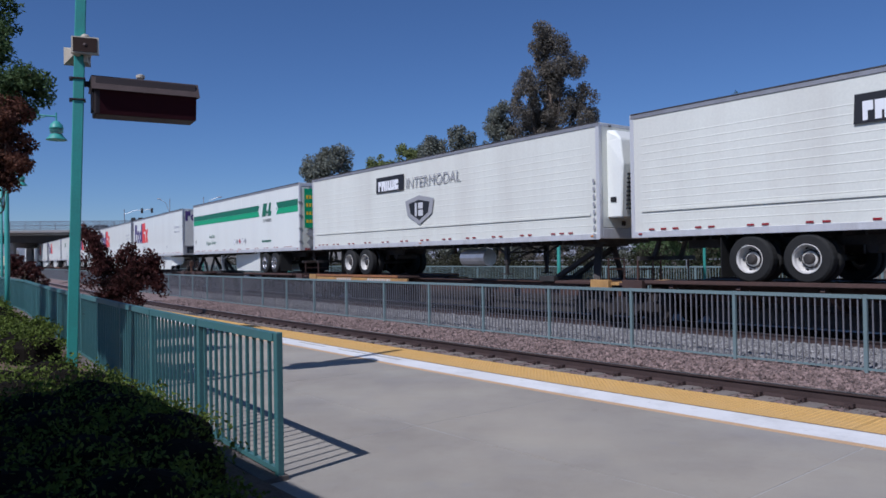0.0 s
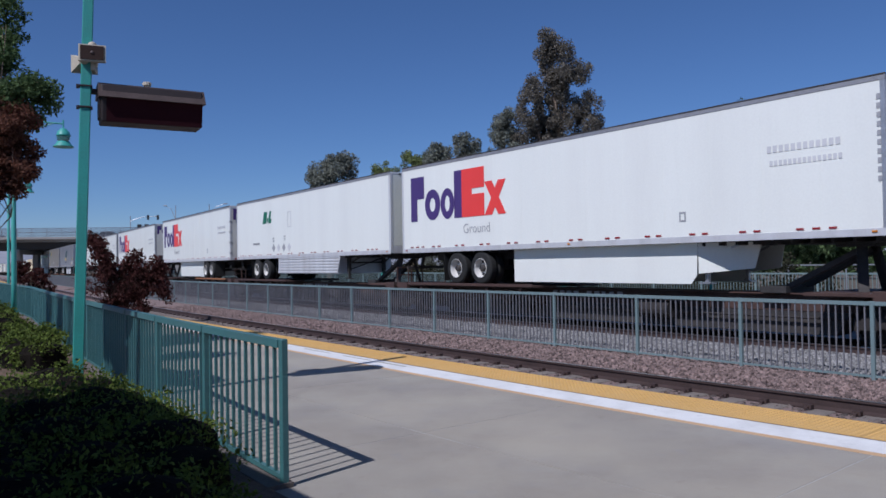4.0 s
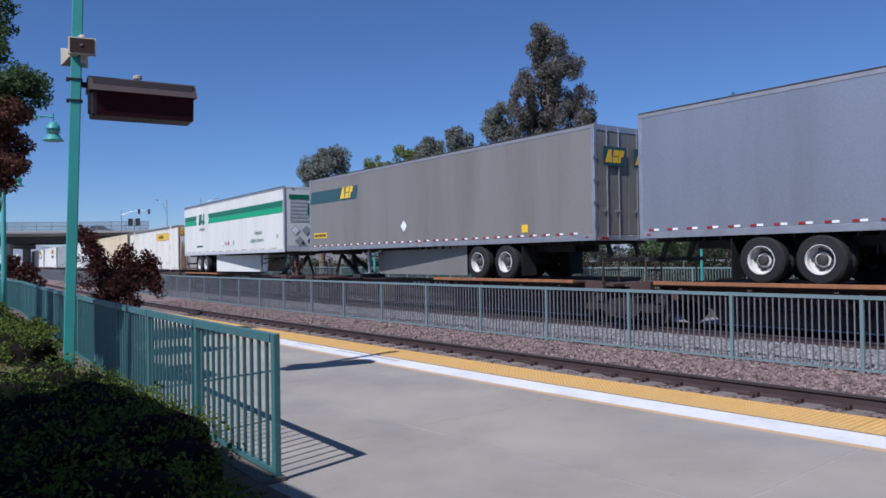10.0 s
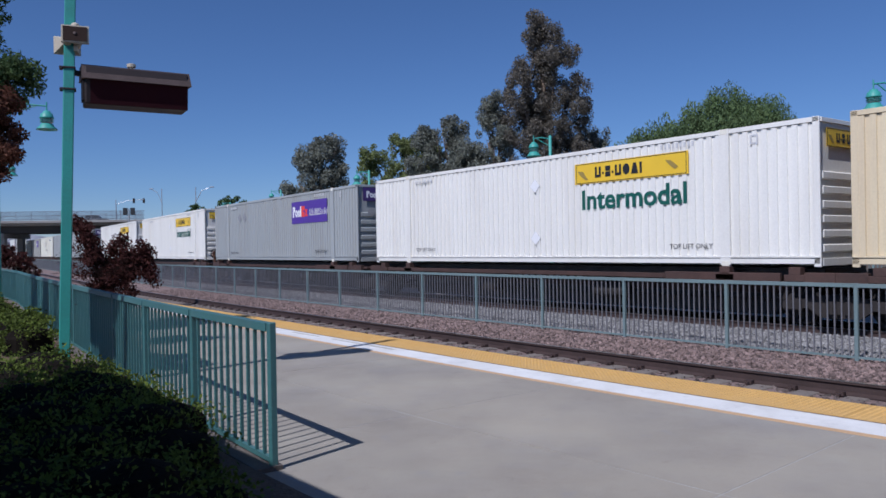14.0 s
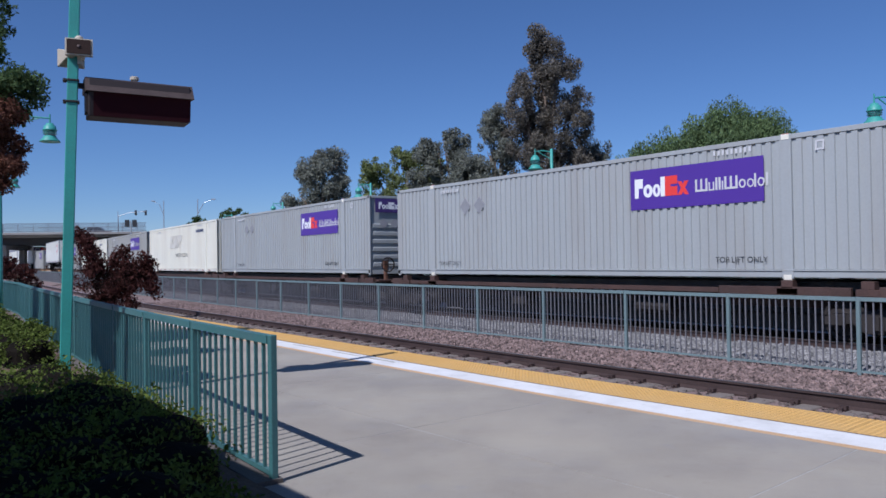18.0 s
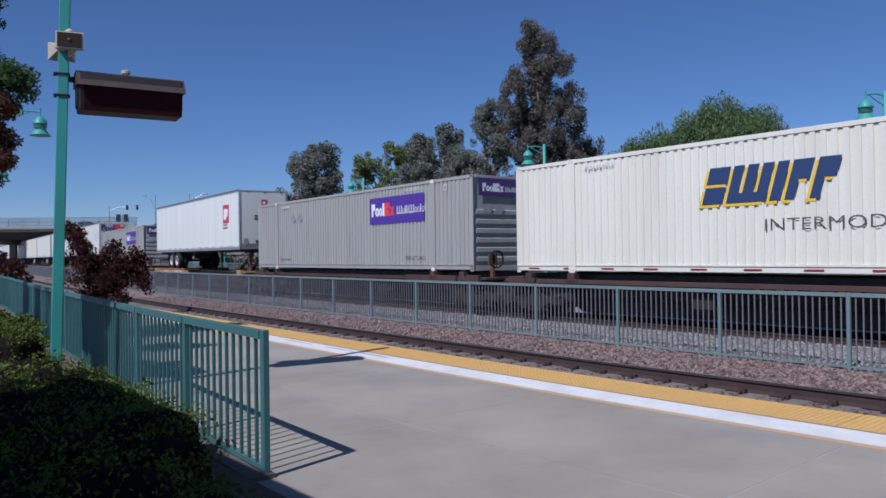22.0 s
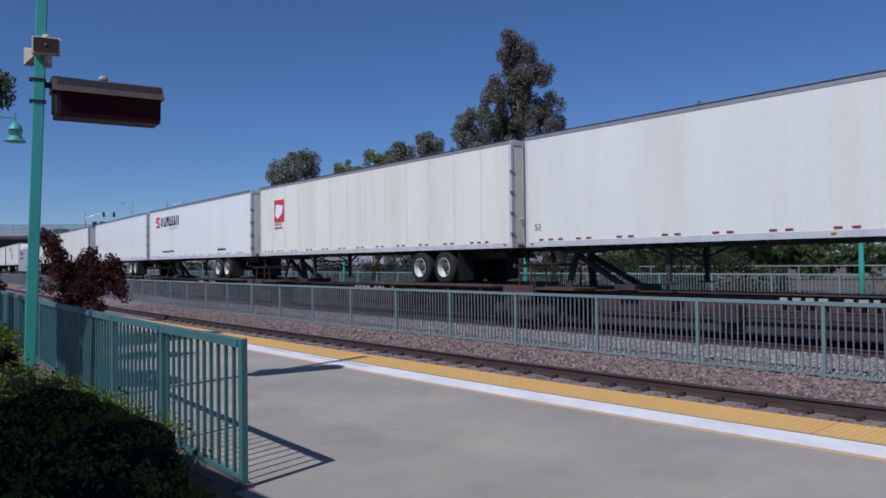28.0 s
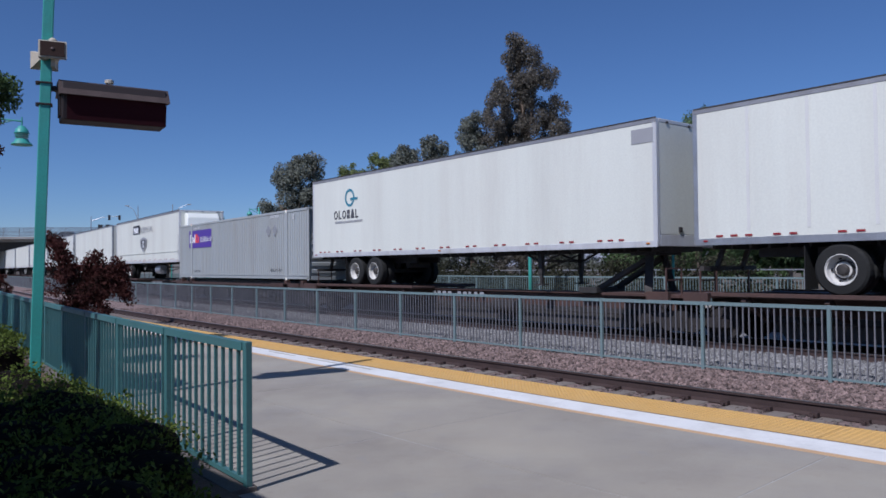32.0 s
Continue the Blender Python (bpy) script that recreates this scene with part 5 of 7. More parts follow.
        return b.mesh("grab_iron", SPINE)
    if carries == "trailer":
        tagged(part("grab_iron", shared("grabs", ends), root), "rusty brown end grab irons", kind="stuff")

    def platform_end(sx):
        b = Build()
        b.box(*sorted((sx * (L - 0.1), sx * (L + 0.55))), -1.25, 1.25, dz - 0.12, dz - 0.05)
        b.box(*sorted((sx * (L - 0.3), sx * (L + 0.3))), -1.36, -1.22, dz - 0.22, dz + 0.02)
        return b.mesh("end_platform", trim, 0.006)
    for sx in (-1, 1):
        part("end_platform", shared(("ep", sx, trim.name), lambda: platform_end(sx)), root)
    for sx, gp in ((-1, gap_left), (1, gap_right)):
        if gp >= 2.1:
            cp = part("draft_sill", shared(("ds", sx), lambda: Build().box(*sorted((sx * (L + 0.2), sx * (L + 1.0))), -0.55, 0.55, 0.30, 0.95).mesh("draft_sill", BOGIE, 0.02)), root, label="dark end sill with coupler")
        if gp >= 2.1 and sx > 0:
            stand = part("brake_stand", shared(("bs", sx), lambda: Build().box(*sorted((sx * (L + 0.35), sx * (L + 0.47))), -0.93, -0.82, 0.95, 1.75).box(*sorted((sx * (L + 0.33), sx * (L + 0.47))), -0.98, -0.77, 1.45, 1.75).mesh("brake_stand", RUSTB, 0.01)), root, label="rusty brown brake stand")
            part("brake_wheel", shared(("bw", sx), lambda: Build().lathe([(0.24, -0.02), (0.28, -0.02), (0.28, 0.02), (0.24, 0.02), (0.24, -0.02)], 18, (sx * (L + 0.60), -0.88, 1.60), "x", caps=False).beam((sx * (L + 0.60), -0.88, 1.34), (sx * (L + 0.60), -0.88, 1.86), 0.03).beam((sx * (L + 0.60), -1.14, 1.60), (sx * (L + 0.60), -0.62, 1.60), 0.03).mesh("brake_wheel", BOGIE)), stand)
            part("air_hose", shared(("ah", sx), lambda: Build().tube([(sx * (L + 0.9 + 0.06 * k), -0.42, 0.82 - 0.45 * math.sin(math.pi * k / 12)) for k in range(13)], [0.028] * 13, 7).mesh("air_hose", TYRE, smooth=True)), root)
        if gp >= 2.1:
            part("coupler", shared(("cpl", sx), lambda: Build().box(*sorted((sx * (L + 1.0), sx * (L + 1.7))), -0.14, 0.14, 0.70, 0.95).mesh("coupler", BOGIE, 0.03)), cp)
    spots = [-L - gap_left / 2 if gap_left < 2.1 else -L + 0.3]
    if gap_right > 2.1:
        spots.append(L - 0.3)
    for x in spots:
        bg = part("bogie", bogie_mesh(), root, Matrix.Translation((x, 0, 0)), "cast iron two-axle bogie")
        for dx in (-0.88, 0.88):
            part("wheelset", axle_mesh(), bg, Matrix.Translation((dx, 0, 0.46)))

    def brake():
        b = Build()
        b.lathe([(0.0, -0.5), (0.2, -0.5), (0.2, 0.5), (0.0, 0.5)], 12, (2.2, -0.55, 0.55), "x")
        b.box(-2.8, -2.3, -0.75, -0.35, 0.38, 0.75)
        b.tube([(-7, -0.45, 0.5), (7, -0.45, 0.5)], [0.03, 0.03], 6)
        return b.mesh("brake_gear", BOGIE)
    part("brake_gear", shared("brake", brake), root)
    return root


# ---- what each unit carries: marks are at (metres from its left end, height) ----
def purple_red_marks(t, doors=False):
    s = Side(t, 16.15, -HW, TRB, 0.009)
    s.put("name_mark", shapes("AcD", 1.52, DPURPLE, 0.012, 0, 0.26), 0.55, 3.03, label="dark purple name mark of a flag, a ring and a bar")
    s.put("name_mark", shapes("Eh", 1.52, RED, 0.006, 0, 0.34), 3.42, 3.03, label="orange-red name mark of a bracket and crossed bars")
    s.put("lettering", words("Ground", 0.31, GREYV, 0, 0.98, -0.014), 3.46, 2.52, label="grey printed word")
    s.put("web_line", blocks([0.62] * 12, [1] * 12, 0.14, PALE, 0.3), 13.8, 3.76)
    s.put("web_line", blocks([0.62] * 15, [1] * 15, 0.11, PALE, 0.3), 13.85, 3.48)
    s.put("code_mark", blocks((0.8,), (1,), 0.22, GREYV, 0.1, 0, 0.2), 11.6, 2.45)
    e = End(t, 16.15, 0, TRB, 0.001 if not doors else 0.075)
    e.put("name_mark", shapes("AcD", 0.62, DPURPLE, 0.012, 0, 0.26), 0.17, 4.18, label="dark purple name mark in plain blocks")
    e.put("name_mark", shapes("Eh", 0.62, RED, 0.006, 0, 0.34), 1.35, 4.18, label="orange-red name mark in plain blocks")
    e.put("lettering", words("Ground", 0.13, GREYV), 1.45, 3.94)
    if not doors:
        for k in range(10):
            s.put("fleet_mark", panel(0.07, 0.10, GREYV), 15.98, 4.5 - 0.17 * k)
        # flat panel; its dark colour stands for the shade in the deep bays
        e.put("nose_panel", panel(2.50, 0.60, NOSED), 0.05, 1.97, 0, "dark band painted as recess shade at the foot of the front wall")

        def bars():
            b = Build()
            for u0, u1, z0, z1 in [(0.0, 2.5, 0.0, 0.09), (0.0, 2.5, 0.52, 0.60)] + [(u, u + w, 0.09, 0.52) for u, w in ((0.0, 0.20), (0.68, 0.12), (1.26, 0.12), (1.80, 0.12), (2.32, 0.18))]:
                b.box(u0, u1, -0.055, -0.004, z0, z1)
            return b.mesh("nose_frame", NOSEG, 0.006)
        e.put("nose_frame", shared("nose_frame", bars), 0.05, 1.97, 0, "grey steel frame with four open bays")


def green_stripes(t, nose=False):
    s = Side(t, 16.15, -HW, TRB, 0.009)
    lx, up = (2.68, 0.07) if nose else (11.35, 0.0)
    for a, b_ in ((0.12, lx - 0.1), (lx + 2.15, 16.0)):
        s.put("stripe", panel(b_ - a, 0.28, GREEND), a, 3.98 + up, label="dark green stripe")
        s.put("stripe", panel(b_ - a, 0.27, GREENL), a, 3.70 + up, label="bright green stripe")
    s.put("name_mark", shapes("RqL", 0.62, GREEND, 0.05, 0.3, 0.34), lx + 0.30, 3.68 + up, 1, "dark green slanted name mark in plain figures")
    for q, d in ((lx + 0.02, -1), (lx + 2.02, 1)):
        s.put("chevron", shared(("chev", d), lambda: Build().poly([(0, 0), (0.1, 0), (0.1 + d * 0.22, 0.29), (0.1, 0.58), (0, 0.58), (d * 0.22, 0.29)], 0, 0.003).mesh("chevron", WHITEV)), q, 3.68 + up, 1)
    s.put("lettering", words("CARRIERS", 0.16, BLACK, 0.15, 1.1), lx + 0.42, 3.40, label="small dark printed word")
    ax = 11.75 if nose else 2.6
    s.put("lettering", words("Available", 0.21, GREEND, 0.2), ax + 0.55, 2.86, label="dark green printed words")
    s.put("lettering", words("Liftgate Service", 0.21, GREEND, 0.2), ax, 2.50, label="dark green printed words")
    for k, c in enumerate((WHITEV, GREYV, CRIM, WHITEV, GREYV)):
        s.put("placard", diamond(0.16, GREYV), 7.55 + 0.42 * k, 2.55)
        s.put("placard_face", diamond(0.135, c), 7.55 + 0.42 * k, 2.55, 1)
    s.put("web_line", blocks([0.7] * 12, [1] * 12, 0.10, GREEND, 0.3), 11.6 if not nose else 2.65, 2.42)
    s.put("lettering", words("53", 0.17, BLACK), 15.2 if nose else 0.42, 2.62)
    e = End(t, 16.15, 0, TRB, 0.012 if nose else 0.075)
    if nose:
        e.put("stripe", panel(2.0, 0.22, GREEND), 0.25, 4.38)
        e.put("emblem", shared("mapshape", lambda: Build().poly([(0, 0.2), (0.25, 0.0), (0.7, 0.05), (0.95, 0.3), (1.0, 0.7), (0.6, 0.75), (0.05, 0.72)], 0, 0.003).mesh("emblem", GREEND)), 1.15, 3.5)
        for k in range(6):
            e.put("text_line", blocks([0.8] * (9 if k < 4 else 16), [1] * 16, 0.09, GREYV, 0.3), 0.3, 4.2 - 0.17 * k)
        for k, (u, z, c) in enumerate(((0.55, 2.95, WHITEV), (1.1, 2.95, GREYV), (1.65, 2.95, CRIM), (0.75, 2.45, GREYV), (1.35, 2.45, BLACK))):
            e.put("placard", diamond(0.24, GREYV), u, z)
            e.put("placard_face", diamond(0.205, c), u, z, 1)
    else:
        e.put("poster", panel(0.95, 1.75, GREENL), 0.22, 2.95, label="green and yellow poster on the door")
        e.put("poster", panel(0.95, 1.75, GREENL), 1.36, 2.95, label="green and yellow poster on the door")
        for k in range(4):
            e.put("poster_line", blocks([0.7] * 4, [1] * 4, 0.15, YELL, 0.25), 0.30, 4.25 - 0.36 * k, 1)
            e.put("poster_line", blocks([0.7] * 4, [1] * 4, 0.15, YELL, 0.25), 1.44, 4.25 - 0.36 * k, 1)
        for u, z in ((0.5, 2.7), (0.85, 2.4), (0.5, 2.3), (1.6, 2.7), (1.95, 2.35)):
            e.put("placard", diamond(0.2, GREYV), u, z, 1)


def shield_marks(t):
    s = Side(t, 16.15, -HW, TRB, 0.03)
    s.put("name_mark", panel(1.85, 0.56, BLACK, 0.05), 5.25, 3.95, label="black name mark in plain blocks")
    s.put("name_mark", shapes("ARIME", 0.36, WHITEV, 0.07, 0, 0.3), 5.42, 4.0, 1)
    s.put("lettering", words("INTERMODAL", 0.36, GREYV, 0.12), 7.22, 3.98, label="grey slanted printed word")
    s.put("shield", shared("shield", lambda: Build().poly([(0.0, 0.85), (0.12, 0.35), (0.85, 0.0), (1.6, 0.35), (1.72, 0.85), (0.85, 1.0)], 0, 0.003).mesh("shield", GREYV)), 7.2, 2.68, label="grey shield emblem")
    s.put("shield_face", shared("shield2", lambda: Build().poly([(0.0, 0.6), (0.1, 0.25), (0.62, 0.0), (1.15, 0.25), (1.24, 0.6), (0.62, 0.7)], 0, 0.003).mesh("shield_face", BLACK)), 7.43, 2.83, 1)
    s.put("shield_face", shapes("IB", 0.45, PALE, 0.2), 7.8, 2.98, 2)
    for k in range(8):
        s.put("fleet_mark", panel(0.07, 0.11, GREYV), 15.95, 3.4 - 0.2 * k)


def teal_marks(t):
    s = Side(t, 16.15, -HW, TRB, 0.009)
    s.put("name_mark", shapes("VBA", 0.96, TEALD, 0.12, 0.25, 0.30), 6.95, 3.32, label="dark teal slanted name mark in plain blocks")
    s.put("bar", panel(1.6, 0.22, YELL, 0.3), 6.45, 2.95, label="yellow slanted bar")
    s.put("text_line", blocks([0.7] * 6, [1] * 6, 0.15, GREYV, 0.25), 8.25, 2.98)
    s.put("text_line", blocks([0.75] * 16, [1] * 16, 0.12, BLACK, 0.25), 6.6, 2.58)
    for u in (14.5, 15.25):
        s.put("placard", diamond(0.26, WHITEV), u, 2.48, label="white diamond placard")
    s.put("placard", diamond(0.18, GREYV), 12.9, 2.45)
    s.put("label_plate", panel(1.15, 0.19, YELL), 14.85, 2.88, label="yellow label")
    s.put("label_line", blocks([0.7] * 9, [1] * 9, 0.10, BLACK, 0.25), 14.98, 2.92, 1)
    s.put("label_plate", panel(0.28, 0.24, YELL), 13.8, 2.24)
    e = End(t, 16.15, 0, TRB, 0.012)
    e.put("name_mark", shapes("VBA", 0.46, TEALD, 0.10, 0.25, 0.30), 0.72, 4.05, label="dark teal slanted name mark")
    e.put("bar", panel(0.6, 0.12, YELL, 0.3), 0.65, 3.82)
    e.put("label_plate", panel(1.05, 0.2, YELL), 0.7, 3.42)
    e.put("label_line", blocks([0.7] * 8, [1] * 8, 0.11, BLACK, 0.25), 0.8, 3.46, 1)
    e.put("placard", diamond(0.36, WHITEV), 0.62, 2.72)
    e.put("placard", diamond(0.22, GREYV), 1.35, 2.6)
    e.put("label_plate", panel(0.3, 0.3, ORANGE), 1.95, 2.9)


def dark_stripe_marks(t):
    s = Side(t, 16.15, -HW, TRB, 0.009)
    s.put("stripe", panel(3.9, 0.50, TEALD, 0.25), 0.1, 3.92, label="dark teal stripe")
    s.put("name_mark", shapes("VBA", 0.44, YELL, 0.10, 0.25, 0.36), 2.72, 3.98, 1, "yellow slanted name mark in plain blocks")
    s.put("label_plate", panel(1.15, 0.22, YELL), 0.42, 2.46)
    s.put("label_line", blocks([0.7] * 9, [1] * 9, 0.12, BLACK, 0.25), 0.48, 2.51, 1)
    s.put("placard", diamond(0.2, WHITEV), 7.3, 2.7)
    s.put("label_plate", panel(0.26, 0.22, YELL), 13.4, 2.25)
    e = End(t, 16.15, 0, TRB, 0.075)
    for u in (0.3, 1.5):
        e.put("stripe", panel(0.9, 0.5, TEALD), u, 3.9)
        e.put("name_mark", shapes("VBA", 0.34, YELL, 0.05, 0.2, 0.36), u + 0.06, 3.98, 1)


def yellow_plate(put, u, z, w, h):
    put("name_plate", panel(w, h, YELL), u, z, 0, "yellow name plate")
    put("plate_border", blocks((w / h * 1.032,), (1,), h * 0.94, BLACK, 0, 0, 0.03), u + w * 0.015, z + h * 0.03, 1)
    k = h * 0.50
    put("name_mark", shapes("UpBpUOVI", k, BLACK, 0.17, 0, 0.25), u + w * 0.20, z + h * 0.26, 2, "black name mark in plain blocks")
    put("emblem", shared(("scroll", h), lambda: Build().poly([(0, h * 0.34), (h * 0.34, h * 0.30), (h * 0.66, -h * 0.1), (h * 0.5, -h * 0.12), (h * 0.16, h * 0.14)], 0, 0.003).mesh("emblem", TANK)), u + w * 0.03, z + h * 0.3, 2)
    put("emblem", shared(("scroll2", h), lambda: Build().poly([(0, h * 0.34), (h * 0.3, h * 0.30), (h * 0.66, 0), (h * 0.5, -h * 0.1), (h * 0.2, h * 0.12)], 0, 0.003).mesh("emblem", TANK)), u + w * 0.82, z + h * 0.36, 2)


def cont_marks(t, zero=CB):
    s = Side(t, 16.15, -HW, zero, 0.004)
    s.put("code_line", blocks([0.5] * 10, [1] * 10, 0.10, PALE, 0.45), 2.55, 3.68, 6)
    s.put("code_line", blocks([0.5] * 9, [1] * 9, 0.11, PALE, 0.45), 12.45, 3.74)
    s.put("code_line", blocks([0.9], [1], 0.20, PALE, 0.28, 0, 0.2), 14.7, 3.6)
    return s, End(t, 16.15, 0, zero, 0.006)


def yellow_plate_marks(t, smooth=False):
    s, e = cont_marks(t)
    if smooth:
        yellow_plate(s.put, 9.94, 3.08, 3.59, 0.5)
        for u in (0.8, 2.45, 12.4):
            for z in (3.06, 1.96):
                s.put("round_plate", shapes("O", 0.17, PALE), u, z - 0.085, 0, "pale round plate")
        for u in (1.93, 13.97):
            for z, hh in ((1.5, 0.5), (2.45, 0.3), (3.3, 0.22)):
                s.put("rust_stain", panel(0.05, hh, RUST), u, z, 6, "brown rust stain")
        s.put("roof_band", panel(16.0, 0.15, BAND), 0.08, 3.84, 2, "sooty brown band along the top")
        for u, w, z0, z1 in ((0.14, 0.30, 1.15, 2.95), (0.52, 0.10, 1.3, 2.4), (2.05, 0.26, 1.15, 2.7), (1.78, 0.12, 1.2, 2.0)):
            e.put("rust_stain", shared(("stain", u), lambda: Build().poly([(0, z0), (w, z0), (w * 0.8, z0 + (z1 - z0) * 0.5), (w * 0.45, z1), (w * 0.25, z1 - 0.1), (w * 0.1, z0 + (z1 - z0) * 0.6)], 0, 0.003).mesh("rust_stain", RUST)), u, 0.0, 5, "brown rust stain running down the end")
        e.put("hatch", panel(0.34, 0.52, GREYV), 1.40, 1.70, 8, "small grey hatch")
        e.put("hatch_hole", panel(0.22, 0.38, BLACK), 1.46, 1.77, 9)
        e.put("code_line", blocks([0.6] * 8, [1] * 8, 0.09, GREYV, 0.35), 0.95, 2.62, 6)
    else:
        yellow_plate(s.put, 9.75, 3.12, 3.45, 0.53)
        s.put("lettering", words("Intermodal", 0.49, GREENK, 0, 1.06, 0.035), 9.95, 2.47, label="green printed word")
    s.put("lettering", words("TOP LIFT ONLY", 0.115, BLACK), 12.66, 1.42, label="small dark printed words")
    s.put("lettering", words("TOP LIFT ONLY", 0.11, BLACK), 2.5, 1.42)
    yellow_plate(e.put, 0.08 if smooth else 0.3, 3.36 if smooth else 3.42, 2.44 if smooth else 2.0, 0.42 if smooth else 0.38)
    for z in (3.2, 1.75):
        s.put("placard", diamond(0.2, PALE), 8.25, z)
        s.put("placard_face", diamond(0.185, WHITEV), 8.25, z, 1)


def purple_plate_marks(t, worn=False, du=0.0):
    s, e = cont_marks(t)
    s.put("name_plate", panel(3.45, 0.95, PURPLE), 10.17 + du, 2.68, 0, "purple name plate")
    s.put("name_mark", shapes("AcD", 0.46, WHITEV, 0.012, 0, 0.27), 10.30 + du, 2.96, 1, "white name mark in plain figures")
    s.put("name_mark", shapes("Eh", 0.46, PALE if worn else RED, 0.006, 0, 0.34), 11.17 + du, 2.96, 1)
    s.put("name_mark", shapes("MuIIiMcDcI", 0.28, PALE if not worn else GREYV, 0.10, 0, 0.18), 11.98 + du, 2.99, 1)
    s.put("lettering", words("TOP LIFT ONLY", 0.125, BLACK), 12.45, 1.40, label="dark printed words")
    s.put("lettering", words("TOP LIFT ONLY", 0.115, BLACK), 2.38, 1.38)
    for u in (3.76 - du, 4.43 - du):
        s.put("placard", diamond(0.275, GREYV), u, 3.20)
        s.put("placard_face", diamond(0.245, PLAC), u, 3.20, 1)
    s.put("casting_mark", panel(0.16, 0.12, CRIM), 14.02, 3.89)
    s.put("casting_mark", panel(0.16, 0.12, CRIM), 2.0, 3.89)
    e.put("name_plate", panel(2.1, 0.52, DPURPLE), 0.25, 3.36, 2, "dark purple name plate")
    e.put("name_mark", shapes("AcDEh", 0.26, WHITEV, 0.012, 0, 0.28), 0.40, 3.49, 3)
    e.put("name_mark", shapes("MuIIMcDI", 0.15, PALE, 0.10, 0, 0.2), 1.32, 3.50, 3)
    for u in (0.62, 1.1):
        e.put("placard", diamond(0.2, GREYV), u, 2.95, 3)


def navy_marks(t, faded):
    s, e = cont_marks(t)
    if not faded:
        s.put("name_shadow", shapes("BMIAA", 0.80, YELL, 0.10, 0.28, 0.30), 5.82, 2.51)
    s.put("name_mark", shapes("BMIAA", 0.80, TAN if faded else NAVY, 0.10, 0.28, 0.30), 5.9, 2.57, 1, label="worn tan name mark in plain blocks" if faded else "navy slanted name mark in plain blocks")
    s.put("lettering", words("INTERMODAL", 0.26, GREYK, 0, 1.30, -0.012), 7.32, 1.96, label="thin dark printed word")
    s.put("code_line", blocks([0.62] * 10, [1] * 10, 0.17, NAVY, 0.30), 12.1, 3.40)
    b = Build()
    for k in range(12):
        b.box(-7.6 + k * 1.28, -7.2 + k * 1.28, -HW - 0.016, -HW - 0.012, 0.10, 0.14)
    part("reflective_tape", shared("maroon_tape", lambda: b.mesh("reflective_tape", MAROON)), t)


def crimson_black_marks(t, u):
    s = Side(t, 16.15, -HW, TRB, 0.009)
    s.put("emblem", shapes("K", 0.66, CRIM, 0, 0, 0.2), u + 0.20, 3.84, label="crimson emblem of stepped bars")
    s.put("emblem", shapes("P", 0.55, CRIM), u + 0.06, 3.95)
    s.put("name_mark", shapes("CURMVN", 0.56, BLACK, 0.22, 0, 0.23), u + 1.08, 3.88, label="black name mark in plain blocks")
    s.put("text_line", blocks([0.55] * 12, [1] * 12, 0.13, PALE, 0.55), u + 2.75, 3.66)
    s.put("web_line", blocks([0.62] * 19, [1] * 19, 0.115, GREYK, 0.4), u + 1.4, 2.34)
    s.put("web_line", blocks([0.7] * 11, [1] * 11, 0.10, BLACK, 0.3), 11.9 if u < 5 else 1.0, 2.30)


def arrow(t, u, nose):
    s = Side(t, 16.15, -HW, TRB, 0.009)
    s.put("name_plate", panel(0.92, 0.95, CRIM), u, 3.36, label="crimson square emblem")
    s.put("emblem", shared("arrowshape", lambda: Build().poly([(0.0, 0.12), (0.22, 0.0), (0.62, 0.22), (0.72, 0.55), (0.2, 0.62), (0.05, 0.6)], 0, 0.003).mesh("emblem", WHITEV)), u + 0.1, 3.5, 1)
    s.put("text_line", blocks([0.7] * 7, [1] * 7, 0.10, GREYV, 0.3), u, 3.22)
    s.put("text_line", blocks([0.7] * 9, [1] * 9, 0.08, CRIM, 0.3), u, 3.08)
    e = End(t, 16.15, 0, TRB, 0.012)
    if nose:
        e.put("name_plate", panel(0.30, 0.34, CRIM), 1.17, 4.16)
        e.put("emblem", panel(0.13, 0.14, WHITEV), 1.25, 4.26, 1)
        e.put("hatch", panel(0.44, 0.72, GREYV), 1.92, 2.20, 0, "grey service hatch on the front wall")
        e.put("hatch_hole", panel(0.24, 0.40, BLACK), 2.06, 2.34, 1)
        e.put("hatch", panel(0.22, 0.36, GREYV), 0.22, 2.16)
        e.put("text_line", blocks([0.7] * 12, [1] * 12, 0.09, BLACK, 0.3), 0.8, 3.62)
        e.put("text_line", blocks([0.7] * 12, [1] * 12, 0.09, BLACK, 0.3), 0.8, 3.47)


def globe(t):
    s = Side(t, 16.15, -HW, TRB, 0.009)
    s.put("emblem", ring_mesh(0.24, 0.33, BLUET), 2.75, 4.12, label="teal-blue ring emblem")
    s.put("emblem", panel(0.5, 0.09, BLUET), 2.8, 4.02, 1)
    s.put("corner_plate", panel(0.62, 0.34, GREYV), 15.46, 4.40, 0, "dark grey corner plate")
    s.put("name_mark", shapes("CLCBVL", 0.32, GREYK, 0.20, 0, 0.18), 1.62, 3.36, label="navy name mark in plain blocks")
    s.put("text_line", blocks([0.8] * 22, [1] * 22, 0.08, GREYV, 0.3), 1.7, 3.2)


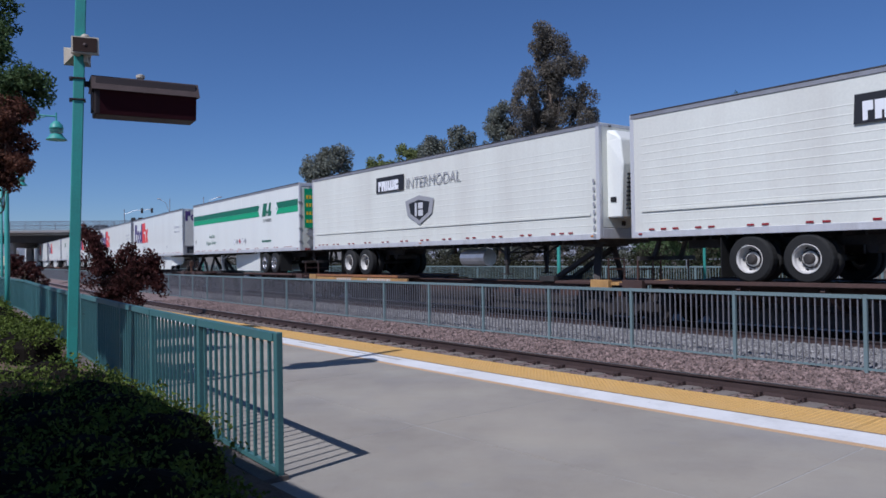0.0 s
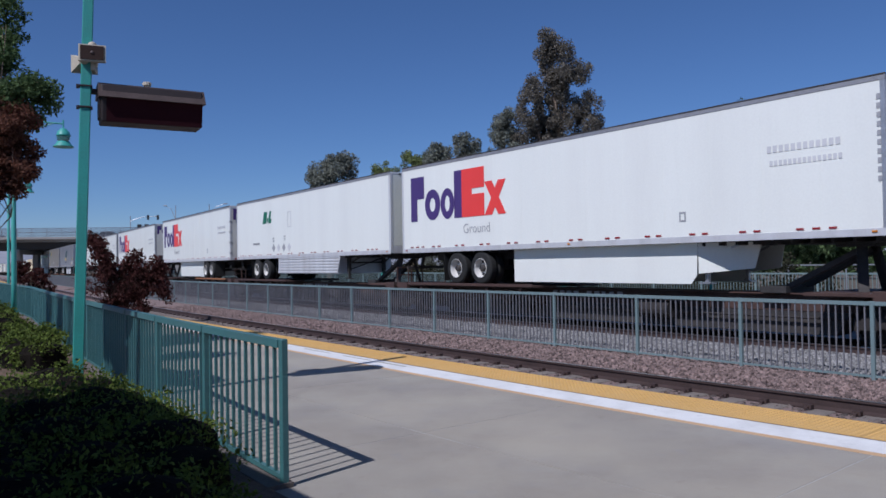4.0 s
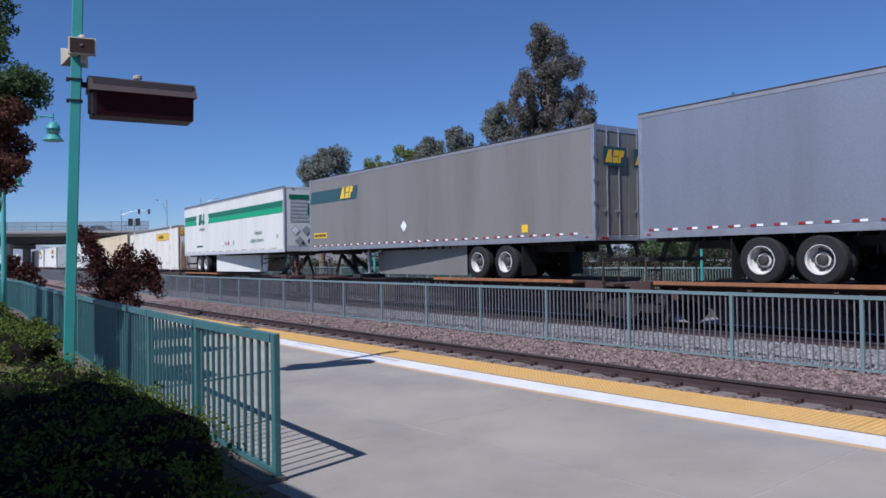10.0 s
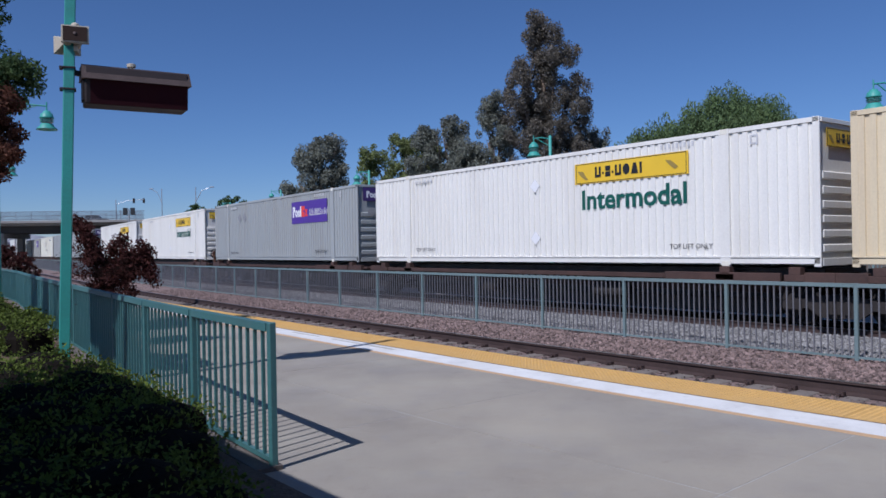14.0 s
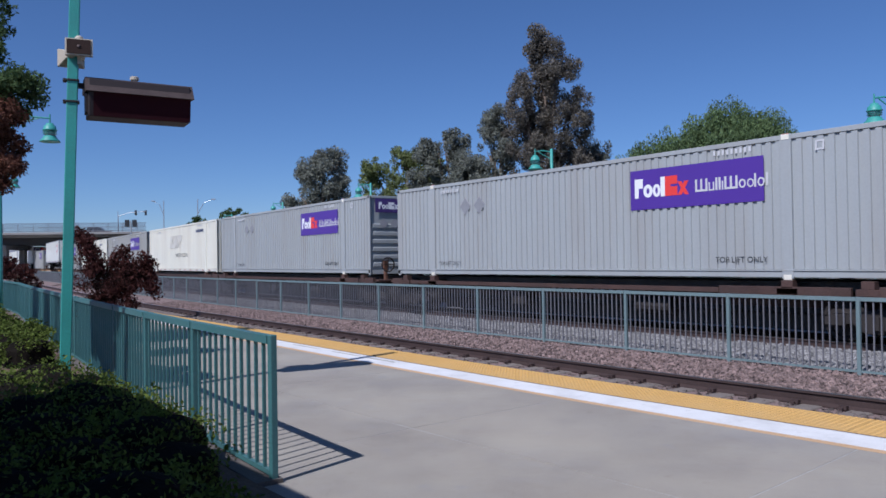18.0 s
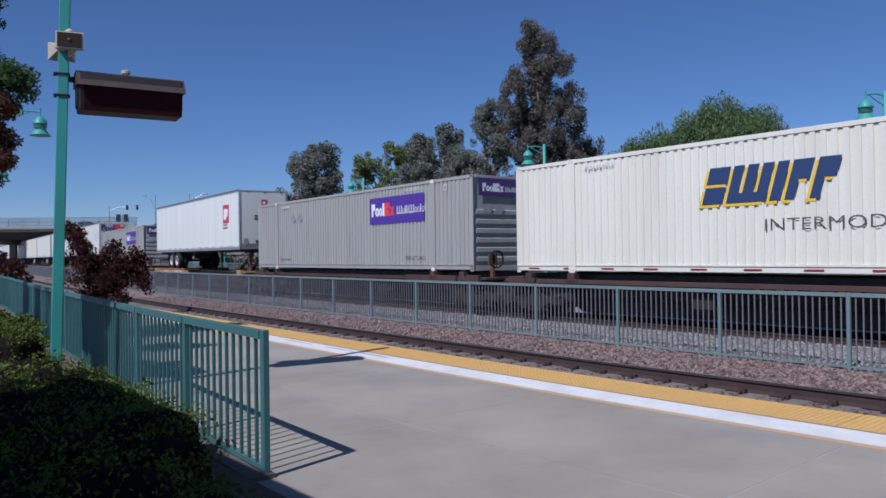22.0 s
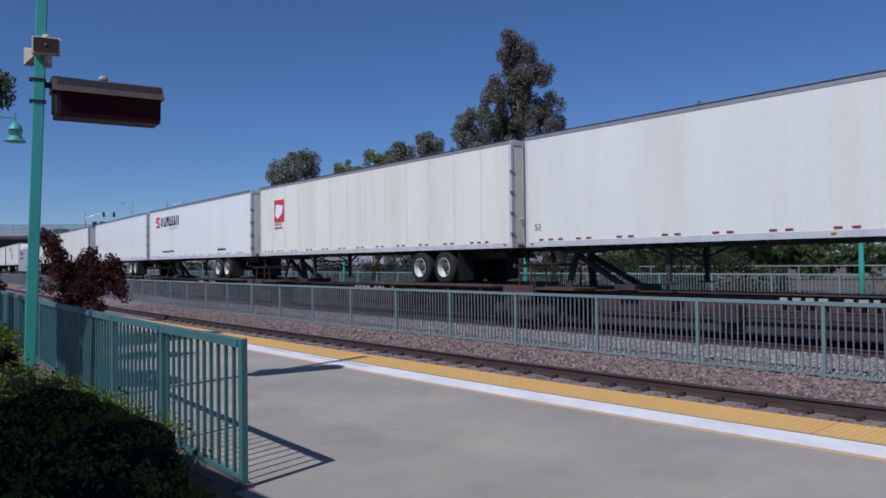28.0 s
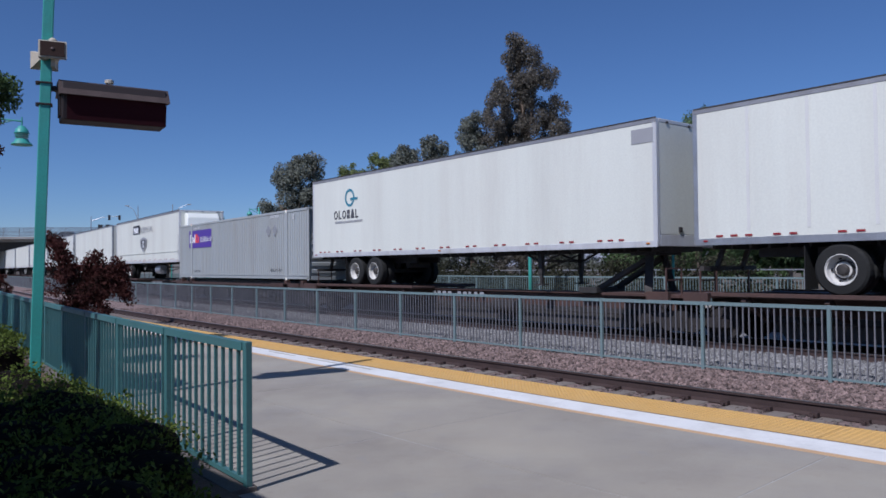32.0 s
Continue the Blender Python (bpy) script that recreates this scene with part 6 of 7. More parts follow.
def lone_green_mark(t):
    s = Side(t, 16.15, -HW, TRB, 0.009)
    s.put("name_mark", shapes("RqL", 0.58, GREEND, 0.06, 0.3, 0.34), 3.70, 3.68, label="dark green slanted name mark in plain figures")
    s.put("hatch_outline", blocks((0.55,), (1.0,), 0.7, PALE, 0, 0, 0.06), 6.8, 3.4)
    for k in range(4):
        s.put("placard", diamond(0.2, GREYV if k % 2 == 0 else PALE), 5.1 + 0.62 * k, 2.45)
    s.put("code_mark", blocks((0.9,), (1,), 0.2, GREYV, 0, 0, 0.2), 5.0, 2.75)
    s.put("code_mark", blocks((0.9,), (1,), 0.2, GREYV, 0, 0, 0.2), 6.35, 2.8)
    s.put("text_line", blocks([0.7] * 9, [1] * 9, 0.10, GREYV, 0.3), 2.4, 2.66)


def number53(t, u=0.34):
    Side(t, 16.15, -HW, TRB, 0.009).put("lettering", words("53", 0.17, GREYK), u, 2.40)


def nose_tag(t):
    """A small dark emblem and lines of print on a front wall."""
    e = End(t, 16.15, 0, TRB, 0.012)
    e.put("emblem", shapes("P", 0.8, GREYK), 1.28, 4.02, label="small dark emblem")
    e.put("text_line", blocks([0.6] * 9, [1] * 9, 0.12, GREYK, 0.35), 1.02, 3.98)
    e.put("text_line", blocks([0.6] * 6, [1] * 6, 0.10, GREYV, 0.35), 1.15, 3.80)
    e.put("text_line", blocks([0.6] * 6, [1] * 6, 0.10, PALE, 0.35), 1.35, 2.95)
    e.put("label_plate", panel(0.2, 0.3, GREYV), 1.9, 2.55)


# kind, skin, options, marks
WT = "white dry-van semi-trailer riding on a rail car"
FX = dict(label="white dry-van semi-trailer with purple and red name marks", skin=WHITE, skirt=(5.6, 11.9), ribs="fine", endcol=NOSEW, post=ALU)
UNITS = [
    (-3.58, "T", dict(label="white ribbed refrigerated semi-trailer with black name mark", skin=WHITE2, ribs="rows", reefer=True), shield_marks),
    (-20.94, "T", dict(label="white ribbed refrigerated semi-trailer with black name mark and shield", skin=WHITE2, ribs="rows", reefer=True), shield_marks),
    (-38.77, "T", dict(label="white semi-trailer with two green stripes, doors leading", skin=WHITE, nose=-1, ribs="fine", rim=RIMA, skirt=(5.5, 10.5), lean=0.5), green_stripes),
    (-57.71, "T", FX, purple_red_marks),
    (-75.05, "T", FX, purple_red_marks),
    (-92.19, "T", FX, purple_red_marks),
    (-109.45, "T", dict(label="white semi-trailer with a ribbed aluminium drop belly", skin=WHITE, ribs=None, belt=True, axles=(2.80, 4.05)), lone_green_mark),
    (-127.08, "T", dict(FX, nose=-1, axles=(3.75, 4.98), skirt=(6.15, 11.9)), lambda t: purple_red_marks(t, True)),
    (-146.10, "T", FX, purple_red_marks),
    (-163.39, "T", FX, purple_red_marks),
    (-178.88, "T", dict(label="short plain white semi-trailer with rounded steel nose", skin=WHITE, ribs=None, length=14.63, rim=RIMA, axles=(2.35, 3.56)), None),
    (-197.88, "T", dict(label="grey semi-trailer with dark teal name mark and yellow bar", skin=GREYT, ribs=None, rail=ALU, skirt=(5.75, 11.2), lean=0.02, pale=True, skirt_skin=SKIRTG), teal_marks),
    (-215.66, "T", dict(label="dirty grey semi-trailer with a dark stripe, doors leading", skin=GREYD, nose=-1, ribs="fine", rail=ALU, skirt=(5.6, 11.8), lean=0.5, axles=(3.51, 4.80), pale=True), dark_stripe_marks),
    (-234.80, "T", dict(label="white semi-trailer with two green stripes, front wall leading", skin=WHITE2, ribs="posts", skirt=(5.6, 12.1), lean=0.55), lambda t: green_stripes(t, True)),
    (-252.78, "C", dict(label="dusty white panelled freight container with yellow plate", skin=WHITE3, kind="flat", end="plain", endcol=RUSTW, frame_paint=RUSTF), lambda t: yellow_plate_marks(t, True)),
    (-270.13, "C", dict(label="beige corrugated freight container with rusty end", skin=BEIGE, end="ribs", endcol=RUST), None),
    (-286.99, "C", dict(label="white corrugated freight container with yellow plate", skin=WHITEC), yellow_plate_marks),
    (-304.79, "C", dict(label="grey corrugated freight container with purple plate", skin=GREYC), purple_plate_marks),
    (-323.17, "C", dict(label="white corrugated freight container with yellow plate", skin=WHITEC), yellow_plate_marks),
    (-341.72, "C", dict(label="white corrugated freight container with yellow plate", skin=WHITEC), yellow_plate_marks),
    (-362.57, "C", dict(label="grey corrugated freight container with purple plate", skin=GREYC), purple_plate_marks),
    (-380.94, "C", dict(label="grey corrugated freight container with purple plate", skin=GREYC), purple_plate_marks),
    (-398.21, "C", dict(label="white corrugated freight container with worn name mark", skin=CREAM, end="ribs"), lambda t: navy_marks(t, True)),
    (-415.60, "C", dict(label="weathered grey corrugated freight container with worn purple plate", skin=GREYW), lambda t: purple_plate_marks(t, True)),
    (-432.68, "C", dict(label="cream corrugated freight container with navy name mark", skin=CREAM, end="ribs"), lambda t: navy_marks(t, False)),
    (-451.00, "C", dict(label="weathered grey corrugated freight container with purple plate", skin=GREYW), purple_plate_marks),
    (-469.98, "T", dict(label="white semi-trailer with a crimson emblem, front wall leading", skin=WHITE, ribs="posts", rail=ALU, axles=(3.55, 4.78)), lambda t: arrow(t, 13.7, True)),
    (-490.40, "C", dict(label="weathered grey corrugated freight container with worn purple plate", skin=GREYW), lambda t: purple_plate_marks(t, True)),
    (-508.58, "T", dict(FX, nose=-1, skirt=(5.6, 11.75), lean=0.02), lambda t: purple_red_marks(t, True)),
    (-527.91, "T", dict(label="white semi-trailer with crimson and black name mark", skin=WHITE, ribs="fine"), lambda t: crimson_black_marks(t, 10.2)),
    (-545.82, "T", dict(label="plain white semi-trailer, doors leading", skin=WHITE2, nose=-1, ribs="fine"), number53),
    (-562.72, "T", dict(label="cream-stained semi-trailer with a crimson emblem, doors leading", skin=CREAM, nose=-1, ribs="posts"), lambda t: arrow(t, 1.48, False)),
    (-580.12, "T", dict(label="white semi-trailer with crimson and black name mark, doors leading", skin=WHITE, nose=-1, ribs="fine"), lambda t: crimson_black_marks(t, 1.25)),
    (-597.31, "T", dict(label="plain white semi-trailer, doors leading", skin=WHITE, nose=-1, ribs="fine"), number53),
    (-616.53, "T", dict(label="plain white semi-trailer with panel posts, front wall leading", skin=WHITE2, ribs="posts", rail=ALU, endcol=NOSEW, post=NOSEG), nose_tag),
    (-633.82, "T", dict(label="white semi-trailer with blue ring emblem and grey corner", skin=WHITE2, ribs=None), globe),
    (-650.66, "C", dict(label="grey corrugated freight container with purple plate", skin=GREYC), lambda t: purple_plate_marks(t, False, -8.5)),
    (-667.15, "T", dict(label="white ribbed refrigerated semi-trailer with grey shield", skin=WHITE2, ribs="rows", reefer=True), shield_marks),
    (-684.99, "T", dict(label=WT, skin=WHITE2), None),
    (-702.59, "T", dict(label=WT, skin=WHITE, nose=-1), None),
    (-720.19, "T", dict(label=WT, skin=WHITE), None),
    (-737.79, "T", dict(label=WT, skin=WHITE2, nose=-1), None),
    (-755.39, "T", dict(label=WT, skin=WHITE), None),
    (-772.99, "T", dict(label=WT, skin=WHITE2), None),
    (-790.59, "T", dict(label=WT, skin=WHITE), None),
]
TRAIN = []
for i, (s0, kind, opt, marks) in enumerate(UNITS):
    ln = opt.get("length", 16.15)
    if kind == "T":
        cargo = trailer(**opt)
    else:
        cargo = container(**opt)
        if marks is None:
            sd, en = cont_marks(cargo)
            sd.put("placard", diamond(0.24, GREYV), 8.2, 1.66)
            sd.put("label_plate", panel(0.3, 0.13, ORANGE), 14.42, 1.48)
            sd.put("lettering", words("53", 0.14, BLACK), 15.4, 1.45)
    if marks:
        marks(cargo)
    s_next = UNITS[i + 1][0] + UNITS[i + 1][2].get("length", 16.15) if i + 1 < len(UNITS) else s0 - 1.5
    s_prev = UNITS[i - 1][0] if i else s0 + ln + 1.5
    yellow = 26 <= i <= 29 or i == 1
    car = spine_car(SPINE, SPINEY if yellow else SPINE, "trailer" if kind == "T" else "container", opt.get("nose", 1), s0 - s_next, s_prev - s0 - ln, yellow or 7 <= i <= 13)
    TRAIN.append((s0 + ln / 2, ln, cargo, TRB if kind == "T" else CB, car))


def run(t):
    return 0.10 + 19.5665 * t - 0.01035 * t * t


def chord(mid, half, z):
    """The pose of a stiff body that rides the track with both ends."""
    p, q = along2(mid - half, T2), along2(mid + half, T2)
    d = q - p
    c = (p + q) / 2
    return Matrix.Translation((c.x, c.y, z)) @ Matrix.Rotation(math.atan2(d.y, d.x), 4, "Z")


def motions():
    for mid, ln, cargo, z, car in TRAIN:
        rows, t = [], 0.0
        while t < 32.01:
            rows.append(t)
            near = -110 < mid + run(t) < 40
            t = round(t + (0.5 if near else 1.0), 3)
        if rows[-1] < 31.99:
            rows.append(32.0)
        walk(cargo, [(t, chord(mid + run(t), ln / 2 - 1, z)) for t in rows])
        walk(car, [(t, chord(mid + run(t), ln / 2 - 1, TOR)) for t in rows])


# ---- overpass ----
def overpass():
    root = thing("overpass", "concrete road bridge with steel railing over the tracks", "bridge")
    p, q = Vector((-130, 120, -0.55)), Vector((-50.0, 130.5, -0.55))
    d = (q - p).normalized()
    nrm = Vector((-d.y, d.x, 0))
    ln = (q - p).length
    m = Matrix.Translation(p) @ Matrix.Rotation(math.atan2(d.y, d.x), 4, "Z")
    part("deck", Build().box(0, ln, 1.2, 14, 6.9, 7.4).mesh("deck", BRIDGE, 0.03), root, m)
    part("fascia", Build().box(0, ln, -0.3, 1.19, 7.3, 7.72).mesh("fascia", BRIDGE, 0.03), root, m)
    for y in (2.2, 7.0, 11.8):
        part("girder", Build().box(0, ln, y, y + 0.8, 5.7, 6.9).mesh("girder", GIRD), root, m)
    for x in (20.0, 56.0):
        part("pier_cap", Build().box(x, x + 1.4, 1.5, 13, 4.9, 5.69).mesh("pier_cap", BRIDGE, 0.05), root, m)
        for y in (2.4, 10.0):
            part("pier", Build().box(x + 0.2, x + 1.2, y, y + 1.2, -0.6, 4.9).mesh("pier", BRIDGE, 0.05), root, m)
    part("abutment", Build().box(ln, ln + 40, -0.3, 14, -0.6, 7.4).mesh("abutment", BRIDGE), root, m)
    for k in range(int(ln / 2.4) + 1):
        part("railing_post", shared("bpost", lambda: Build().box(-0.05, 0.05, 0.0, 0.1, 7.72, 9.25).mesh("railing_post", RAILB)), root, m @ Matrix.Translation((k * 2.4, 0, 0)))
    rl_ = Build()
    for z in (9.21, 8.5, 7.9):
        rl_.box(0, ln, 0.01, 0.09, z - 0.04, z + 0.04)
    for k in range(int(ln / 0.16)):
        rl_.box(k * 0.16 - 0.03, k * 0.16 + 0.03, 0.03, 0.06, 7.8, 9.15)
    tagged(part("railing", rl_.mesh("railing", RAILB), root, m), "pale steel railing", kind="stuff")
    return m, ln


BM, BL = overpass()


def car_on(m, paint, label):
    root = thing("car", label, "car", "cars on the overpass", m=m)
    part("body", Build().poly([(-2.2, 0.35), (2.2, 0.35), (2.25, 0.75), (1.3, 0.92), (-1.9, 0.95), (-2.25, 0.8)], -0.85, 0.85).mesh("body", paint, 0.05), root)
    part("cabin", Build().poly([(-1.7, 0.94), (1.2, 0.92), (0.55, 1.42), (-1.2, 1.45)], -0.72, 0.72).mesh("cabin", GLASS, 0.04), root)
    part("roof", Build().box(-1.15, 0.5, -0.7, 0.7, 1.43, 1.48).mesh("roof", paint, 0.02), root)
    for x in (-1.4, 1.4):
        for y in (-0.8, 0.8):
            part("wheel", shared("carwheel", lambda: Build().lathe([(0.0, -0.1), (0.32, -0.1), (0.32, 0.1), (0.0, 0.1)], 14, axis="y").mesh("wheel", TYRE)), root, Matrix.Translation((x, y, 0.32)))
    return root


CARP = [mat("dark_car_paint", (0.03, 0.03, 0.035), 0.3, coat=0.5), mat("silver_car_paint", (0.4, 0.41, 0.42), 0.35, 0.5)]
for i, (x, c) in enumerate(((52.0, 0), (70.5, 0))):
    car_on(BM @ Matrix.Translation((x, 3.0 + (i % 2) * 4, 7.4)), CARP[c], "dark sedan on the overpass" if c == 0 else "silver sedan on the overpass")


def mast(m, h, reach, label):
    root = thing("street_light", label, "street light", "street lights by the overpass", m=m)
    part("pole", Build().tube([(0, 0, 0), (0, 0, h)], [0.12, 0.07], 8).mesh("pole", STEEL), root)
    part("arm", Build().tube([(0, 0, h * 0.80), (reach * 0.4, 0, h * 0.95), (reach, 0, h)], [0.06, 0.05, 0.04], 8).mesh("arm", STEEL), root)
    part("head", Build().box(reach - 0.2, reach + 0.5, -0.15, 0.15, h - 0.12, h + 0.06).mesh("head", STEEL, 0.03), root)
    return root


sig = mast(BM @ Matrix.Translation((72.5, 13, 7.4)), 4.6, 4.6, "traffic signal mast arm over the bridge road")
for x in (3.2, 5.0):
    part("signal_head", Build().box(x - 0.18, x + 0.18, -0.15, 0.15, 3.9, 4.8).mesh("signal_head", BLACK), sig)
mast(Matrix.Translation((-41.0, 130.0, 0)), 12.5, 2.6, "tall grey street light")
mast(Matrix.Translation((-54.0, 150.0, 0)), 14.0, -2.2, "tall grey street light")
st = thing("rail_signal", "railway signal mast with two dark heads", "signal", m=Matrix.Translation((-45.8, 113.5, -0.5)))
part("mast", Build().tube([(0, 0, 0), (0, 0, 8.6)], [0.09, 0.09], 8).mesh("mast", STEEL), st)
for x in (-0.55, 0.55):
    part("signal_head", Build().box(x - 0.3, x + 0.3, -0.1, 0.15, 7.6, 8.7).mesh("signal_head", BLACK), st)
part("bracket", Build().box(-0.6, 0.6, -0.04, 0.04, 7.3, 7.4).mesh("bracket", STEEL), st)


# ---- trees ----
def leaves(clumps, n, size, rng, droop=0.0, flat=0.4):
    """Small leaf blades strewn in clumps: (centre, radii) each."""
    w = np.array([r[0] * r[1] * r[2] for _, r in clumps]) ** 0.72
    pick = rng.choice(len(clumps), n, p=w / w.sum())
    c = np.array([k[0] for k in clumps])[pick]
    r = np.array([k[1] for k in clumps])[pick]
    d = rng.normal(size=(n, 3))
    d /= np.linalg.norm(d, axis=1)[:, None]
    p = c + d * r * (rng.random((n, 1)) ** 0.42)
    a = rng.normal(size=(n, 3))
    a[:, 2] -= droop
    a /= np.linalg.norm(a, axis=1)[:, None]
    b = np.cross(a, rng.normal(size=(n, 3)))
    b /= np.linalg.norm(b, axis=1)[:, None]
    s = size * (0.6 + 0.8 * rng.random((n, 1)))
    q = np.stack([p - a * s, p + b * s * flat, p + a * s, p - b * s * flat], 1).reshape(-1, 3)
    return q


def leaf_mesh(name, q, m):
    me = bpy.data.meshes.new(name)
    n = len(q) // 4
    me.from_pydata(q.tolist(), [], np.arange(n * 4).reshape(n, 4).tolist())
    me.materials.append(m)
    return me


def tree(name, label, x, y, height, lobes, m, n, size, seed, trunk=0.25, base=-0.6, droop=0.0, flat=0.4, puff=0.5, stems=1, category="tree", dens=0, bark=None):
    """lobes: (dx, dy, z, radius across, radius up) of the crown, broken up into small clumps."""
    rng = np.random.default_rng(seed)
    root = thing(name, label, category, m=Matrix.Translation((x, y, base)))
    clumps = []
    for dx, dy, z, ra, ru in lobes:
        k = max(5, int(dens * ra * ra * ru)) if dens else max(26, int(15 * (ra * ra * ru) ** 0.5))
        for _ in range(k):
            d = rng.normal(size=3)
            d /= np.linalg.norm(d)
            d *= rng.random() ** 0.4
            rr = puff * (0.5 + 0.8 * rng.random())
            clumps.append(((dx + d[0] * ra, dy + d[1] * ra, z - base + d[2] * ru), (rr, rr, rr * (0.8 + 0.6 * droop))))
    b = Build()
    for st_ in range(stems):
        ox = (st_ - (stems - 1) / 2) * trunk * 2
        top = max(l[2] for l in lobes) - base
        pts = [(ox * (1 + 2 * k) + 0.25 * math.sin(1.7 * k + seed) * k * 0.5, 0.2 * math.cos(2.1 * k) * k * 0.4, top * 0.8 * k / 4) for k in range(5)]
        b.tube(pts, [trunk * (1.25 - 0.24 * k) for k in range(5)], 9)
        for dx, dy, z, ra, ru in lobes:
            s = pts[2 if z - base > top * 0.55 else 1]
            e = (dx, dy, z - base)
            mid = tuple((s[i] + e[i]) / 2 + (0.3 * rng.normal() if i < 2 else 0.15) for i in range(3))
            b.tube([s, mid, e], [trunk * 0.55, trunk * 0.35, trunk * 0.12], 6)
            for _ in range(4):
                d = rng.normal(size=3)
                d /= np.linalg.norm(d)
                b.tube([mid, (e[0] + d[0] * ra * 0.8, e[1] + d[1] * ra * 0.8, e[2] + d[2] * ru * 0.8)], [trunk * 0.2, trunk * 0.05], 5)
    part("trunk", b.mesh("trunk", bark or BARK, smooth=True), root)
    tagged(part("crown", leaf_mesh("crown", leaves(clumps, n, size, rng, droop, flat), m), root), kind="stuff")
    return root


EUC = "tall ragged eucalyptus tree with brownish foliage"
tree("tree", EUC, 8.6, 59.0, 20, [(0.1, 0, 15.0, 0.9, 1.8), (0.1, 0, 12.4, 1.1, 2.2), (0.4, 0, 9.8, 2.2, 2.4), (-0.6, 0, 18.2, 1.1, 1.6), (0.9, 0, 16.4, 1.9, 2.2), (-2.0, 0, 14.0, 1.5, 1.9), (1.8, 0, 12.6, 2.0, 2.6), (-1.2, 0, 11.2, 2.0, 2.4), (2.4, 0, 9.0, 1.7, 2.6), (-0.4, 0, 8.0, 2.6, 2.6), (0.6, 0, 5.2, 2.8, 2.4), (0.2, 0, 2.4, 3.4, 2.4)], L_EUC, 95000, 0.10, 3, 0.22, droop=0.7, puff=0.5)
tree("tree", "grey-green eucalyptus beside a taller one", 4.8, 60.5, 14, [(-2.4, 0, 8.6, 1.5, 1.6), (-3.0, 0, 6.0, 1.8, 2.2), (-0.2, 0, 12.4, 1.0, 1.6), (0.4, 0, 10.2, 1.7, 2.0), (-0.5, 0, 7.6, 2.0, 2.4), (0.2, 0, 4.6, 2.4, 2.4), (0, 0, 2.2, 3.2, 2.2)], L_GREY, 52000, 0.105, 4, 0.3, droop=0.5)
tree("tree", "slim grey-green tree with thin top", 13.0, 60.0, 10, [(0, 0, 9.6, 0.9, 1.7), (0.3, 0, 6.8, 1.4, 2.2), (-0.6, 0, 4.2, 2.0, 2.2), (-1.0, 0, 2.0, 2.8, 2.2)], L_GREY, 24000, 0.105, 5, 0.22, droop=0.5)
tree("tree", "rounded dusky grey-green tree with dense crown", 0.8, 62.0, 12, [(0.6, 0, 10.6, 1.3, 1.6), (-1.3, 0, 10.0, 1.3, 1.5), (1.6, 0, 8.2, 1.8, 2.0), (-1.4, 0, 7.2, 2.0, 2.2), (0.2, 0, 4.6, 2.8, 2.4), (0.2, 0, 2.2, 3.2, 2.2)], L_GREY, 54000, 0.11, 6, 0.3, droop=0.3)
tree("tree", "broad olive-green tree with full crown", -3.0, 66.0, 11, [(0.4, 0, 10.2, 1.4, 1.4), (-2.2, 0, 9.0, 1.7, 1.4), (2.4, 0, 9.3, 1.6, 1.6), (0.6, 0, 7.0, 2.6, 2.2), (-2.4, 0, 5.4, 2.2, 2.2), (1.6, 0, 4.2, 2.6, 2.2)], L_OLIVE, 36000, 0.11, 7, 0.3)
tree("tree", "open-crowned grey-green eucalyptus tree", -9.2, 59.2, 11, [(0.9, 0, 9.2, 1.1, 1.2), (-0.6, 0, 8.6, 1.0, 1.2), (1.5, 0, 7.4, 0.9, 1.2), (-0.2, 0, 6.8, 1.7, 1.6), (-1.8, 0, 5.6, 1.1, 1.2), (0.4, 0, 4.4, 2.2, 1.8)], L_GREY, 28000, 0.105, 8, 0.26, droop=0.5)
tree("tree", "broad weeping pepper tree, bright green", 16.7, 44.0, 11, [(-4.9, 0, 6.3, 1.1, 1.2), (0.2, 0, 8.9, 1.3, 1.2), (-1.4, 0, 7.8, 1.2, 1.1), (-3.3, 0, 7.2, 1.3, 1.1), (2.9, 0, 8.0, 1.2, 1.2), (1.5, 0, 8.3, 1.2, 1.1), (0.4, 0, 6.8, 2.8, 2.0), (-3.4, 0, 5.6, 2.0, 2.2), (3.4, 0, 6.0, 1.8, 2.4), (4.6, 0, 3.8, 1.5, 2.0), (1.6, 0, 3.8, 2.4, 2.4), (-2.2, 0, 3.0, 2.6, 2.2)], L_PEPPER, 125000, 0.095, 9, 0.25, droop=1.6, flat=0.32, puff=0.6)
for k, (x, y, h, r) in enumerate(((-32.0, 119.0, 10.2, 2.4), (-37.5, 118.0, 9.0, 2.6), (-42.5, 117.0, 7.2, 2.2), (-27.5, 123.0, 8.6, 2.6), (23.5, 47.0, 4.4, 1.5))):
    tree("tree", "small rounded dark green tree far off", x, y, h, [(0, 0, h - r * 0.8, r, r * 0.75), (r * 0.6, 0, h - r * 1.5, r * 0.9, r * 0.7), (-r * 0.7, 0, h - r * 1.4, r * 0.8, r * 0.7)], L_GREEN, 5000, 0.22, 20 + k, 0.2)
for k in range(8):
    a = radians(16 + 3.1 * k)
    tree("tree", "low dark green tree along the far side of the lot", 86 * math.sin(a), 86 * math.cos(a), 3.8, [(0, 0, 2.5, 2.1, 1.0), (1.9, 0, 2.0, 1.7, 1.0), (-1.8, 0, 1.9, 1.8, 1.0), (0, 0, 0.8, 2.6, 0.9)], L_GREEN, 5000, 0.20, 60 + k, 0.12)
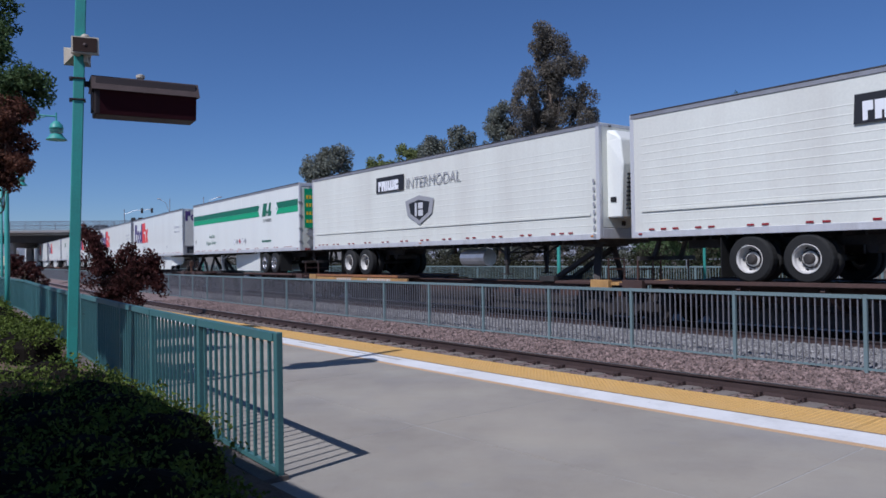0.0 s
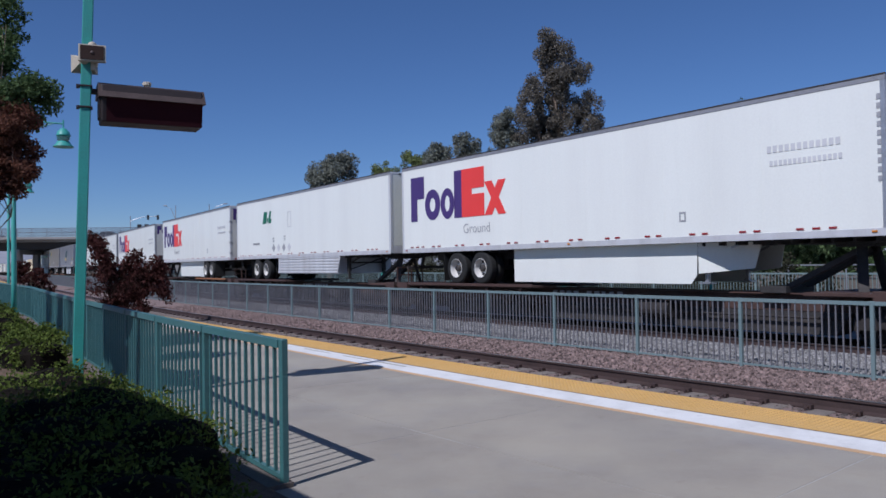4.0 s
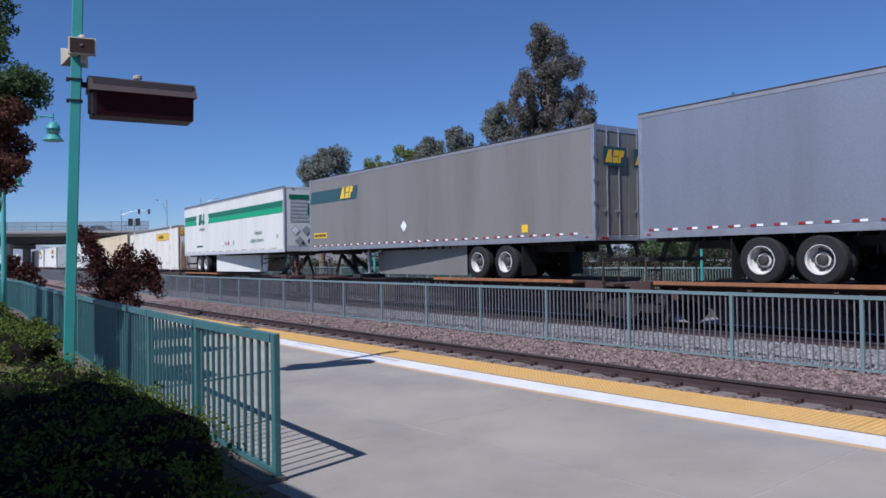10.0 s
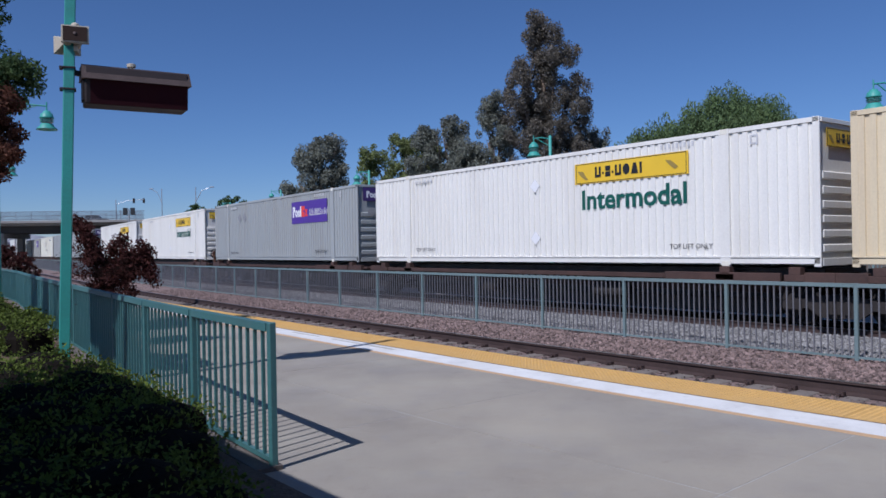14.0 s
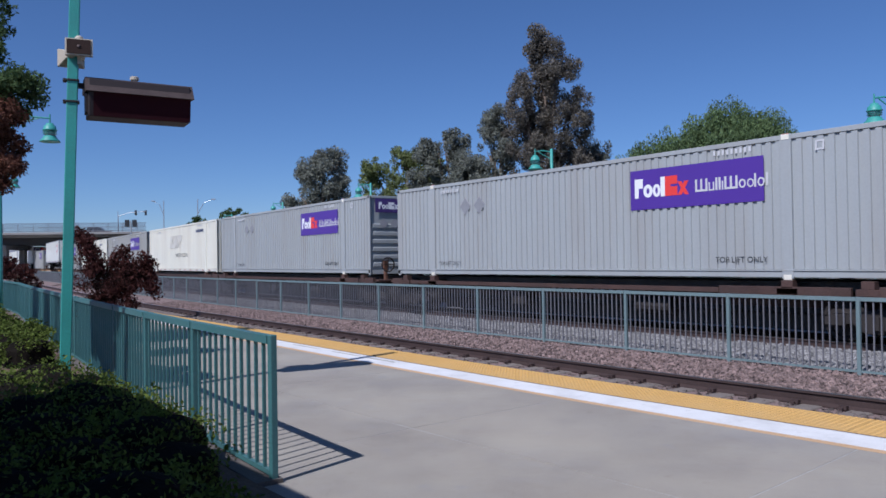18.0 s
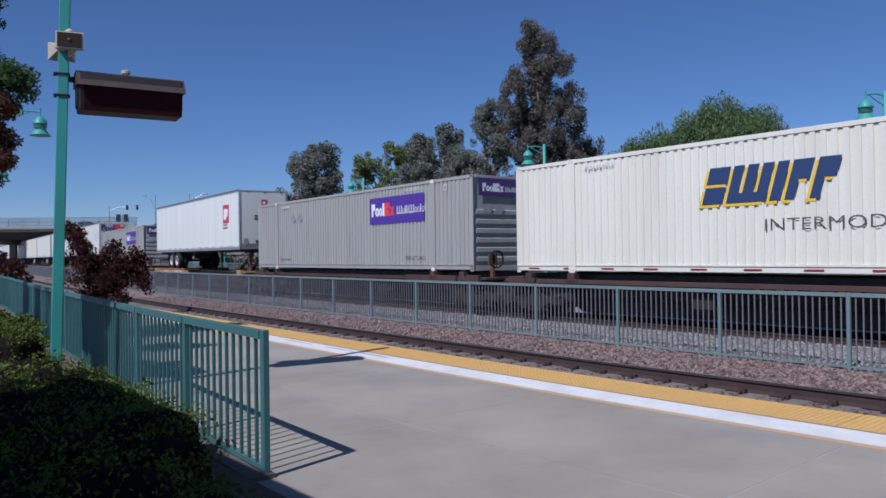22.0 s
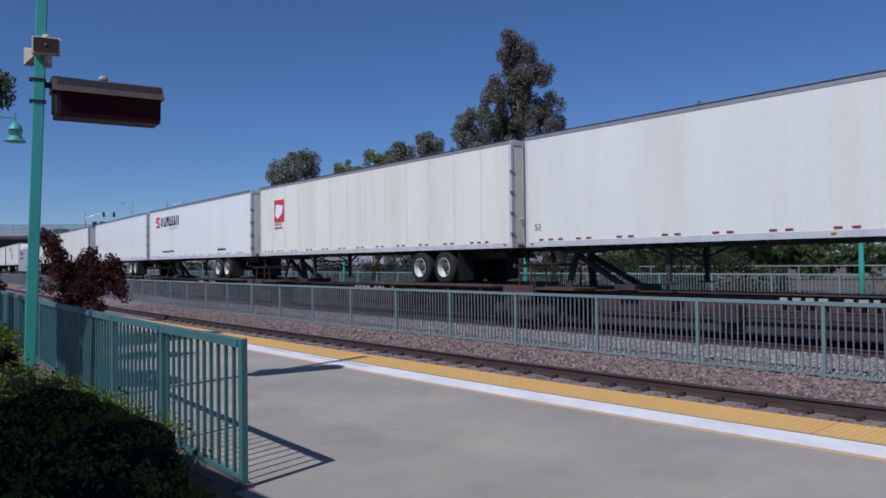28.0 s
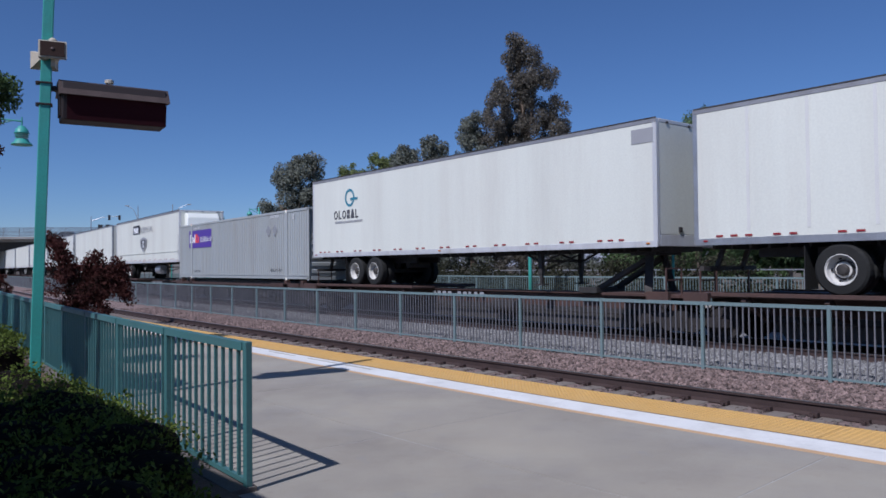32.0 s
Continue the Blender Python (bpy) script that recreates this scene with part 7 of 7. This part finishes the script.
tree("tree", "green street tree with airy crown behind the planting", -8.3, 13.5, 7, [(0.35, 0, 5.95, 0.42, 0.5), (-0.6, 0, 6.2, 0.8, 0.6), (0.75, 0, 4.75, 0.45, 0.42), (0.2, 0, 4.6, 0.6, 0.5), (-0.9, 0, 5.2, 0.8, 0.8), (0.15, 0, 5.35, 0.35, 0.35), (0.55, 0, 4.35, 0.35, 0.3)], L_GREEN, 22000, 0.045, 12, 0.06, base=0.03, puff=0.24)
tree("tree", "young crape myrtle turning rust-orange", -8.2, 13.2, 5, [(0.45, 0, 4.2, 0.42, 0.42), (0.62, 0, 3.55, 0.40, 0.40), (0.1, 0, 3.6, 0.6, 0.5), (0.35, 0, 3.05, 0.35, 0.3)], L_RUST, 20000, 0.04, 13, 0.04, base=0.03, puff=0.2)
SHRUB = [(-0.36, 0, 1.24, 0.34, 0.26), (0.10, 0, 1.18, 0.40, 0.28), (0.40, 0, 1.36, 0.17, 0.24), (-0.10, 0, 0.82, 0.52, 0.30), (-0.46, 0, 1.55, 0.20, 0.16), (-0.20, 0, 1.50, 0.14, 0.12)]
for bx, top, lean in ((-0.60, 2.20, 0.30), (-0.44, 2.02, 0.22), (-0.34, 1.82, 0.14), (0.12, 1.80, 0.16), (0.00, 1.66, 0.05), (0.46, 1.70, 0.10), (0.56, 1.60, 0.10), (0.28, 1.62, 0.06)):
    SHRUB += [(bx + lean * (top - h), 0.08 * math.sin(9 * bx + h), h, 0.06 + 0.20 * (top - h), 0.14) for h in (top - 0.05, top - 0.18, top - 0.32, top - 0.48)]
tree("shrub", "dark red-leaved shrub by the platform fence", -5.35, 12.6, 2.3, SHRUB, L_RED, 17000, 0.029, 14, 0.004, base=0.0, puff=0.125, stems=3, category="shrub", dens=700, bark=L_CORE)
tree("tree", "young crape myrtle whose crown shades the fence beside the sign post", -6.1, 7.93, 4.6, [(0.0, 0, 4.05, 0.62, 0.40), (0.45, -0.35, 4.15, 0.34, 0.34), (-0.45, 0.35, 4.25, 0.45, 0.3), (0.05, 0.0, 3.45, 0.42, 0.35)], L_RUST, 36000, 0.045, 16, 0.05, base=0.03, puff=0.16)
CROWN = [(0.0, 0, 4.1, 0.6, 0.5), (0.5, 0.3, 3.8, 0.4, 0.4), (-0.4, -0.1, 4.3, 0.45, 0.35), (0.2, 0.4, 3.3, 0.4, 0.35)]
for k, (x, y) in enumerate(((-9.9, 13.6), (-11.3, 15.9))):
    tree("tree", "young crape myrtle whose crown shades the fence further along", x, y, 4.8, CROWN, L_RUST, 26000, 0.05, 17 + k, 0.05, base=0.03, puff=0.2)
tree("shrub", "dark red-leaved shrub further along the fence", -15.3, 27.8, 2.0, [(0, 0, 1.2, 0.5, 0.45), (0.35, 0, 0.85, 0.45, 0.4), (-0.35, 0, 1.5, 0.3, 0.4)], L_RED, 5000, 0.05, 15, 0.03, base=0.0, puff=0.14, stems=3, category="shrub")


# ---- hedge and ground plants ----
def hedge(name, label, rows, n, size, seed):
    """rows: (s, off, height, radius along, radius across) mounds."""
    rng = np.random.default_rng(seed)
    root = thing(name, label, "hedge")
    b = Build()
    cl = []
    for s, off, h, ra, rc in rows:
        c = along(s, off, 0.04)
        # solid mound under the leaves, coloured as the darkness between them
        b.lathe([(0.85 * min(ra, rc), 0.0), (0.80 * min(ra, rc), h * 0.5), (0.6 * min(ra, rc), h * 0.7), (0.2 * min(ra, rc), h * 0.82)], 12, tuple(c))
        for _ in range(34):
            a, r = rng.random() * 6.283, rng.random() ** 0.5
            p = along(s + math.cos(a) * r * ra, off + math.sin(a) * r * rc, 0.04 + h * (0.12 + 0.85 * math.sqrt(max(0, 1 - r * r * 0.75)) * (0.25 + 0.8 * rng.random() ** 0.5)))
            cl.append((tuple(p), (0.13, 0.13, 0.10)))
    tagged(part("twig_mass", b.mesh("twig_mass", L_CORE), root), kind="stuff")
    tagged(part("leaves", leaf_mesh("leaves", leaves(cl, n, size, rng, 0, 0.55), L_HEDGE), root), kind="stuff")
    return root


near_rows = []
for k in range(15):
    s = 5.3 - k * 0.42
    for j, off in enumerate((-4.52, -4.85, -5.35, -5.85, -6.35, -6.85, -7.35)):
        if (s > 4.0 and off > -4.7) or (s > 4.3 and off > -5.2) or (s > 4.8 and off > -5.6):
            continue
        if (s > 2.5 and off > -4.7) or (s > 3.2 and off > -5.2):
            if j and s < 4.1:
                near_rows.append((s - 0.12 * j, off - 0.05, 0.10 + 0.09 * j, 0.34, 0.24))
            continue
        near_rows.append((s - 0.12 * j, off, ((0.42 if j == 0 else 0.50) - 0.05 * max(0.0, s - 2.0)) + 0.06 * math.sin(3.1 * k + 2.2 * j), 0.46, 0.30 if j == 0 else 0.42))
hedge("hedge", "low clipped green hedge in shade beside the platform fence", near_rows, 44000, 0.0195, 31)
hedge("hedge", "low green hedge further back in the planting", [(-4.6 - 0.6 * k, bed_edge(-5 - 0.6 * k) - 0.75 - 0.2 * math.sin(k), 0.5, 0.5, 0.42) for k in range(8)] + [(0.3 - 0.4 * k, -5.35 - 0.35 * k, 0.36, 0.4, 0.4) for k in range(4)], 9000, 0.03, 32)
hedge("ground_cover", "low green ground cover in the planting bed", [(-12 - 1.4 * k, bed_edge(-12 - 1.4 * k) - 1.0 - 0.5 * (k % 2), 0.5, 0.8, 0.55) for k in range(16)], 9000, 0.04, 33)

# ---- bushes beyond the far platform ----
def bushes(label, o, s0, s1, h, n, m, seed):
    rng = np.random.default_rng(seed)
    root = thing("bush_row", label, "bushes", kind="stuff")
    cl, s = [], s0
    while s < s1:
        hh = h * (0.55 + 0.7 * rng.random())
        for _ in range(9):
            r = 0.3 + 0.35 * rng.random()
            p = along2(s + 1.1 * rng.normal(), o + 0.7 * rng.normal(), -0.5 + hh * rng.random())
            cl.append((tuple(p), (r * 1.2, r * 1.2, r)))
        s += 1.3
    tagged(part("leaves", leaf_mesh("leaves", leaves(cl, n, 0.085, rng, 0, 0.5), m), root), kind="stuff")


bushes("dark scrubby green bushes behind the far platform", 24.5, -70, -10, 1.2, 45000, L_BUSH, 51)
bushes("brownish dry bushes behind the far platform", 26.5, -95, -8, 2.0, 60000, L_BUSH, 52)

# ---- far ground: lot, road, low wall, hills ----
fence("field_fence", "grey wire fence on thin steel posts along the dry field", 30.0, -75, 45, 3.0, -0.55, 1.25, 2, STEEL, 0.05)
structure("dirt_road", strip(rect(34, 38, -0.6, -0.548), steps(-80, 90, 10)), KERB, "pale dirt road across the dry field")
structure("car_park", strip(rect(26, 44, -0.6, -0.56), steps(-80, 90, 10)), ASPH, "dark asphalt lot beyond the far platform")
hl = Build()
rng = random.Random(8)
pts = []
for k in range(90):
    a = radians(-75 + k * 150 / 89)
    h = 40 + 75 * abs(noise.noise(Vector((k * 0.13, 3.3, 0)))) + 25 * abs(noise.noise(Vector((k * 0.5, 1.3, 0))))
    pts.append((2200 * math.sin(a), 2200 * math.cos(a), h))
v = [(x, y, -1) for x, y, h in pts] + [(x * 1.25, y * 1.25, h) for x, y, h in pts] + [(x * 1.5, y * 1.5, -1) for x, y, h in pts]
f = [(i, i + 1, 91 + i, 90 + i) for i in range(89)] + [(90 + i, 91 + i, 181 + i, 180 + i) for i in range(89)]
structure("backdrop_hills", hl.add(v, f), HILL, "low hazy grey-blue hills on the horizon")


# ---- track ties, ballast stones, platform slabs, tactile tiles ----
tie = Build().box(-0.13, 0.13, -1.3, 1.3, -0.2, 0).mesh("tie", TIE, 0.012)
for c, root, a, b_ in ((T1, track_near, -42, 14), (T2, track_far, -30, 9)):
    for k in range(int((b_ - a) / 0.61)):
        sk = a + k * 0.61
        part("tie", tie, root, Matrix.Translation(along2(sk, c, TOR - 0.165)) @ Matrix.Rotation(min(heading(sk), HEAD) - math.pi / 2, 4, "Z") if c == T2 else on_track(sk, c, TOR - 0.165))
clip = Build().box(-0.05, 0.05, -0.04, 0.04, 0, 0.05).box(-0.02, 0.02, -0.09, -0.03, 0, 0.03).mesh("rail_clip", RAIL)
for k in range(70):
    part("rail_clip", clip, track_near, on_track(-30 + k * 0.61, T1 + 0.64, TOR - 0.165))


def stones(name, label, off0, off1, s0, s1, n, z, m, seed, size):
    rng = np.random.default_rng(seed)
    base = np.array([(1, 0, 0), (-1, 0, 0), (0, 1, 0), (0, -1, 0), (0, 0, 1), (0, 0, -1)], float)
    tri = np.array([(0, 2, 4), (2, 1, 4), (1, 3, 4), (3, 0, 4), (2, 0, 5), (1, 2, 5), (3, 1, 5), (0, 3, 5)])
    u = rng.random(n)
    ss = s1 - (s1 - s0) * u ** 1.5
    oo = off0 + (off1 - off0) * rng.random(n)
    cen = np.array([along(a, b)[:2] for a, b in zip(ss, oo)])
    r = size * (0.6 + 0.9 * rng.random((n, 1, 1))) * (0.6 + 0.8 * rng.random((n, 6, 1)))
    q, _ = np.linalg.qr(rng.normal(size=(n, 3, 3)))
    v = np.einsum("nij,kj->nki", q, base) * r
    v[:, :, :2] += cen[:, None, :]
    v[:, :, 2] += z + size * 0.35 * rng.random((n, 1))
    f = (tri[None] + 6 * np.arange(n)[:, None, None]).reshape(-1, 3)
    me = bpy.data.meshes.new(name)
    me.from_pydata(v.reshape(-1, 3).tolist(), [], f.tolist())
    me.materials.append(m)
    return thing(name, label, "ballast", kind="stuff", me=me)


stones("ballast_stones", "loose red-brown ballast stones", T1 + 0.85, FEN + 0.2, -30, 9, 26000, -0.365, BALLR, 41, 0.036)
stones("ballast_stones", "loose pale grey ballast stones", FEN + 0.2, T2 - 0.85, -30, 9, 34000, -0.355, BALLG, 42, 0.032)
stones("ballast_stones", "loose dark brown ballast under the platform track", T1 - 1.2, T1 + 0.66, -20, 9, 7000, -0.40, BALLB, 43, 0.034)

slab_s = [5.62 + 3.05 * k for k in range(-28, 4)]
for s0, s1 in zip(slab_s, slab_s[1:]):
    for o0, o1 in ((-7.2, -2.407), (-2.393, -0.313)):
        part("slab", strip(rect(o0, o1, -0.028, 0.0), [s0 + 0.006, s1 - 0.006]).mesh("slab", CONC), plat)
    part("joint_sealer", strip(rect(-7.2, -0.313, -0.02, -0.0015), [s0 - 0.0055, s0 + 0.0055]).mesh("joint_sealer", SEALER), plat)
part("joint_sealer", strip(rect(-2.406, -2.394, -0.02, -0.001), [slab_s[0]] + steps(-60, 8, 2) + [14]).mesh("joint_sealer", SEALER), plat)
for s0, s1, o0, o1 in ((-3.1, -2.2, 0.05, 0.09), (-2.0, -1.2, 0.04, 0.10), (-4.6, -3.6, 0.06, 0.10)):
    part("worn_patch", strip([(o0, 0.001), (o1, 0.001), (o1, 0.0068), (o0, 0.0068)], [s0, (s0 + s1) / 2, s1]).mesh("worn_patch", SEALER), line_white, label="bare grey patch where the paint has worn off")
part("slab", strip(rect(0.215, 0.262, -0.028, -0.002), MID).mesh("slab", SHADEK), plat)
tile = Build().box(-0.302, 0.302, -0.33, 0.33, -0.028, 0.004)
for a in range(10):
    for c in range(11):
        x, y = -0.27 + a * 0.06, -0.30 + c * 0.06
        tile.add([(x - 0.012, y - 0.012, 0.004), (x + 0.012, y - 0.012, 0.004), (x + 0.012, y + 0.012, 0.004), (x - 0.012, y + 0.012, 0.004), (x - 0.007, y - 0.007, 0.010), (x + 0.007, y - 0.007, 0.010), (x + 0.007, y + 0.007, 0.010), (x - 0.007, y + 0.007, 0.010)], [(4, 5, 6, 7), (0, 1, 5, 4), (1, 2, 6, 5), (2, 3, 7, 6), (3, 0, 4, 7)])
tile = tile.mesh("tactile_tile", TACT)
tac = thing("tactile_strip", "yellow domed tactile warning tiles along the platform edge", "paving", kind="structure")
for k in range(120):
    part("tactile_tile", tile, tac, on_track(10.5 - k * 0.61, 0.597))
part("tactile_rest", strip(rect(0.265, 0.925, -0.028, 0.004), steps(-160, -62.5, 6)).mesh("tactile_rest", TACT), tac)

motions()
